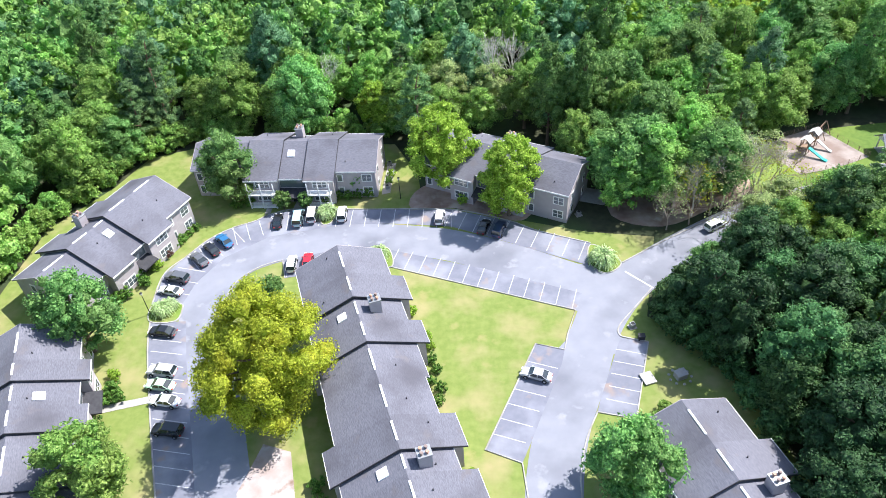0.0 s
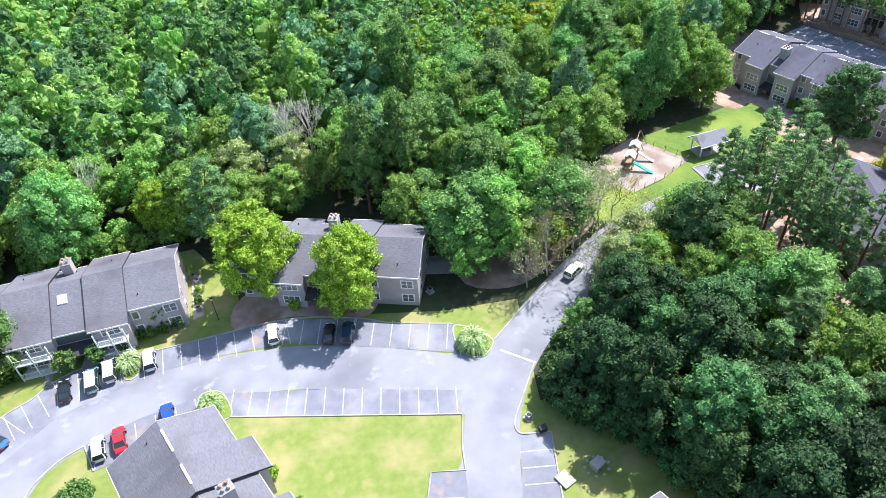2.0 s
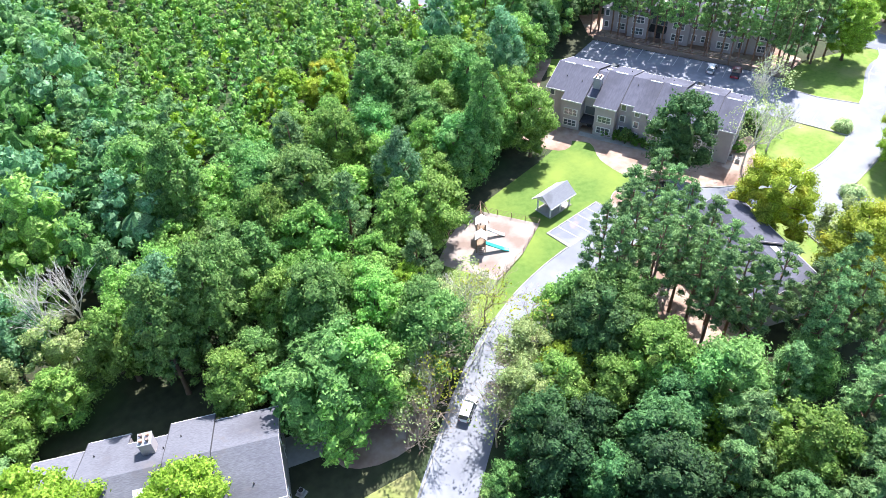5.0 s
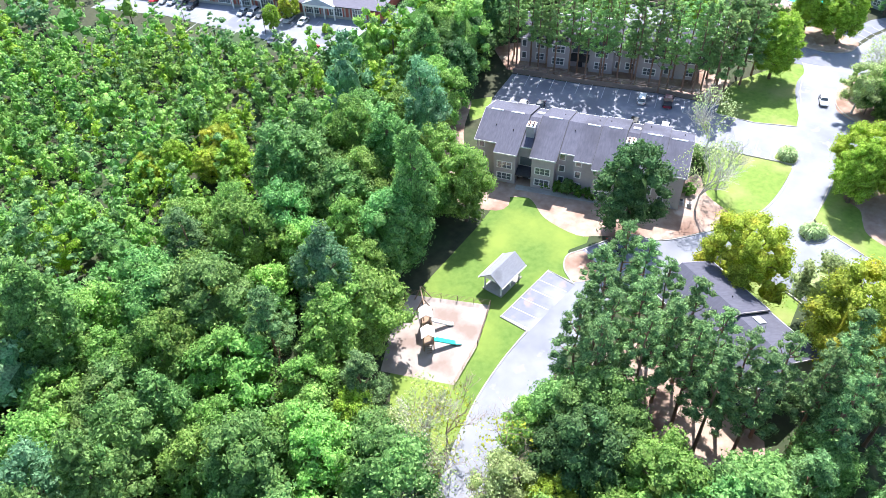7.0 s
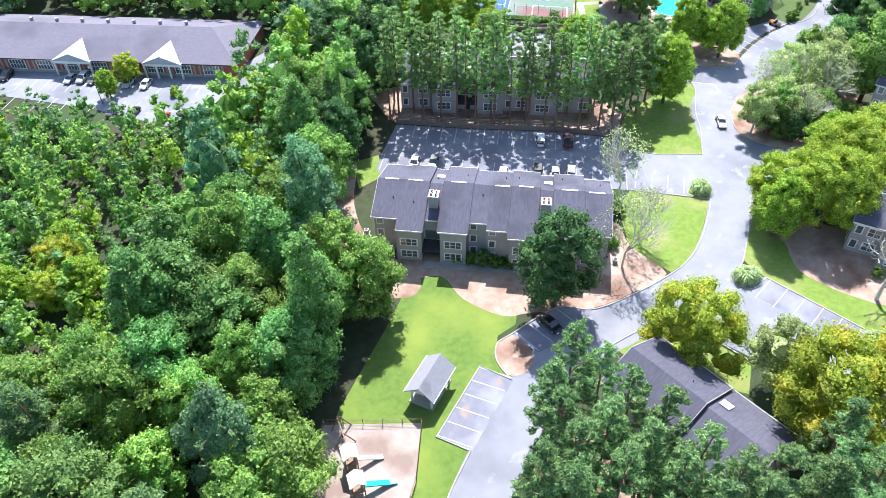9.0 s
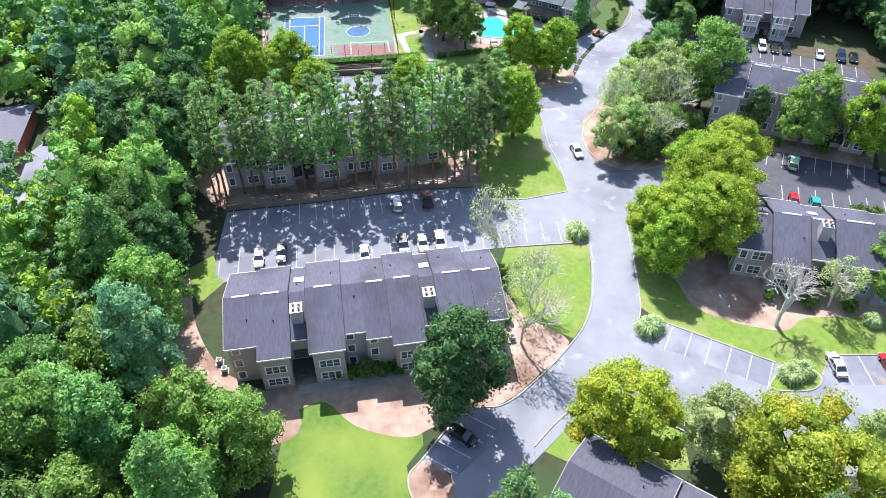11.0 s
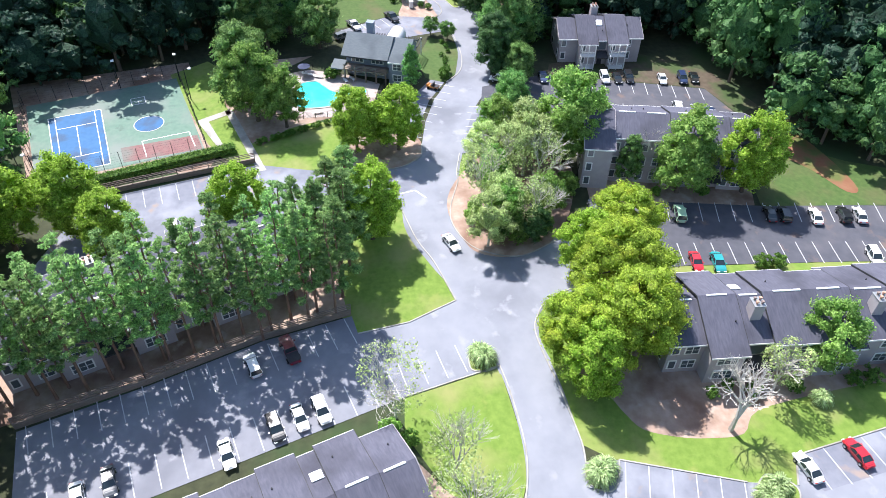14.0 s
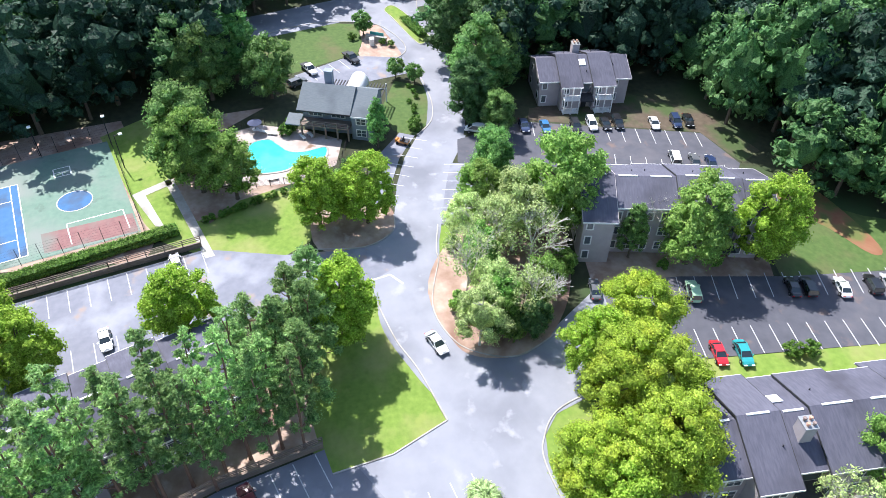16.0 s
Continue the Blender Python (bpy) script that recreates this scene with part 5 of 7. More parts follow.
# trees that stand singly about the houses
for key, x, y, s in (("olive", -26.3, 58.2, 1.44), ("oak", -42.8, 106.4, 1.12), ("lime", -4.4, 107.2, 1.48), ("lime", 7.4, 98.4, 1.32), ("oak", -56.2, 70.2, 1.18), ("fresh", -45.6, 45.4, 1.18),
                     ("oak", 17.6, 44.4, 1.06), ("deep", 100.8, 103.6, 1.28), ("gold", 98.0, 84.6, 1.02), ("gold", 92.8, 67.6, 1.28), ("pale", 98.4, 74.2, 1.05), ("lime", 129.4, 78.0, 1.0), ("ash", 134.6, 71.6, 1.08),
                     ("ash", 134.2, 78.4, 0.9), ("ash", 142.8, 70.5, 1.12), ("ash", 152.6, 66.8, 0.95), ("lime", 149.6, 73, 1.05), ("fresh", 129.8, 47, 0.95), ("fresh", 167.0, 51.6, 1.3), ("lime", 165.8, 40.6, 1.3), ("tulip", 169.8, 59.6, 0.62), ("pale", 162.3, 82.7, 0.8), ("fresh", 163.4, 75.4, 0.7), ("myrtle", 158.4, 83.6, 1.2), ("oak", 226.8, 121.6, 1.2), ("oak", 225.4, 110.4, 1.0), ("oak", 233.6, 117.0, 1.2), ("deep", 238.4, 127.0, 1.2), ("pale", 45.4, 87.4, 0.85), ("pale", 50.4, 91.6, 0.85), ("pale", 35.6, 97.6, 0.8), ("pale", 42.6, 101.6, 0.85), ("pale", 47.2, 105.4, 0.8),
                     ("fresh", 177.4, 68.4, 1.5), ("fresh", 182.2, 79.6, 0.95), ("pale", 174.6, 76.4, 1.15), ("fresh", 180.6, 73.6, 0.8), ("oak", 192.0, 75.0, 0.82),
                     ("fresh", 197.4, 122.2, 1.29), ("oak", 202.4, 124, 1.29), ("fresh", 194.6, 116.8, 1.06), ("lime", 185.0, 104.2, 1.08), ("lime", 184.8, 96.8, 1.12), ("deep", 194.6, 98.6, 0.42), ("tulip", 205.2, 92.4, 0.60),
                     ("lime", 161.4, 103.0, 1.2), ("lime", 165.2, 122.5, 1.08), ("lime", 161, 140.4, 1.1), ("lime", 167.4, 147, 1.25), ("lime", 165.4, 156.4, 1.3),
                     ("myrtle", -20.8, 108, 1.40), ("myrtle", -31, 79.4, 1.12), ("myrtle", -33.2, 102.9, 0.90), ("myrtle", -29, 102.9, 0.78), ("myrtle", 229, 85.6, 1.01), ("myrtle", 226, 82.2, 1.01),
                     ("myrtle", 249.3, 89.6, 1.23), ("oak", 218.2, 71.2, 1.3), ("deep", 211.4, 74.6, 0.95), ("deep", 230.2, 65, 1.35), ("deep", 232.6, 73.6, 1.2), ("oak", 223, 66.4, 1.2), ("oak", 205.4, 70.6, 0.72), ("deep", 239, 68, 1.3), ("lime", 116, 205, 0.56), ("gold", 122.4, 206, 0.47)):
    tree(key, x, y, s)
bare_tree(121.6, 62.6, 10.5, "dead bleached tree with bare forked branches", 3, r=0.36, spread=0.8, levels=7)
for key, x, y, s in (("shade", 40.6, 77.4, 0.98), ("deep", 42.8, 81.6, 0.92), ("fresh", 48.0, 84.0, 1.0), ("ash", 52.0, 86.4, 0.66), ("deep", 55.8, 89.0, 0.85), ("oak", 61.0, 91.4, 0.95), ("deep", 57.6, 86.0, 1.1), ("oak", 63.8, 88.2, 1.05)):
    tree(key, x, y, s)
for i, (x, y, h) in enumerate(((37.4, 93.8, 12), (41.4, 96.0, 13), (45.4, 98.2, 13), (49.6, 100.2, 12), (45.2, 89.2, 12), (49.6, 91.6, 12), (54.0, 94.0, 11), (40.4, 86.4, 11), (33.4, 92.6, 9.5), (53.4, 101.8, 11))):
    bare_tree(x, y, h, "twiggy grey-brown tree leaning over the drive", 40 + i, "pale" if i % 3 else "olive", 320, 0.15, 0.95, M_TWIG)
bare_tree(40.6, 99.4, 11.0, "bare grey-brown tree beside the drive", 31, "pale", 700, spread=0.55)
bare_tree(46.8, 101.0, 12.0, "bare grey-brown tree beside the drive", 32, "pale", 700, spread=0.55)
bare_tree(52.4, 104.4, 11.0, "bare grey-brown tree beside the drive", 33, "pale", 600, spread=0.55)
for key, x, y, s in (("thicket", 158.6, 80.4, 0.9), ("thicket", 163.8, 86.6, 0.8), ("fresh", 171.0, 82.4, 0.72), ("pale", 177.0, 83.2, 0.8), ("thicket", 168.6, 70.6, 1.0), ("thicket", 160.6, 76.4, 0.8), ("thicket", 176.4, 85.0, 0.6), ("fresh", 188.8, 100.8, 0.6)):
    tree(key, x, y, s)
for key, x, y, s in (("gold", 74.2, 170.6, 0.58), ("gold", 69.6, 167.2, 0.5), ("lime", 72.8, 164.2, 0.7), ("lime", 66.4, 172.6, 0.7), ("gold", 62.0, 176.0, 0.45), ("lime", 78.0, 173.0, 0.66), ("lime", -17.4, 128.4, 0.95), ("pale", -3.0, 131.2, 1.1),
                     ("pale", 6.0, 132.6, 0.95), ("pale", 101.2, 55.6, 0.8), ("lime", 60.4, 88.6, 0.7), ("lime", 66.0, 84.6, 0.6)):
    tree(key, x, y, s)
for key, x, y, s in (("pale", 157.4, 85.6, 0.86), ("fresh", 160.6, 82.4, 0.74), ("deep", 157.6, 78.4, 0.5)):
    tree(key, x, y, s)
bare_tree(171.6, 56.2, 11.5, "bare grey tree in front of the tall apartments", 21, spread=0.5)
for i, (x, y, h) in enumerate(((166.8, 85.2, 12.0), (169.2, 75.6, 13.0), (159.6, 78.6, 10.5), (172.0, 80.0, 12.5), (126.4, 54.8, 9.0))):
    bare_tree(x, y, h, "pale grey-green tree with an open, airy crown", 60 + i, "pale", 1500, spread=0.6)
bare_tree(179.2, 78.4, 10.0, "bleached bare tree among green ones", 22, spread=0.55)
bare_tree(128.4, 102.4, 13.0, "thin grey tree with a sparse pale crown", 7, "pale", 1100, spread=0.6, levels=7)
bare_tree(112.6, 97.0, 13.0, "thin grey tree, nearly leafless", 5, "pale", 900, spread=0.55, levels=7)
bare_tree(119.6, 96.4, 10.0, "thin grey tree, nearly leafless", 6, "pale", 700, spread=0.55, levels=7)
bare_tree(44.0, 98.0, 12.0, "bare grey-brown tree beside the drive", 8, "pale", 500, spread=0.55)
bare_tree(49.0, 102.0, 12.0, "bare grey-brown tree beside the drive", 9, "pale", 500, spread=0.55)
bare_tree(38.4, 96.0, 11.0, "bare grey-brown tree beside the drive", 11, "gold", 400, spread=0.55)
tree("oak", 29.6, 102.8, 1.55, "large spreading green oak beside the drive", sz=1.24)
tree("blue", 0.8, 136.0, 1.2)
tree("olive", -17.6, 130.6, 0.62)
for key, x, y, s in (("pale", 45.0, 85.2, 0.9), ("lime", 58.6, 69.4, 0.75), ("lime", 63.4, 67.0, 0.7), ("lime", 55.6, 66.0, 0.6), ("lime", 47.0, 110.6, 0.8)):
    tree(key, x, y, s)
bare_tree(7.6, 134.6, 16.0, "tall leafless grey tree in the woods", 12, spread=0.45)
bare_tree(10.6, 137.0, 16.0, "tall leafless grey tree in the woods", 13, spread=0.45)
bare_tree(-29, 134, 14.0, "tall leafless brown tree in the woods", 14, spread=0.45)
for x, y, s in ((-48, 77.6, 1.3), (21.4, 85.2, 1.7), (-25, 100.4, 1.4), (-14.8, 88.6, 1.3), (135.8, 90.2, 1.3), (117.6, 80.2, 1.3), (112.6, 62.4, 1.2), (113.6, 60.8, 1.2), (136.8, 90.6, 1.1), (118.2, 79.4, 1.2), (109.4, 85.2, 1.0),
                (124.2, 49.6, 1.0), (-47.2, 78.4, 1.1)):
    grass_clump(x, y, s * 1.04)
for key, x, y, s in (("limebush", -8.8, 75.4, 1.0), ("limebush", -6.5, 70.2, 1.0), ("limebush", -6.1, 68.3, 1.0), ("bush", -5.7, 65.9, 1.0), ("bush", -5.1, 63.9, 1.0), ("bush", -5.9, 62.1, 0.9), ("bush", -4.5, 60.8, 1.1), ("bush", -4.7, 58.5, 1.1),
                     ("limebush", -0.6, 47.4, 1.0), ("bush", -19.6, 46.4, 1.3), ("bush", -19.0, 44.2, 1.3), ("limebush", -52.2, 88.2, 1.4), ("bush", -54.0, 85.2, 1.5), ("bush", -52.8, 84.0, 1.3), ("bush", -56.0, 80.2, 1.5), ("bush", -55.0, 81.4, 1.4),
                     ("maroonbush", -51.2, 91.2, 1.3), ("bush", -50.2, 93.6, 1.1), ("bush", -49.6, 95, 1.1), ("bush", -48.8, 96.6, 1.0), ("bush", -48.0, 98, 1.0), ("bush", -51.0, 60.4, 1.3), ("bush", -49.2, 60.9, 1.3), ("bush", -50.5, 62.4, 1.4),
                     ("bush", -50.8, 56.2, 1.4), ("bush", -49.6, 54.6, 1.4), ("bush", -49.6, 52.4, 1.4), ("limebush", -51.2, 64.8, 1.2), ("bush", -25.6, 104.4, 1.2), ("bush", -23.6, 105.2, 1.3), ("bush", -21.6, 105.4, 1.3), ("bush", -19.6, 105.6, 1.4),
                     ("bush", -17.6, 105.8, 1.5), ("bush", -39.8, 104.4, 1.4), ("bush", -42.0, 104.0, 1.4), ("bush", -33.6, 104.2, 1.1), ("limebush", -14.0, 112, 1.0), ("bush", -14.4, 109.6, 1.0), ("limebush", -0.6, 102.6, 1.4), ("bush", 24.6, 56.2, 1.2),
                     ("thicket", 22.4, 53.6, 0.6), ("thicket", 24.6, 55.2, 0.6), ("bush", 126.6, 63.0, 1.1), ("bush", 127.6, 60.4, 1.1), ("bush", 126.4, 57.4, 1.4), ("bush", 126.2, 52.2, 1.4), ("bush", 126.2, 44, 1.5), ("bush", 126.4, 41.4, 1.5),
                     ("bush", 126.2, 38.4, 1.5), ("bush", 103.0, 120.0, 1.3), ("bush", 103.6, 118.0, 1.4), ("bush", 104.0, 116.2, 1.3), ("bush", 104.6, 114.2, 1.4), ("bush", 105.2, 112.4, 1.4), ("bush", 106.6, 108.2, 1.4), ("bush", 107.4, 106.2, 1.4),
                     ("myrtle", 103.4, 115.8, 0.7), ("bush", 116.0, 99.8, 1.5), ("bush", 124.6, 101.2, 1.6), ("thicket", 126.0, 103.4, 0.7), ("bush", 225, 83.6, 0.7), ("bush", 222.8, 83.0, 0.7), ("bush", 220.6, 82.8, 0.7), ("bush", 219, 84.4, 0.7),
                     ("bush", 217.2, 83.8, 0.7), ("bush", 215.4, 84.2, 0.8), ("bush", 209.6, 85.2, 1.6), ("bush", 211.2, 84.6, 1.4), ("bush", 213.2, 107.2, 1.8), ("bush", 212.0, 108.4, 1.6), ("bush", 244.4, 86, 1.0), ("bush", 243.0, 84.4, 1.0),
                     ("bush", 247.6, 92.4, 1.2), ("bush", 148.2, 45.6, 1.6), ("bush", 147.8, 43.4, 1.6), ("bush", 166.6, 55.6, 1.2), ("bush", 166.0, 47.6, 1.4), ("limebush", 122.6, 193.6, 1.5)):
    tree(key, x, y, s)
for i in range(11):
    tree("bush", 189.4 + 0.52 * i, 121.6 - 1.22 * i + (i % 2) * 0.3, 0.85, "low dark green shrub in a row by the pool", "shrub row by the pool")


# a dense stand between the car park and the courts
for i, (x, y, s) in enumerate(((116, 149, 1.0), (120.5, 154, 1.15), (126.5, 152.6, 1.0), (131, 157.5, 1.15), (137.4, 157, 1.05), (143.6, 159.6, 1.15), (150, 159.4, 1.05), (155.6, 163.4, 1.1), (125, 161.5, 1.2), (133.6, 165, 1.2),
                               (141.6, 167, 1.2), (150, 168.6, 1.15), (158.6, 171.6, 1.2), (112.4, 155.6, 1.1), (110.4, 148.6, 0.9))):
    tree(("deep", "oak", "deep", "fresh", "deep")[i % 5], x, y, s)


# rows of tall pines along the retaining wall
for i in range(21):
    t = i / 20
    x, y = 135.2 + 11.6 * t, 150.0 - 41.0 * t
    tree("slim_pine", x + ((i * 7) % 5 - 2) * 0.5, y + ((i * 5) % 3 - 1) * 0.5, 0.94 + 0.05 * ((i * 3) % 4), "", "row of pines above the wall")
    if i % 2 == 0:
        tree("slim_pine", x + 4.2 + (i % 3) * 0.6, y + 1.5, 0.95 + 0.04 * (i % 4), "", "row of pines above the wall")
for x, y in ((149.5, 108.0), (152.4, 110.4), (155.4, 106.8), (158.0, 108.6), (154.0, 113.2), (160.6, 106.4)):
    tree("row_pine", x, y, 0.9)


for x, y in ((82.4, 95.6), (80.6, 92.0), (76.7, 96.0), (79.2, 88.6), (74.4, 89.5), (73.7, 94.1), (78.4, 84.6), (67.4, 93.6), (66.8, 90.4), (75.6, 80.4), (74, 85.3), (72.4, 81.8), (74.2, 77.0), (76.6, 73.6), (72.6, 74.4),
             (80.0, 68.6), (80.8, 65.4), (70.2, 86.6), (70.6, 78.2), (77.4, 69.4), (83.6, 62.6), (71.0, 91.4), (84.6, 68.6), (75.4, 66.6)):
    tree("pine", x, y, 0.95, "", "stand of pines beside the drive")


# ---- woods ----
def inside(x, y, poly):
    hit, n = False, len(poly)
    for i in range(n):
        (x0, y0), (x1, y1) = poly[i], poly[i - 1]
        if (y0 > y) != (y1 > y) and x < (x1 - x0) * (y - y0) / (y1 - y0) + x0:
            hit = not hit
    return hit


DOMAIN = [(-160, 225), (-95, 245), (-20, 285), (75, 295), (142, 285), (230, 232), (296, 185), (285, 60), (262, -52), (200, -40), (140, 0), (128, 42), (100, 52), (60, 36), (40, 30), (-62, 20), (-110, 60)]
CLEAR = [
    [(-62, 10), (-81, 60), (-78, 80), (-77.5, 101), (-69.5, 113), (-65.5, 124), (-55, 127), (-13, 125), (-8, 116), (0, 121), (16, 116.5), (24, 106), (24, 98), (33, 96.5), (47, 101), (50.5, 111), (58, 119), (70, 124), (88, 124.6),
     (95, 125), (96, 133.4), (103, 141), (112, 145), (120, 149), (134, 152), (142, 160), (152, 160), (182, 160), (206, 171), (219, 143), (226, 133), (231, 112), (240, 114), (252, 120), (244, 150), (250, 152), (262, 118), (276, 74),
     (264, 66), (246, 72), (232, 71.5), (218, 66), (226, 62), (224, 44), (211, 31), (203, 27.5), (190, 23.5), (180, 26), (170.5, 21), (166, 10), (162, -10), (120, -10), (100, 20), (78, 56), (79, 76), (83, 94), (94, 96.5), (78, 96.5), (62, 94.5), (53, 92), (43, 86.6),
     (34.5, 81.2), (29.8, 77), (29.4, 70), (33.5, 64), (36, 58), (36.5, 48), (36, 30), (30, 10)],
    [(96, 254), (104.6, 232), (110, 206), (111.8, 187), (121.5, 177), (150, 177), (155, 190), (138, 250), (110, 262)],
    [(100, 50), (78, 58), (74, 44), (100, 44)],
    [(66, 97), (84, 97), (84, 70), (74, 66), (66, 80)],
    [(-22, 126), (-13, 126), (-12, 135), (-22, 135)],
    [(-4, 130), (13, 130), (14, 142), (-4, 141)],
]
MIX = ["oak", "fresh", "fresh", "oak", "fresh", "tulip", "low_pine", "fresh", "fresh", "oak", "tulip", "fresh", "blue", "fresh"]
rng = np.random.default_rng(11)
far_clouds, far_mats = [], []
FAR_LEAF = ["mid", "deep", "fresh", "pine", "light", "blue", "dark", "lime"]
FAR_KIND = {}
for li, leaf in enumerate(FAR_LEAF):
    for v in range(3):
        g = np.random.default_rng(500 + 10 * li + v)
        full = pine_lobes(g, 4.4, 1.6, 15.0, 30) if leaf == "pine" else broad_lobes(g, 4.9, 0.2, 13.5, 13, 0.3 * v)
        FAR_KIND[(li, v)] = leaf_cloud(g, full, 540, 0.64, 0.0, 0.0, leaf == "pine", 0.82)
        plain = pine_lobes(g, 4.6, 1.2, 15.0, 20) if leaf == "pine" else broad_lobes(g, 5.1, 0.0, 13.5, 8, 0.3 * v)
        FAR_KIND[(li, v + 3)] = leaf_cloud(g, plain, 260, 0.8, core=0.84)
        FAR_KIND[(li, v + 6)] = leaf_cloud(g, broad_lobes(g, 2.1, -0.4, 6.4, 7, 0.9), 150, 0.46, core=0.72)
YOUNG = [(34, 182), (50, 158), (68, 148), (88, 154), (106, 166), (116, 178), (108, 196), (94, 222), (70, 246), (44, 232)]
trunks = bmesh.new()
near_n = 0
STEP = 7.5
for gy in range(-9, 48):
    for gx in range(-26, 48):
        x = (gx + 0.5 * (gy % 2)) * STEP + rng.uniform(-2.0, 2.0)
        y = gy * STEP * 0.88 + rng.uniform(-1.8, 1.8)
        pick, turn, s, li, v = rng.random(), rng.uniform(0, 6.283), rng.uniform(0.88, 1.36), rng.random(), rng.integers(0, 3)
        if not inside(x, y, DOMAIN) or any(inside(x, y, c) for c in CLEAR) or (inside(x, y, YOUNG) and pick > 0.07):
            continue
        near = (28 < x < 112 and 30 < y < 152) or (-20 < x < 30 and 110 < y < 140) or (-84 < x <= -20 and 96 < y < 140)
        if near and near_n < 195:
            near_n += 1
            key = MIX[int(pick * len(MIX))]
            high = 0.84 + 0.42 * li
            if 38 < x < 105 and y < 97:
                key = ["low_pine", "oak", "deep", "low_pine", "fresh", "deep"][int(pick * 6)]
                s, high = s * 0.94, 0.9
            if 36 < x < 70 and 82 < y < 98:
                s *= 0.92
            # the shaded side of the wood gets trees with the shade-darkened leaves
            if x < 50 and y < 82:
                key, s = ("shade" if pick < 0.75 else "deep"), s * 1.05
            if 28 < x < 42 and 77 < y < 90:
                key, s, high = "oak", 0.6, 0.9
            tree(key, x, y, s * 0.98, sz=s * high)
            continue
        li = [0, 0, 1, 2, 2, 2, 3, 3, 1, 0, 4, 5][int(li * 12)]
        # eastern woods mostly take the leaf colour darkened for shade
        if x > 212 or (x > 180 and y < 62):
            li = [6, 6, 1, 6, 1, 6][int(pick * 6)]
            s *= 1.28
        elif y > 150 and x > 40:
            li = [2, 4, 3, 2, 4, 0, 5, 2, 3, 7, 4, 0][int(pick * 12)]
            s *= 0.62 if inside(x, y, YOUNG) else (0.72 if x < 84 else (0.42 if x < 130 and y > 172 else 0.98))
        p = FAR_KIND[(li, int(v) + (3 if y > 195 or x > 262 or x < -95 else 0))]
        c, sn = math.cos(turn), math.sin(turn)
        q = np.stack([(p[:, 0] * c - p[:, 1] * sn) * s + x, (p[:, 0] * sn + p[:, 1] * c) * s + y, p[:, 2] * s * rng.uniform(0.82, 1.3)], 1)
        far_clouds.append(q)
        far_mats.append(np.full(len(q) // 3, li, dtype=np.int32))
        tube(trunks, (x, y, -0.3), (x, y, 8.0 * s), 0.28 * s, 0.12 * s, 5, False)
for gy in range(6):
    for gx in range(20):
        x, y, turn, s, v = -82 + gx * 9.2 + rng.uniform(-2.5, 2.5), -28 + gy * 8.6 + rng.uniform(-2, 2), rng.uniform(0, 6.283), rng.uniform(0.9, 1.3), int(rng.integers(0, 3))
        if -42 < x < -9 or -1 < x < 20 or x > 94 or (y > 17 and x < 40):
            continue
        li = [0, 2, 1, 3][(gx + gy) % 4]
        p = FAR_KIND[(li, v + 3)]
        c, sn = math.cos(turn), math.sin(turn)
        far_clouds.append(np.stack([(p[:, 0] * c - p[:, 1] * sn) * s + x, (p[:, 0] * sn + p[:, 1] * c) * s + y, p[:, 2] * s], 1))
        far_mats.append(np.full(len(p) // 3, li, dtype=np.int32))
        tube(trunks, (x, y, -0.3), (x, y, 8.0 * s), 0.28 * s, 0.12 * s, 5, False)
# a plantation of young trees behind the woods
for gy in range(36):
    for gx in range(32):
        x, y = 30 + gx * 2.9 + rng.uniform(-1.7, 1.7), 146 + gy * 2.85 + rng.uniform(-1.7, 1.7)
        pick, turn, s, v = rng.random(), rng.uniform(0, 6.283), rng.uniform(0.6, 1.0) ** 2 * 1.6, int(rng.integers(0, 3))
        if not inside(x, y, YOUNG) or any(inside(x, y, c) for c in CLEAR):
            continue
        gold = inside(x, y, [(50, 158), (68, 152), (82, 166), (76, 182), (58, 178)])
        li = [7, 2, 4, 7, 3, 2][int(pick * 6)] if gold else [3, 2, 4, 4, 2, 0, 4, 7][int(pick * 8)]
        p = FAR_KIND[(li, v + 6)]
        c, sn = math.cos(turn), math.sin(turn)
        far_clouds.append(np.stack([(p[:, 0] * c - p[:, 1] * sn) * s + x, (p[:, 0] * sn + p[:, 1] * c) * s + y, p[:, 2] * s - 0.2], 1))
        far_mats.append(np.full(len(p) // 3, li, dtype=np.int32))
me = cloud_mesh("woods", np.concatenate(far_clouds), [LEAF[k] for k in FAR_LEAF])
me.polygons.foreach_set("material_index", np.concatenate(far_mats))
woods = tagged(new("woods", me), "dense mixed green woods around the apartments", "woods", kind="stuff")
wt = tagged(new("woods_trunks", mesh_from("woods_trunks", trunks, M_BARK)), "brown trunks of the surrounding woods", "woods", kind="stuff")
for i in range(70):
    a = i / 69
    pts = [(-78, 62), (-79, 82), (-77, 101), (-68, 114), (-63, 125), (-54, 127), (-30, 127), (-14, 126)]
    f = a * (len(pts) - 1)
    k = min(int(f), len(pts) - 2)
    x, y = Vector(pts[k]).lerp(Vector(pts[k + 1]), f - k)
    tree("thicket", x + rng.uniform(-2.5, 1.0), y + rng.uniform(-0.5, 2.5), rng.uniform(0.7, 1.3))

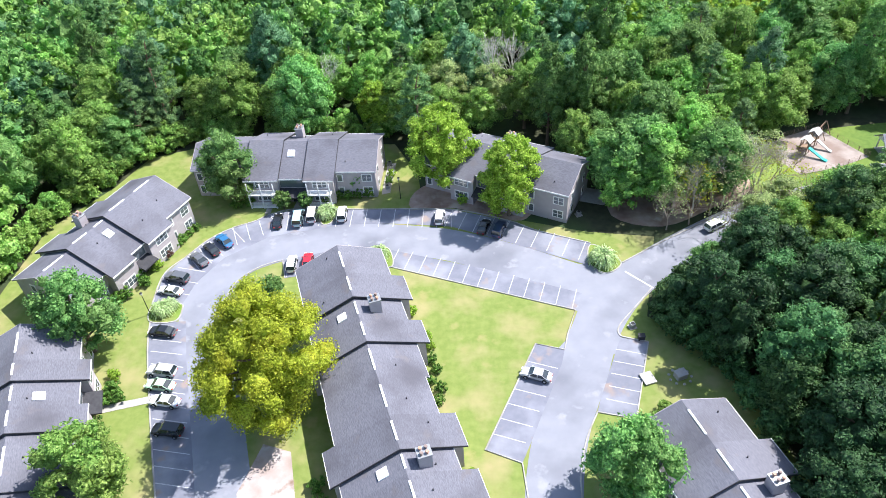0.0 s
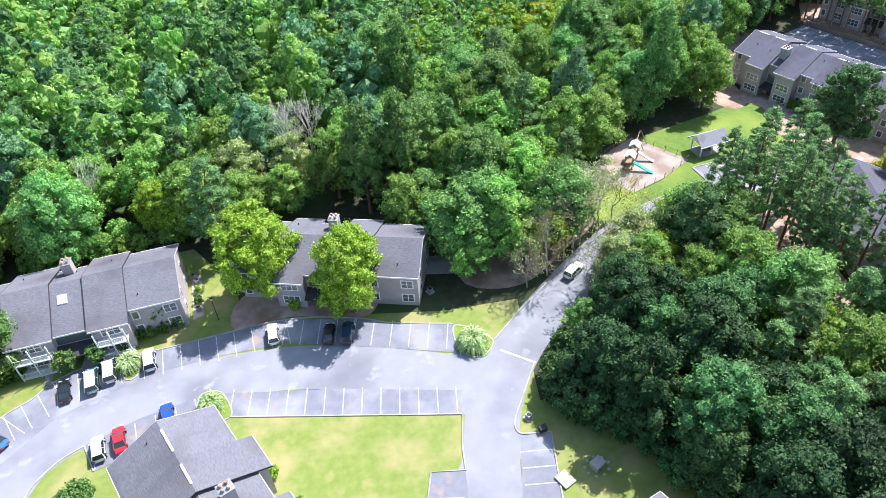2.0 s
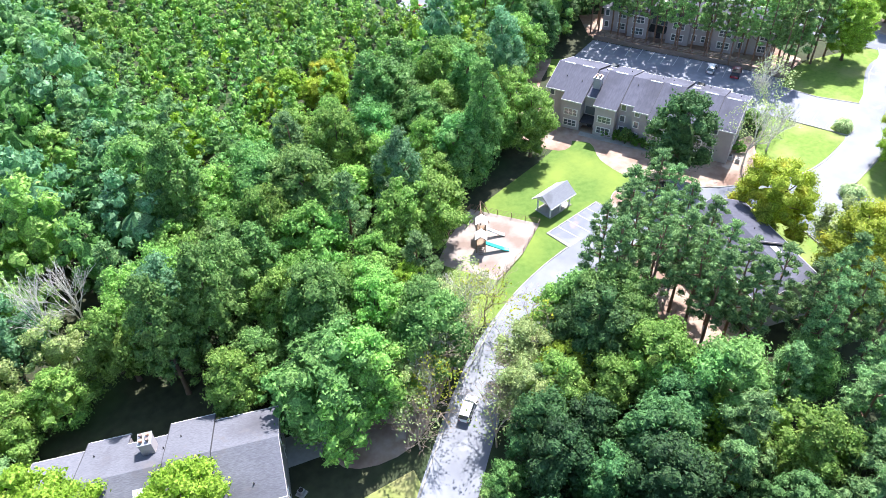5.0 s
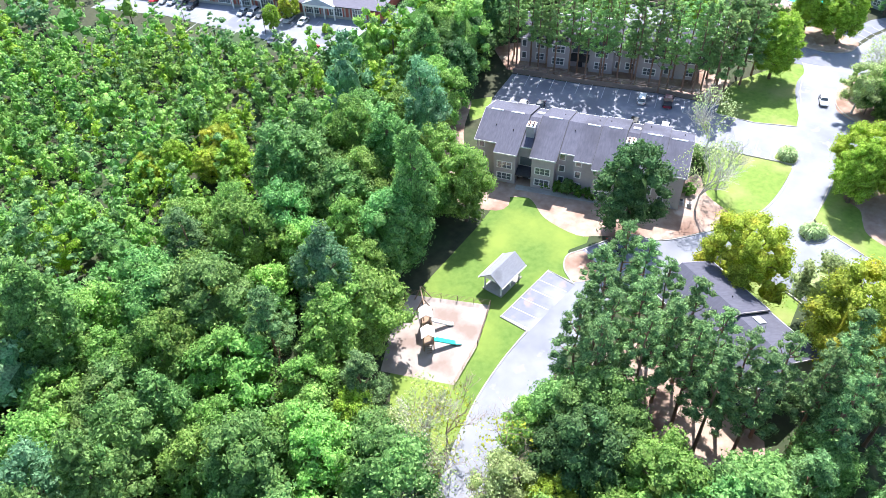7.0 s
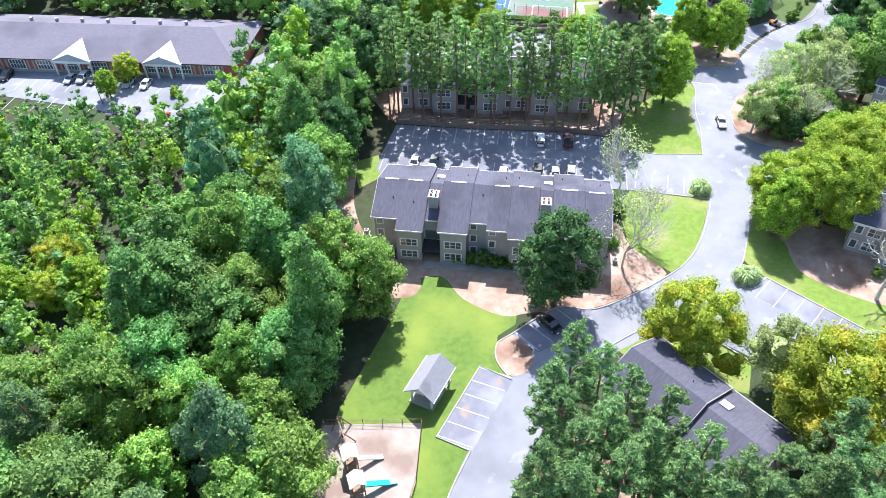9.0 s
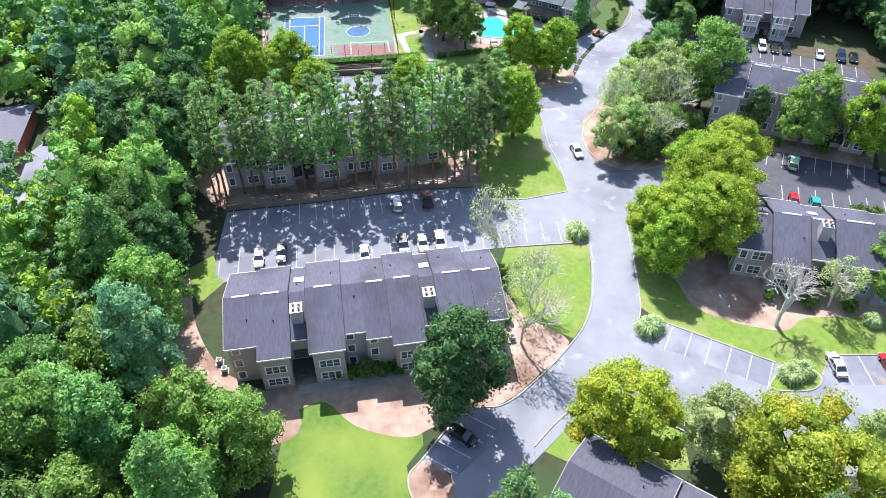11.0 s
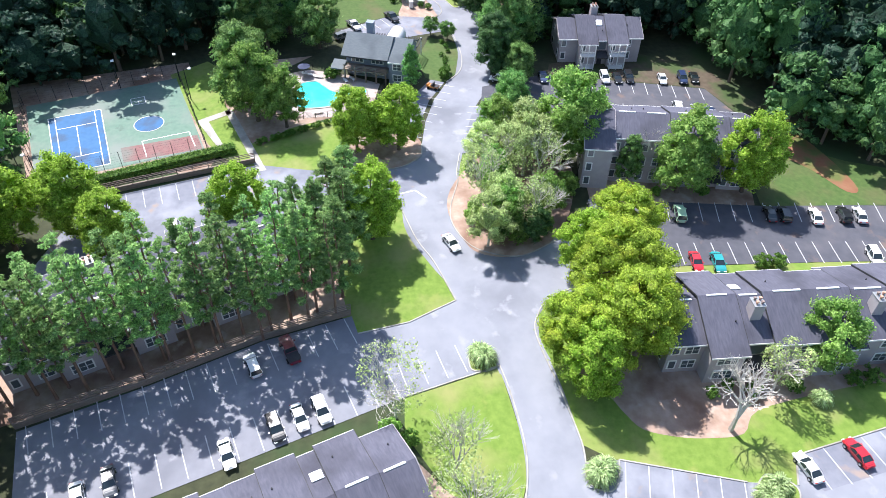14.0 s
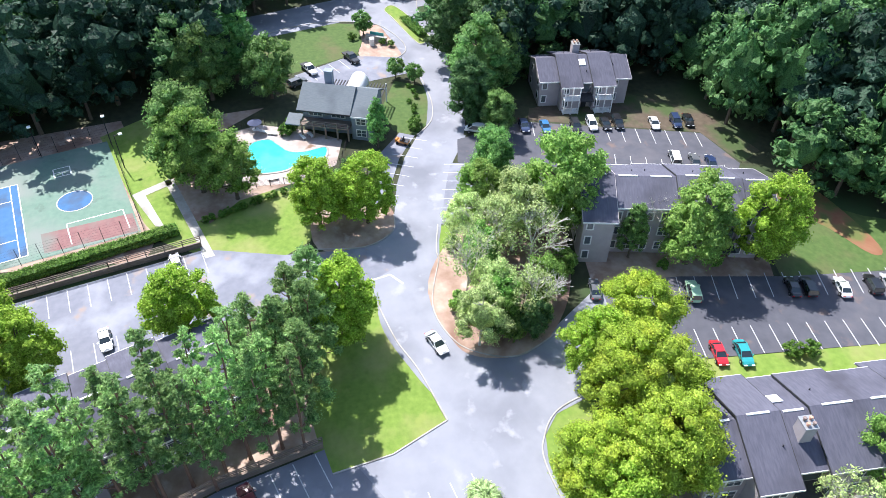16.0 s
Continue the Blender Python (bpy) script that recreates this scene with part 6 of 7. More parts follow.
# undergrowth that closes the edge of the woods along the drives
make_kind("brush", "shrub", "dark green shrub at the shady edge of the woods", 900, 0.44, lambda g: broad_lobes(g, 2.4, 0.1, 4.6, 20), 2.6, 0.08, "deep", M_BARK, 3, 4, 0, "shrub")
for x, y in ((29.6, 76.0), (28.8, 73.0), (29.0, 70.2), (31.0, 67.6), (33.2, 65.0), (35.0, 61.4), (32.4, 78.6), (36.4, 56.6), (36.6, 51.0), (246.4, 70.4), (241.6, 70.0), (236.0, 70.2), (226.6, 69.4), (221.0, 67.4), (252.0, 68.6), (258.0, 66.4),
             (214.4, 71.6), (209.4, 73.8), (225.6, 60.4), (226.4, 54.0), (225.2, 46.6), (222.4, 40.4)):
    tree("brush", x, y, 0.9 + 0.05 * (int(x * 3) % 8))


# ---- vehicles ----
def paint(name, color):
    m = mat(name, color, rough=0.28, spec=0.6)
    m.node_tree.nodes["Principled BSDF"].inputs["Coat Weight"].default_value = 0.6
    return m


PAINT = {k: paint(k + "_car_paint", c) for k, c in {"black": (0.012, 0.012, 0.014), "white": (0.75, 0.75, 0.75), "silver": (0.45, 0.46, 0.48), "grey": (0.10, 0.105, 0.115), "blue": (0.03, 0.14, 0.30), "royal": (0.01, 0.06, 0.40),
         "red": (0.50, 0.015, 0.025), "teal": (0.02, 0.26, 0.27), "maroon": (0.16, 0.02, 0.04), "pale_blue": (0.38, 0.58, 0.60), "navy": (0.02, 0.035, 0.09), "pale_green": (0.42, 0.62, 0.42), "orange": (0.55, 0.20, 0.03)}.items()}
SHAPES = {
    # side outline of the lower body, window band outline, roof outline, width
    "sedan": ([(-2.32, 0.32), (-2.36, 0.70), (-2.12, 0.90), (-1.75, 0.95), (-1.2, 0.95), (1.0, 0.93), (1.55, 0.88), (1.95, 0.79), (2.24, 0.64), (2.34, 0.34), (1.7, 0.30), (-1.7, 0.30)], (-1.75, -0.95, 0.35, 1.15, 0.93, 1.40), 1.80),
    "suv": ([(-2.3, 0.38), (-2.33, 0.86), (-2.2, 1.05), (-1.7, 1.06), (1.0, 1.05), (1.6, 1.0), (2.0, 0.92), (2.24, 0.78), (2.3, 0.40), (1.7, 0.34), (-1.7, 0.34)], (-2.25, -1.95, 0.35, 1.15, 1.05, 1.70), 1.88),
    "van": ([(-2.5, 0.38), (-2.52, 1.0), (1.6, 1.08), (2.3, 0.92), (2.5, 0.42)], (-2.5, -2.3, 0.9, 1.9, 1.08, 1.85), 1.98),
    "pickup": ([(-2.75, 0.45), (-2.75, 1.02), (-0.75, 1.04), (1.1, 1.06), (2.3, 0.98), (2.7, 0.85), (2.72, 0.45)], (-0.85, -0.65, 0.55, 1.25, 1.06, 1.75), 1.95),
}
BUILT = {}
ends_of = {k: max(p[0] for p in v[0]) for k, v in SHAPES.items()}


def vehicle(shape, color, x, y, deg, label=""):
    nice = color.replace("_", " ")
    words = {"sedan": "four-door saloon car", "suv": "sport utility car", "van": "passenger van", "pickup": "pickup truck with an open bed"}[shape]
    label = label or f"{nice} {words} on the asphalt"
    m = at(x, y, 0.07, deg) @ Matrix.Scale(0.94, 4)
    if (shape, color) in BUILT:
        ob = copy_thing(BUILT[(shape, color)], m)
        return tagged(ob, label)
    outline, (g0, g1, g2, g3, zb, zt), width = SHAPES[shape]
    name = {"sedan": "car", "suv": "suv", "van": "van", "pickup": "pickup_truck"}[shape]
    car = thing(name, m, label, "truck" if shape == "pickup" else "car", "parked vehicles")
    w = width / 2
    bm = bmesh.new()
    n = len(outline)
    ends = ends_of[shape]
    mid = [[bm.verts.new((px, sy * w * (1.0 if pz < 0.8 else 0.94) * (1.0 - 0.20 * (abs(px) / ends) ** 7), pz)) for px, pz in outline] for sy in (-1, 1)]
    for i in range(n):
        bm.faces.new((mid[0][i], mid[0][(i + 1) % n], mid[1][(i + 1) % n], mid[1][i]))
    bm.faces.new(mid[0][::-1])
    bm.faces.new(mid[1])
    bmesh.ops.recalc_face_normals(bm, faces=bm.faces[:])
    bmesh.ops.bevel(bm, geom=bm.edges[:], offset=0.11, segments=2, affect="EDGES")
    body = part("body", bm, PAINT[color], car)
    if shape == "pickup":
        part("truck_bed", boxes((-2.65, -0.95, -w + 0.12, w - 0.12, 1.0, 1.06)), M_DARK, car, "dark open truck bed")
    bm = bmesh.new()
    wb, wt_ = w * 0.93, w * 0.74
    lo = [(g0, -wb, zb - 0.03), (g3, -wb, zb - 0.03), (g3, wb, zb - 0.03), (g0, wb, zb - 0.03)]
    hi = [(g1, -wt_, zt - 0.05), (g2, -wt_, zt - 0.05), (g2, wt_, zt - 0.05), (g1, wt_, zt - 0.05)]
    v = [bm.verts.new(p) for p in lo + hi]
    for f in ((0, 1, 5, 4), (1, 2, 6, 5), (2, 3, 7, 6), (3, 0, 4, 7), (4, 5, 6, 7)):
        bm.faces.new([v[i] for i in f])
    bmesh.ops.recalc_face_normals(bm, faces=bm.faces[:])
    part("window_glass", bm, M_CARGLASS, car, "tinted glass")
    part("roof", boxes((g1 - 0.05, g2 + 0.05, -wt_ - 0.02, wt_ + 0.02, zt - 0.07, zt), bevel=0.03), PAINT[color], car)
    for sx in (g0, (g0 + g3) / 2, g3):
        tx = g1 if sx == g0 else (g2 if sx == g3 else (g1 + g2) / 2)
        for sy in (-1, 1):
            part("pillar", tube(bmesh.new(), (sx, sy * wb, zb - 0.02), (tx, sy * wt_, zt - 0.03), 0.05, 0.05, 5), PAINT[color], car)
    for px in (-0.6 * ends_of[shape], 0.6 * ends_of[shape]):
        for sy in (-1, 1):
            bm = tube(bmesh.new(), (px, sy * (w - 0.2), 0.33), (px, sy * (w + 0.01), 0.33), 0.33, 0.33, 14)
            wheel = part("wheel", bm, M_TYRE, car)
            part("rim", tube(bmesh.new(), (px, sy * (w + 0.005), 0.33), (px, sy * (w + 0.025), 0.33), 0.2, 0.18, 10), M_RIM, wheel)
    xf, xr = ends_of[shape], outline[0][0]
    for sy in (-1, 1):
        part("headlight", boxes((xf - 0.14, xf + 0.0, sy * w * 0.6 - 0.2, sy * w * 0.6 + 0.2, 0.56, 0.68)), M_LAMPW, car)
        part("tail_light", boxes((xr - 0.02, xr + 0.1, sy * w * 0.62 - 0.16, sy * w * 0.62 + 0.16, 0.62, 0.76)), M_LAMPR, car)
        part("wing_mirror", boxes((g3 - 0.45, g3 - 0.28, sy * (w + 0.08) - 0.1, sy * (w + 0.08) + 0.1, zb, zb + 0.14)), PAINT[color], car)
    BUILT[(shape, color)] = car
    return car


for shape, color, x, y, deg in (
        ("sedan", "black", -46.6, 73.0, 170), ("suv", "silver", -44.4, 65.3, 170), ("sedan", "pale_green", -43.9, 62.8, 170), ("sedan", "white", -42.4, 60.0, 170), ("suv", "black", -40.6, 55.2, 170), ("sedan", "white", -48.0, 81.9, 165),
        ("suv", "grey", -47.8, 84.9, 162), ("sedan", "grey", -45.3, 89.3, 135), ("sedan", "black", -43.8, 91.8, 133), ("sedan", "blue", -42.1, 93.9, 133), ("sedan", "black", -33.6, 98.8, 95), ("van", "pale_blue", -30.0, 99.3, 92),
        ("van", "white", -27.6, 100.2, 92), ("suv", "white", -22.2, 100.0, 92), ("suv", "white", -29.2, 87.2, 94), ("sedan", "red", -26.6, 87.6, 94), ("sedan", "royal", -20.4, 89.0, 94), ("suv", "white", -4.8, 97.9, 85),
        ("sedan", "black", 2.8, 94.8, 70), ("suv", "navy", 5.4, 93.9, 70), ("sedan", "silver", 8.6, 62.4, 160), ("sedan", "white", 125.6, 122.0, 198), ("suv", "black", 128.4, 116.6, 198), ("sedan", "white", 129.6, 113.8, 198),
        ("suv", "white", 130.2, 111.2, 198), ("suv", "white", 138.2, 119.8, 20), ("pickup", "maroon", 140.2, 115.2, 20), ("sedan", "white", 115.4, 56.2, 10), ("sedan", "red", 116.4, 49.4, 10), ("sedan", "white", 158.4, 91.2, 200),
        ("sedan", "grey", 123.8, 134.6, 198), ("sedan", "white", 122.2, 137.6, 198), ("sedan", "black", 159.0, 39.0, 346), ("suv", "black", 158.6, 36.8, 346), ("sedan", "white", 157.6, 31.9, 346), ("suv", "black", 157.3, 27.2, 346),
        ("sedan", "teal", 149.2, 52.2, 172), ("sedan", "red", 149.8, 55.4, 172), ("suv", "pale_green", 160.8, 53.6, 346), ("sedan", "grey", 163.8, 67.2, 346), ("sedan", "silver", 157.0, 24.6, 346), ("suv", "white", 147.4, 28.0, 168),
        ("suv", "black", 204.6, 55.6, 175), ("suv", "white", 204.8, 52.4, 175), ("sedan", "black", 204.6, 49.8, 175), ("suv", "black", 204.4, 47.4, 175), ("sedan", "white", 203.2, 40.6, 170), ("suv", "navy", 202.8, 36.4, 170),
        ("sedan", "black", 203.0, 33.8, 170), ("sedan", "blue", 205.6, 61.2, 175), ("sedan", "navy", 206.6, 65.0, 175), ("van", "white", 191.8, 41.8, 345), ("sedan", "grey", 190.6, 38.6, 345), ("sedan", "navy", 189.6, 36.0, 345),
        ("sedan", "white", 167.0, 133.4, 194), ("sedan", "silver", 180.2, 125.4, 14), ("pickup", "white", 234.6, 102.6, 205), ("pickup", "black", 238.0, 93.6, 205), ("suv", "grey", 229.6, 105.2, 300),
        ("sedan", "grey", 161.4, 142.6, 194), ("van", "white", 206.8, 74.0, 70), ("sedan", "black", 96.8, 102.6, 245), ("suv", "white", 41.4, 92.6, 30)):
    vehicle(shape, color, x, y, deg)
for i, (color, x, y) in enumerate((("silver", 117.7, 218.4), ("silver", 118.9, 216.0), ("grey", 119.5, 213.6), ("black", 120.1, 211.4), ("grey", 120.7, 209.0), ("silver", 121.6, 205.6), ("white", 122.8, 201.9),
                                   ("red", 109.3, 243.2), ("silver", 110.4, 240.8), ("white", 111.2, 238.4), ("grey", 111.8, 235.6), ("black", 112.6, 232.0))):
    vehicle("suv" if i % 2 else "sedan", color, x, y, 198)
for color, x, y in (("black", 113.4, 196.2), ("grey", 111.9, 200.2), ("red", 114.4, 189.4)):
    vehicle("sedan", color, x, y, 18)
vehicle("suv", "black", 146.2, 186.4, 110)


# a small orange utility cart by the clubhouse
cart = thing("utility_cart", at(205.4, 88.0, 0.06, 60), "small orange utility cart with an open bed", "cart", "parked vehicles")
part("body", boxes((-1.2, 1.2, -0.6, 0.6, 0.35, 0.75), (0.9, 1.3, -0.5, 0.5, 0.6, 0.95), bevel=0.05), PAINT["orange"], cart)
part("seat", boxes((-0.1, 0.4, -0.5, 0.5, 0.75, 1.0), (-0.2, -0.05, -0.5, 0.5, 0.75, 1.4), bevel=0.04), M_DARK, cart)
part("bed", boxes((-1.2, -0.25, -0.6, 0.6, 0.75, 0.8)), M_DARK, cart)
for px in (-0.8, 0.8):
    for sy in (-1, 1):
        part("wheel", tube(bmesh.new(), (px, sy * 0.45, 0.28), (px, sy * 0.68, 0.28), 0.28, 0.28, 12), M_TYRE, cart)


# ---- pool, courts, playground and the rest ----
POOL = [(209.4, 115), (211, 111.6), (209, 109.8), (206.6, 108), (206, 105.6), (206.8, 101.8), (205, 101.4), (203.2, 102.5), (202.3, 106.4), (200.6, 109.6), (201.6, 115)]
area("pool_deck", [(214.5, 118), (216, 112.9), (213, 105), (208.5, 98.5), (201, 100.3), (197, 107.7), (197.6, 116.5)], 0.06, M_PAD, "tan concrete deck around the swimming pool", "pool deck")
m_water = mat("pool_water", (0.04, 0.62, 0.66), (0.06, 0.70, 0.72), 0.8, rough=0.05, spec=0.6, where="World", bump=0.02)
pool = thing("swimming_pool", at(0, 0), "freeform swimming pool with bright turquoise water", "pool")
bm = bmesh.new()
bm.faces.new([bm.verts.new((p.x, p.y, 0.10)) for p in smooth(POOL, True, 4)])
bmesh.ops.triangulate(bm, faces=bm.faces[:])
bmesh.ops.recalc_face_normals(bm, faces=bm.faces[:])
for f in bm.faces:
    if f.normal.z < 0:
        f.normal_flip()
part("water", bm, m_water, pool)
rim = kerb(POOL, True, True, 0.45, 0.16)
rim.name = "coping"
rim.parent = pool
rim["category"] = ""
rim["kind"] = ""
tagged(rim, "white pool coping")

m_court = mat("green_court", (0.115, 0.19, 0.15), (0.145, 0.225, 0.178), 1.0, (0.19, 0.22, 0.20), 0.12, (0.42, 0.66), where="World", stain=(0.10, 0.14, 0.12))
m_blue = mat("blue_court", (0.045, 0.125, 0.265), (0.06, 0.15, 0.30), 1.0, (0.06, 0.10, 0.17), 0.2, where="World")
m_redc = mat("red_court", (0.19, 0.095, 0.095), (0.23, 0.125, 0.12), 1.0, (0.17, 0.165, 0.15), 0.15, (0.42, 0.62), where="World")
area("sports_court", [(207.5, 166.5), (181.6, 158), (189, 131.2), (215.4, 139.6)], 0.05, m_court, "faded green sports court surface", "sports court")
area("tennis_court", [(202.3, 161.2), (204.8, 152.2), (186.4, 146.8), (183.9, 155.2)], 0.06, m_blue, "blue painted tennis court", "tennis court")
area("court_end", [(186.4, 144.6), (189.2, 131.6), (193.8, 133), (191, 146)], 0.06, m_redc, "faded red painted end of the court", "sports court")
bm = bmesh.new()
bmesh.ops.create_circle(bm, cap_ends=True, segments=40, radius=2.6)
c = new("court_circle", mesh_from("court_circle", bm, m_blue))
c.location = (198.6, 142.3, 0.075)
tagged(c, "blue painted centre circle on the court", "court marking", kind="structure")
bm = bmesh.new()
ring = [[bm.verts.new((r * math.cos(k * math.pi / 20), r * math.sin(k * math.pi / 20), 0)) for k in range(40)] for r in (2.6, 2.75)]
for k in range(40):
    bm.faces.new((ring[0][k], ring[1][k], ring[1][(k + 1) % 40], ring[0][(k + 1) % 40]))
c = new("court_circle_line", mesh_from("court_circle_line", bm, M_LINE))
c.location = (198.6, 142.3, 0.08)
tagged(c, "white ring line on the court", "court marking", kind="structure")


def court_line(a, b, w=0.1):
    a, b = Vector(a), Vector(b)
    s = (b - a).normalized()
    s = Vector((-s.y, s.x)) * w / 2
    bm = bmesh.new()
    f = bm.faces.new([bm.verts.new((q.x, q.y, 0.072)) for q in (a + s, a - s, b - s, b + s)])
    f.normal_update()
    if f.normal.z < 0:
        f.normal_flip()
    tagged(new("court_line", mesh_from("court_line", bm, M_WHITE)), "white painted court line", "court marking", kind="structure")


CA, CB, CC, CD = [Vector(p) for p in ((202.3, 161.2), (204.8, 152.2), (186.4, 146.8), (183.9, 155.2))]


def on_court(s, t):
    return CA.lerp(CB, s).lerp(CD.lerp(CC, s), t)


for a, b in (((0, 0), (1, 0)), ((0, 1), (1, 1)), ((0, 0), (0, 1)), ((1, 0), (1, 1)), ((0.125, 0), (0.125, 1)), ((0.875, 0), (0.875, 1)), ((0.125, 0.23), (0.875, 0.23)), ((0.125, 0.77), (0.875, 0.77)), ((0.5, 0.23), (0.5, 0.77))):
    court_line(on_court(*a), on_court(*b), 0.14)
for a, b in (((187.8, 141), (192.8, 142.6)), ((192.8, 142.6), (195, 134.6)), ((195, 134.6), (190.2, 133)), ((205.6, 146.6), (208, 147.3)), ((208, 147.3), (208.7, 144.8)), ((208.7, 144.8), (206.3, 144.1)), ((206.3, 144.1), (205.6, 146.6)),
             ((206.8, 147), (207.5, 144.4)), ((207.2, 145.7), (205.9, 145.3))):
    court_line(a, b, 0.16)


def fence(pts, height, label, post_every=3.0, mesh_wires=6, material=None, post=0.05, wire=0.02):
    """Posts and wires along a line."""
    material = material or M_BLACKM
    ob = thing("fence", at(0, 0), label, "fence")
    for a, b in zip(pts, pts[1:]):
        a, b = Vector((*a, 0)), Vector((*b, 0))
        n = max(1, round((b - a).length / post_every))
        for i in range(n + 1):
            p = a.lerp(b, i / n)
            part("post", tube(bmesh.new(), p - Vector((0, 0, 0.2)), p + Vector((0, 0, height)), post, post, 6), material, ob)
        for k in range(mesh_wires):
            z = Vector((0, 0, height * (k + 1) / mesh_wires))
            part("rail", tube(bmesh.new(), a + z, b + z, wire, wire, 4), material, ob)
    return ob


fence([(207.9, 167), (181.2, 158.3), (188.8, 130.7), (216, 139.2), (207.9, 167)], 3.2, "tall black wire fence around the sports courts", 3.0, 7, None, 0.045, 0.009)
fence([(60.8, 106.6), (68, 108.2), (75.1, 111.2), (69.6, 122), (61.9, 119)], 1.1, "low weathered fence around the playground", 2.4, 4, M_WOOD, 0.05)
fence([(197.2, 107), (196.9, 116), (205, 119.4), (214.4, 118.4), (216.4, 112)], 1.4, "black metal fence around the pool deck", 2.4, 6)
fence([(197.2, 107), (201, 99.6), (207.4, 97.6)], 1.4, "black metal fence around the pool deck", 2.4, 6)

# tennis nets are low; timber retaining walls with rails
def retaining_wall(pts, height, label):
    ob = thing("retaining_wall", at(0, 0), label, "wall")
    for a, b in zip(pts, pts[1:]):
        a, b = Vector(a), Vector(b)
        d = (b - a)
        deg = heading(d.x, d.y)
        for k in range(int(height / 0.25)):
            o = part("sleeper", boxes((0, d.length, -0.15, 0.15, k * 0.25, k * 0.25 + 0.235), bevel=0.015), M_TIMBER, ob)
            o.matrix_basis = at(a.x, a.y, 0, deg)
        n = max(1, round(d.length / 2.4))
        for i in range(n + 1):
            p = a.lerp(b, i / n)
            part("post", boxes((p.x - 0.06, p.x + 0.06, p.y - 0.06, p.y + 0.06, height, height + 1.05)), M_TIMBER, ob)
        for z in (0.35, 0.7, 1.0):
            o = part("rail", boxes((0, d.length, -0.03, 0.03, height + z, height + z + 0.12)), M_TIMBER, ob)
            o.matrix_basis = at(a.x, a.y, 0, deg)
    return ob


retaining_wall([(132.6, 147.2), (137.4, 132.8), (143, 118.8), (146, 107)], 1.0, "low timber retaining wall with a rail fence")
retaining_wall([(177, 148.4), (180.6, 134.6), (183.8, 122)], 1.0, "low timber retaining wall with a rail fence")
hedge = thing("hedge", at(0, 0), "long clipped green hedge beside the courts", "hedge")
g = np.random.default_rng(5)
lobes = [(179.6 + 8.0 * t + q, 151 - 25 * t + 0.3 * q + g.uniform(-0.1, 0.1), z, 0.62, 0.9) for t in np.linspace(0, 1, 56) for q, z in ((-0.55, 0.5), (0.55, 0.5), (-0.4, 1.15), (0.4, 1.15))]
c = new("foliage", cloud_mesh("foliage", leaf_cloud(g, lobes, 12000, 0.2, 0.5, core=0.95), LEAF["hedge"]))
c.parent = hedge


def gazebo(x, y, deg, l, w, label, name="gazebo"):
    """An open shelter: posts, a gabled roof, a slab and a table."""
    ob = thing(name, at(x, y, 0, deg), label, "shelter")
    part("slab", boxes((-l / 2, l / 2, -w / 2, w / 2, 0, 0.14)), M_CONC, ob)
    for px in (-l / 2 + 0.3, 0, l / 2 - 0.3):
        for py in (-w / 2 + 0.3, w / 2 - 0.3):
            part("post", boxes((px - 0.1, px + 0.1, py - 0.1, py + 0.1, 0.1, 2.6)), M_WHITE, ob)
    h = w / 2 + 0.4
    part("roof", prism([(-h, 2.45), (0, 4.1), (h, 2.45), (h, 2.3), (0, 3.95), (-h, 2.3)], -l / 2 - 0.4, l / 2 + 0.4), M_ROOFP, ob)
    for s in (-1, 1):
        e = s * (l / 2 - 0.1)
        part("gable", prism([(-w / 2 + 0.1, 2.5), (0, 3.75), (w / 2 - 0.1, 2.5)], e - 0.05, e + 0.05), M_WHITE, ob)
        part("fascia", boxes((-l / 2 - 0.42, l / 2 + 0.42, s * h - 0.05, s * h + 0.05, 2.26, 2.47)), M_WHITE, ob)
    part("picnic_table", boxes((-0.9, 0.9, -0.38, 0.38, 0.7, 0.76), (-0.9, 0.9, -0.8, -0.55, 0.42, 0.47), (-0.9, 0.9, 0.55, 0.8, 0.42, 0.47), (-0.6, -0.5, -0.7, 0.7, 0.36, 0.42), (0.5, 0.6, -0.7, 0.7, 0.36, 0.42),
         (-0.6, -0.5, -0.3, 0.3, 0.14, 0.7), (0.5, 0.6, -0.3, 0.3, 0.14, 0.7)), M_WOOD, ob, "dark wooden picnic table")
    return ob


gazebo(79.9, 112.5, 0.0, 5.4, 3.4, "white post picnic shelter with a grey gabled roof")


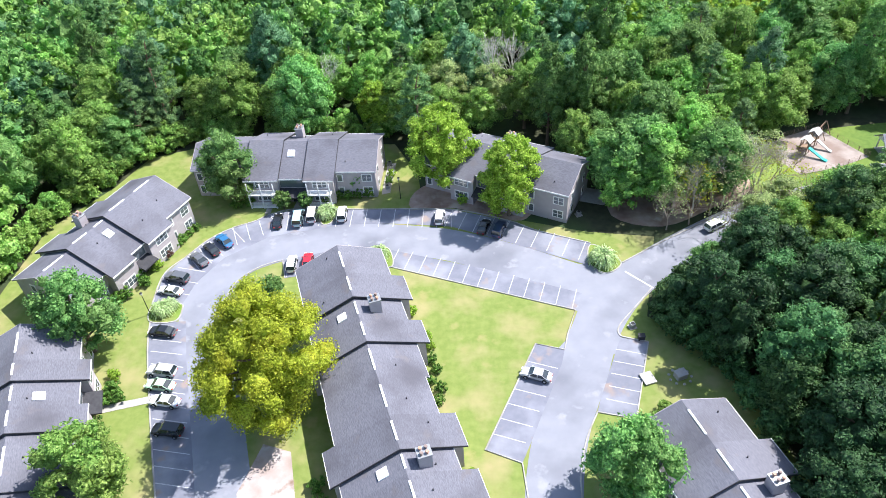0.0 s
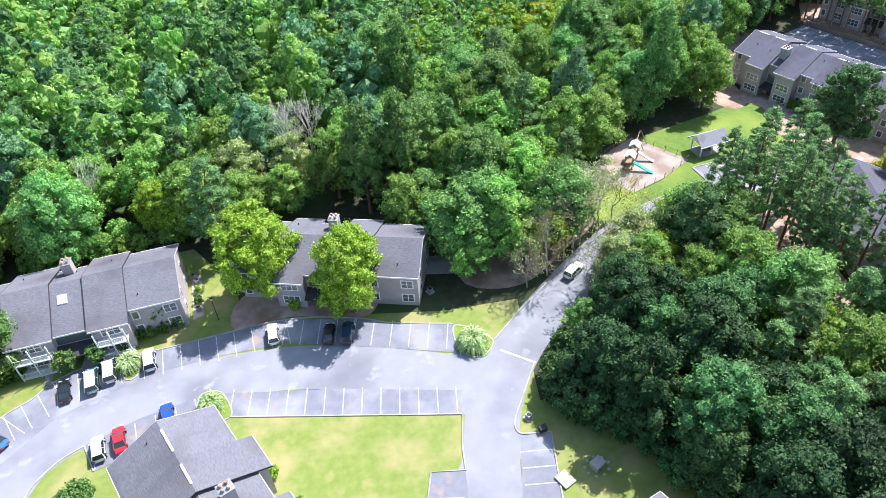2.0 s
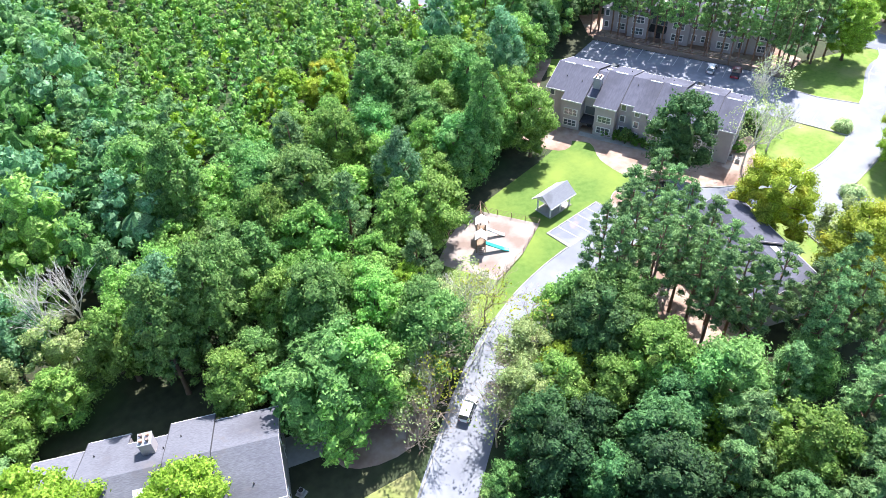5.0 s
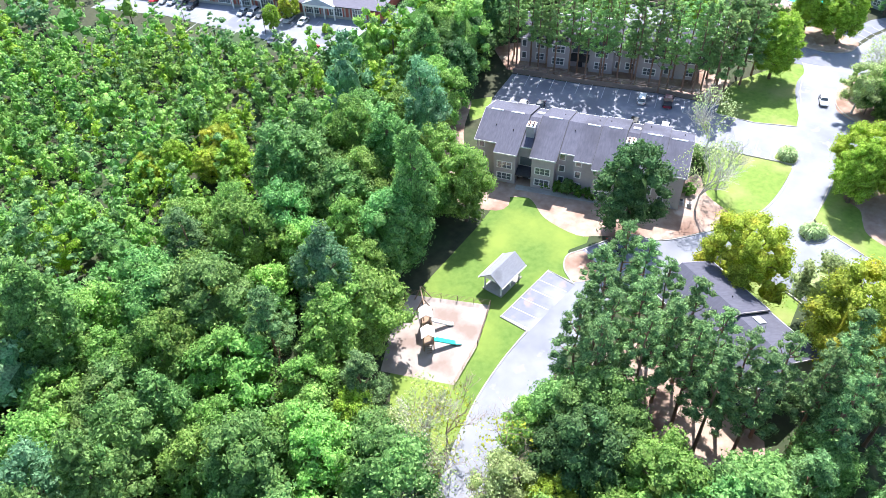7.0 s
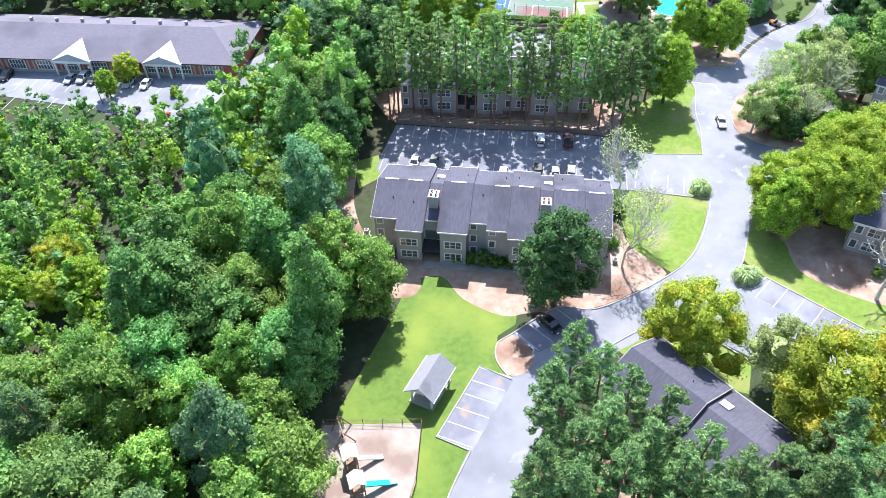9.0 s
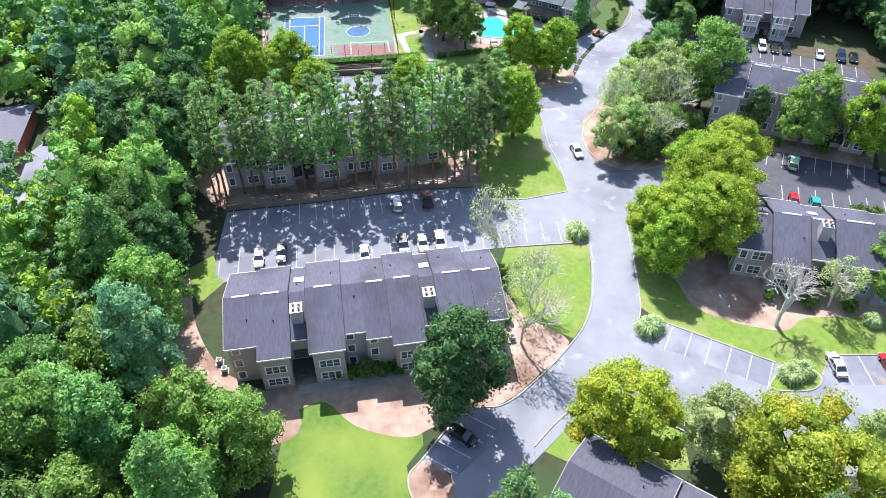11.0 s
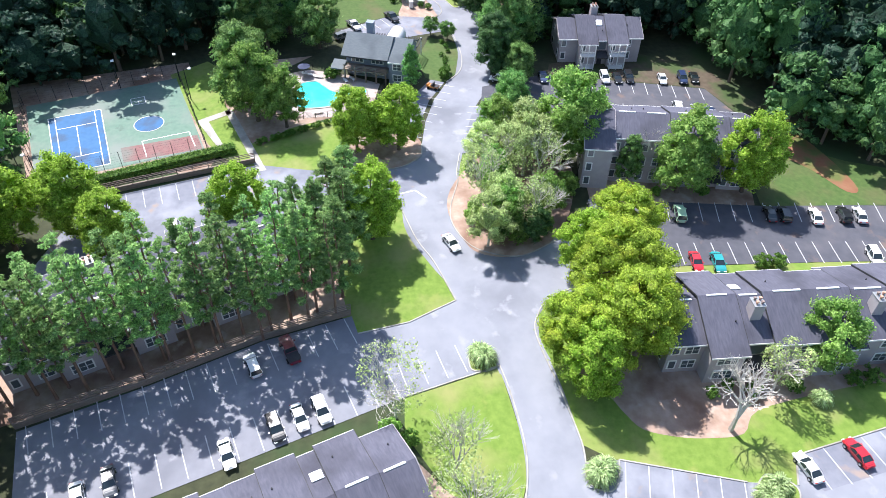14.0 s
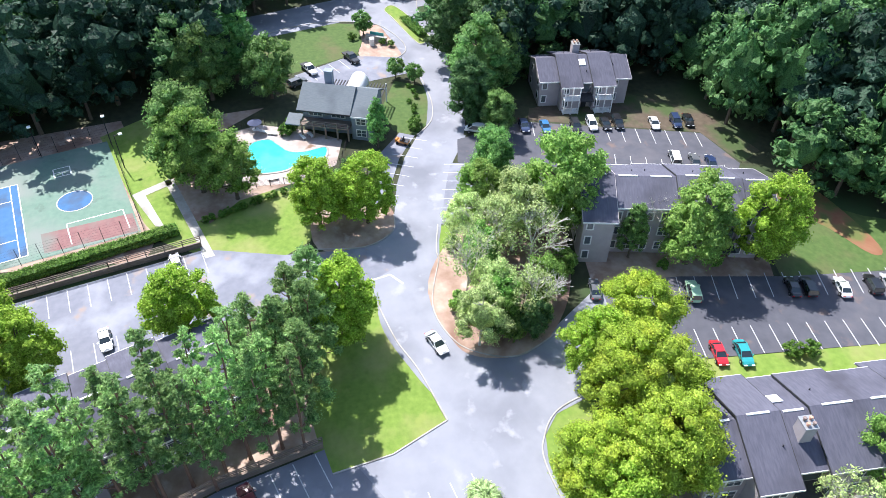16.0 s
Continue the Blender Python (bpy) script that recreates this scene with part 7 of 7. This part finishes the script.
def playset(x, y, deg):
    ob = thing("playground_tower", at(x, y, 0, deg) @ Matrix.Scale(1.12, 4), "wooden play towers with white roofs and a teal slide", "playground")
    for cx in (-1.6, 1.6):
        for px in (-0.6, 0.6):
            for py in (-0.6, 0.6):
                part("post", boxes((cx + px - 0.06, cx + px + 0.06, py - 0.06, py + 0.06, 0, 2.7)), M_WOOD, ob)
        part("deck", boxes((cx - 0.7, cx + 0.7, -0.7, 0.7, 1.2, 1.3)), M_WOOD, ob)
        part("roof", prism([(-0.85, 2.65), (0, 3.3), (0.85, 2.65), (0.85, 2.58), (0, 3.22), (-0.85, 2.58)], cx - 0.85, cx + 0.85), M_WHITE, ob, "white canvas roof")
        for s in (-1, 1):
            part("railing", boxes((cx - 0.6, cx + 0.6, s * 0.6 - 0.03, s * 0.6 + 0.03, 1.9, 2.0), *[(cx - 0.5 + 0.25 * k, cx - 0.46 + 0.25 * k, s * 0.6 - 0.02, s * 0.6 + 0.02, 1.3, 1.9) for k in range(5)]), M_WOOD, ob)
    part("bridge", boxes((-0.95, 0.95, -0.4, 0.4, 1.15, 1.23), (-0.95, 0.95, -0.45, -0.4, 1.7, 1.8), (-0.95, 0.95, 0.4, 0.45, 1.7, 1.8)), M_WOOD, ob)
    teal = mat("teal_plastic", (0.01, 0.42, 0.40), (0.02, 0.48, 0.45), 3.0, rough=0.35)
    part("slide", prism([(-0.6, 1.3), (-0.75, 1.45), (-3.3, 0.35), (-4.0, 0.25), (-4.0, 0.1), (-3.3, 0.2)], -1.9, -1.3), teal, ob, "teal plastic slide")
    part("slide", prism([(-0.6, 1.3), (-0.75, 1.45), (-2.9, 0.35), (-3.4, 0.25), (-3.4, 0.1), (-2.9, 0.2)], 1.3, 1.8), M_WHITE, ob, "pale slide")
    part("swing_beam", tube(bmesh.new(), (2.4, 0, 2.5), (6.4, 0.3, 2.5), 0.08, 0.08, 8), M_WOOD, ob)
    for px in (4.2, 6.4):
        for s in (-1, 1):
            part("swing_leg", tube(bmesh.new(), (px, 0.1, 2.5), (px + 0.2, s * 1.1, 0), 0.07, 0.07, 7), M_WOOD, ob)
    for px in (3.2, 5.2):
        part("swing_seat", boxes((px - 0.25, px + 0.25, 0.05, 0.25, 0.5, 0.54), (px - 0.24, px - 0.23, 0.14, 0.16, 0.5, 2.5), (px + 0.23, px + 0.24, 0.14, 0.16, 0.5, 2.5)), M_BLACKM, ob)
    part("ladder", boxes(*[(-2.75 + 0.12 * k, -2.69 + 0.12 * k, -0.3, 0.3, 0.2 + 0.25 * k, 0.26 + 0.25 * k) for k in range(4)]), M_WOOD, ob)
    return ob


playset(65.0, 114.6, 45)


def lamp_post(x, y, h=4.2):
    ob = thing("lamp_post", at(x, y), "slim dark lamp post with a small lantern", "street lamp")
    part("pole", tube(bmesh.new(), (0, 0, 0), (0, 0, h), 0.07, 0.05, 8), M_BLACKM, ob)
    part("lantern", tube(bmesh.new(), (0, 0, h), (0, 0, h + 0.45), 0.12, 0.22, 8), M_LAMPW, ob)
    part("cap", tube(bmesh.new(), (0, 0, h + 0.45), (0, 0, h + 0.6), 0.26, 0.05, 8), M_BLACKM, ob)


for x, y, h in ((-50.0, 77.3, 4.2), (-12.0, 104.6, 4.2), (161.2, 78.4, 4.2), (33, 80, 4.2), (113.6, 205.0, 8.0)):
    lamp_post(x, y, h)


def court_light(x, y, deg):
    ob = thing("court_light", at(x, y, 0, deg), "tall floodlight pole beside the tennis court", "floodlight")
    part("pole", tube(bmesh.new(), (0, 0, 0), (0, 0, 6.5), 0.09, 0.07, 8), M_BLACKM, ob)
    part("arm", boxes((-0.9, 0.05, -0.05, 0.05, 6.4, 6.5)), M_BLACKM, ob)
    part("floodlight", boxes((-1.3, -0.7, -0.3, 0.3, 6.35, 6.6), bevel=0.05), M_LAMPW, ob)


for x, y, d in ((206.6, 135.6, 110), (212.6, 150.0, 20), (214.0, 138.6, 20), (183.4, 160.2, 290), (180.6, 156.6, 250)):
    court_light(x, y, d)


def ac_unit(x, y, deg=0):
    ob = thing("air_conditioner", at(x, y, 0, deg), "grey outdoor air conditioning unit on a slab", "air conditioner")
    part("slab", boxes((-0.55, 0.55, -0.55, 0.55, 0, 0.1)), M_CONC, ob)
    part("casing", boxes((-0.36, 0.36, -0.36, 0.36, 0.1, 0.8), bevel=0.04), M_METAL, ob)
    part("fan_grille", tube(bmesh.new(), (0, 0, 0.8), (0, 0, 0.85), 0.3, 0.27, 14), M_BLACKM, ob)


for x, y in ((112.8, 99.6), (113.4, 101.0), (113.0, 98.2), (-14.6, 107.8), (-14.2, 114.2), (-14.6, 115.6), (20.6, 104.2), (19.4, 97.6), (101.4, 134.6), (102.6, 135.8), (23.4, 71.0)):
    ac_unit(x, y, 20)


def bin_box(x, y, label, name, w, d, h, material, deg=0):
    ob = thing(name, at(x, y, 0, deg), label, name.replace("_", " "))
    part("body", boxes((-w / 2, w / 2, -d / 2, d / 2, 0, h), bevel=0.05), material, ob)
    part("lid", boxes((-w / 2 - 0.05, w / 2 + 0.05, -d / 2 - 0.05, d / 2 + 0.05, h, h + 0.08), bevel=0.02), material, ob)


bin_box(28.0, 61.6, "pale utility cabinet in a ring of stones", "utility_box", 1.5, 1.2, 0.9, M_CONC, 20)
bin_box(23.6, 61.4, "pale concrete pad with a low cover", "utility_box", 1.6, 1.9, 0.25, M_CONC, 17)
bin_box(24.2, 68.6, "small dark utility cabinet at the car park edge", "utility_box", 0.9, 0.7, 0.8, M_DARK)
bin_box(244.2, 88.4, "white utility cabinet by the entrance sign", "utility_box", 1.2, 0.9, 1.6, M_WHITE)
for k in range(9):
    a = k * 0.698
    st = thing("edging_stone", at(28.0 + 1.5 * math.cos(a), 61.6 + 1.3 * math.sin(a)), "grey edging stone around the utility box", "stone", "ring of edging stones")
    bm = bmesh.new()
    bmesh.ops.create_icosphere(bm, subdivisions=1, radius=0.24)
    part("stone", bm, M_CONC, st)

# pool house
ph = thing("clubhouse", at(216.1, 103.8, 0, heading(-0.36, -0.933)), "blue-grey sided clubhouse with a sage shingle roof and porch", "building")
part("roof", prism([(-4.9, 5.2), (0, 8.1), (4.4, 5.5), (4.4, 5.28), (0, 7.86), (-4.9, 4.96)], -0.4, 9.4), M_ROOFG, ph)
part("wall", prism([(-2.9, -0.2), (-2.9, 6.1), (0, 7.84), (4.0, 5.5), (4.0, -0.2)], 0, 9.1), M_SIDINGB, ph)
part("roof", prism([(-5.0, 5.0), (0.4, 7.8), (4.2, 5.8), (4.2, 5.58), (0.4, 7.56), (-5.0, 4.76)], 9.4, 13.4), M_ROOFG, ph)
part("wall", prism([(-4.5, -0.2), (-4.5, 4.95), (0.4, 7.5), (3.8, 5.6), (3.8, -0.2)], 9.45, 13.0), M_SIDINGB, ph)
part("fascia", boxes((-0.4, 9.4, -4.96, -4.9, 4.9, 5.2)), M_DARK, ph)
part("fascia", boxes((9.4, 13.4, -5.06, -5.0, 4.7, 5.0)), M_WHITE, ph)
part("chimney", boxes((3.0, 4.4, 2.0, 3.2, 5.0, 9.3), (2.9, 4.5, 1.9, 3.3, 9.3, 9.45)), M_SIDINGB, ph)
for z in (0.8, 3.2):
    window(ph, 11.2, -4.5, z, 1.7, 1.3, -1, 2)
    window(ph, 2.4, -2.9, z, 2.4, 1.5, -1, 3)
    window(ph, 6.6, -2.9, z, 2.4, 1.5, -1, 3)
deck_pts = [(-2.9, 2.45), (-5.6, 2.45), (-5.6, 2.65), (-2.9, 2.65)]
deck = part("deck", prism(deck_pts, 0.2, 9.2), M_TIMBER, ph, "timber balcony deck")
for u in (0.4, 2.6, 4.8, 7.0, 9.0):
    part("post", boxes((u - 0.14, u + 0.14, -5.5, -5.22, 0, 2.45)), M_TIMBER, ph)
    part("rail_post", boxes((u - 0.06, u + 0.06, -5.58, -5.46, 2.65, 3.6)), M_TIMBER, ph)
for z in (2.95, 3.25, 3.55):
    part("deck_rail", boxes((0.2, 9.2, -5.56, -5.48, z, z + 0.08)), M_TIMBER, ph)
part("porch_roof", prism([(-2.9, 3.0), (-2.9, 3.2), (-5.6, 2.5), (-5.6, 2.3)], -2.6, 0.1), M_ROOFG, ph)
bm = bmesh.new()
arc = [(7.3 + 1.75 * math.cos(a), 3.6 + 1.9 * math.sin(a)) for a in [k * math.pi / 14 for k in range(15)]]
vs = [[bm.verts.new((u, v, z)) for u, z in arc] for v in (4.6, 10.2)]
for k in range(14):
    bm.faces.new((vs[0][k], vs[0][k + 1], vs[1][k + 1], vs[1][k]))
bm.faces.new(vs[0])
bm.faces.new(vs[1][::-1])
bmesh.ops.recalc_face_normals(bm, faces=bm.faces[:])
part("awning", bm, M_WHITE, ph, "curved white entrance canopy")
for u, v in ((5.7, 9.9), (8.9, 9.9), (5.7, 4.9), (8.9, 4.9), (2.0, 9.2), (12.6, 9.2)):
    part("canopy_post", boxes((u - 0.1, u + 0.1, v - 0.1, v + 0.1, 0, 4.0)), M_WHITE, ph)
for k in range(20):
    u = 1.6 + 0.58 * k
    if not 5.2 < u < 9.2:
        part("pergola_beam", boxes((u, u + 0.18, 5.0, 9.4, 3.6, 3.8)), M_DARK, ph)

# office strip
of = thing("office_building", at(114.9, 234.9, 0, heading(0.357, -0.934)), "long single-storey red brick office strip with a hipped grey roof", "building")
LEN = 52.0
bm = bmesh.new()
v = [bm.verts.new(p) for p in ((-30, -0.6, 3.4), (LEN + 0.6, -0.6, 3.4), (LEN + 0.6, 20.4, 3.4), (-30, 20.4, 3.4), (-30, 10, 6.6), (LEN - 7.6, 10, 6.6))]
for f in ((0, 1, 5, 4), (1, 2, 5), (2, 3, 4, 5), (3, 0, 4), (0, 3, 2, 1)):
    bm.faces.new([v[i] for i in f])
bmesh.ops.recalc_face_normals(bm, faces=bm.faces[:])
part("roof", bm, mat("light_grey_roof", (0.135, 0.128, 0.165), (0.17, 0.162, 0.20), 1.2, (0.115, 0.11, 0.14), 0.1, bump=0.02, stretch=(1, 4, 1)), of)
part("wall", boxes((-30, LEN, 0, 19.8, -0.2, 3.38)), M_BRICK, of)
part("base_band", boxes((-30, LEN, -0.06, 0, 0, 0.7)), M_CONC, of)
part("fascia", boxes((-30, LEN + 0.6, -0.72, -0.6, 3.2, 3.42)), M_DARK, of)
for k in range(9):
    u = -3 + 6.2 * k
    window(of, u, 0, 0.8, 3.4, 2.0, -1, 5)
    part("pilaster", boxes((u + 2.3, u + 2.7, -0.12, 0, 0, 3.2), (u - 2.7, u - 2.3, -0.12, 0, 0, 3.2)), M_CONC, of)
for u in (16.5, 36.5):
    part("entry_gable", prism([(0, 0), (0, 0)] and [(-1.2, 3.3), (4.6, 5.6), (4.6, 3.3)], u - 0.1, u + 0.1), M_WHITE, of)
    bm = bmesh.new()
    q = [bm.verts.new(p) for p in ((u - 4.4, -1.4, 3.5), (u + 4.4, -1.4, 3.5), (u, 5.6, 5.5), (u, -1.4, 5.2))]
    for f in ((0, 3, 2), (3, 1, 2), (0, 1, 3)):
        bm.faces.new([q[i] for i in f])
    part("entry_gable", bm, mat("pale_porch_roof", (0.36, 0.38, 0.43), (0.42, 0.44, 0.49), 1.2, rough=0.9), of, "pale gabled porch roof")
    part("porch", boxes((u - 4.2, u + 4.2, -1.3, 0, 2.9, 3.45)), M_WHITE, of)
    for s in (-4, -1.4, 1.4, 4):
        part("porch_column", boxes((u + s - 0.15, u + s + 0.15, -1.25, -0.95, 0, 2.9)), M_WHITE, of)
for k in range(7):
    part("roof_vent", tube(bmesh.new(), (2 + 6.0 * k, 11.6, 5.6), (2 + 6.0 * k, 11.6, 7.0), 0.32, 0.42, 8), M_METAL, of)
ob2 = thing("office_building", at(166, 222, 0, heading(0.45, -0.9)), "low red brick building behind the office strip", "building")
part("wall", boxes((-16, 26, 0, 12, -0.2, 3.6)), M_BRICK, ob2)
part("roof", prism([(-0.5, 3.5), (6, 6), (12.5, 3.5)], -16.5, 26.5), M_ROOF, ob2)
for k in range(6):
    window(ob2, -12 + 6.5 * k, 0, 0.9, 2.6, 1.6, -1, 3)

# entrance sign
es = thing("entrance_sign", at(246.0, 87.2, 0, 60), "low stone entrance sign wall with a teal panel", "sign")
part("wall", boxes((-2.4, 2.4, -0.35, 0.35, 0, 1.1), (-2.5, 2.5, -0.42, 0.42, 1.1, 1.25)), M_CONC, es)
part("panel", boxes((-1.6, 1.6, -0.45, -0.35, 0.7, 1.9)), mat("teal_panel", (0.06, 0.32, 0.30), rough=0.4), es, "teal sign panel with pale lettering bars")
part("lettering_bar", boxes((-1.2, 1.2, -0.47, -0.45, 1.45, 1.65), (-0.8, 0.8, -0.47, -0.45, 1.1, 1.25)), M_WHITE, es)

# trellis among the trees, poolside furniture, small fittings
tr = thing("trellis", at(165.4, 81.2, 0, 10), "white lattice trellis shelter under the trees", "trellis")
for px in (-2.6, 2.6):
    for py in (-1.2, 1.2):
        part("post", boxes((px - 0.08, px + 0.08, py - 0.08, py + 0.08, 0, 2.6)), M_WHITE, tr)
for k in range(14):
    part("slat", boxes((-2.8 + 0.42 * k, -2.68 + 0.42 * k, -1.5, 1.5, 2.6, 2.72)), M_WHITE, tr)
for x, y, d in ((210.4, 105.4, 20), (210.8, 104, 30), (212.4, 110.8, 70), (213.4, 112.4, 60), (199.4, 104.2, 110), (198.6, 111, 100)):
    sl = thing("sun_lounger", at(x, y, 0.06, d), "white poolside lounger on the deck", "lounger", "pool loungers")
    part("seat", boxes((-0.9, 0.4, -0.3, 0.3, 0.3, 0.36)), M_WHITE, sl)
    part("backrest", prism([(-0.3, 0.3), (0.3, 0.3), (0.3, 0.36), (-0.3, 0.36)], 0.4, 0.9), M_WHITE, sl)
    for px in (-0.8, 0.3):
        for py in (-0.26, 0.26):
            part("leg", boxes((px - 0.03, px + 0.03, py - 0.03, py + 0.03, 0, 0.3)), M_WHITE, sl)
pu = thing("parasol", at(213.6, 113.6, 0.06), "closed dark pool parasol on a round table", "parasol")
part("pole", tube(bmesh.new(), (0, 0, 0), (0, 0, 2.6), 0.04, 0.04, 8), M_BLACKM, pu)
part("canopy", tube(bmesh.new(), (0, 0, 2.1), (0, 0, 2.6), 1.3, 0.05, 12), mat("navy_canvas", (0.06, 0.07, 0.12), rough=0.9), pu)
part("table", tube(bmesh.new(), (0, 0, 0.7), (0, 0, 0.75), 0.6, 0.6, 16), M_WHITE, pu)

# clipped hedge on the island of the entrance
eh = thing("hedge", at(0, 0), "low clipped dark green hedge on the entrance island", "hedge")
g = np.random.default_rng(77)
lobes = [(246.6 + 0.62 * k, 76.8 + 0.19 * k + q, 0.75, 0.8, 0.75) for k in range(14) for q in (-0.5, 0.5)]
c = new("foliage", cloud_mesh("foliage", leaf_cloud(g, lobes, 2600, 0.28), LEAF["hedge"]))
c.parent = eh
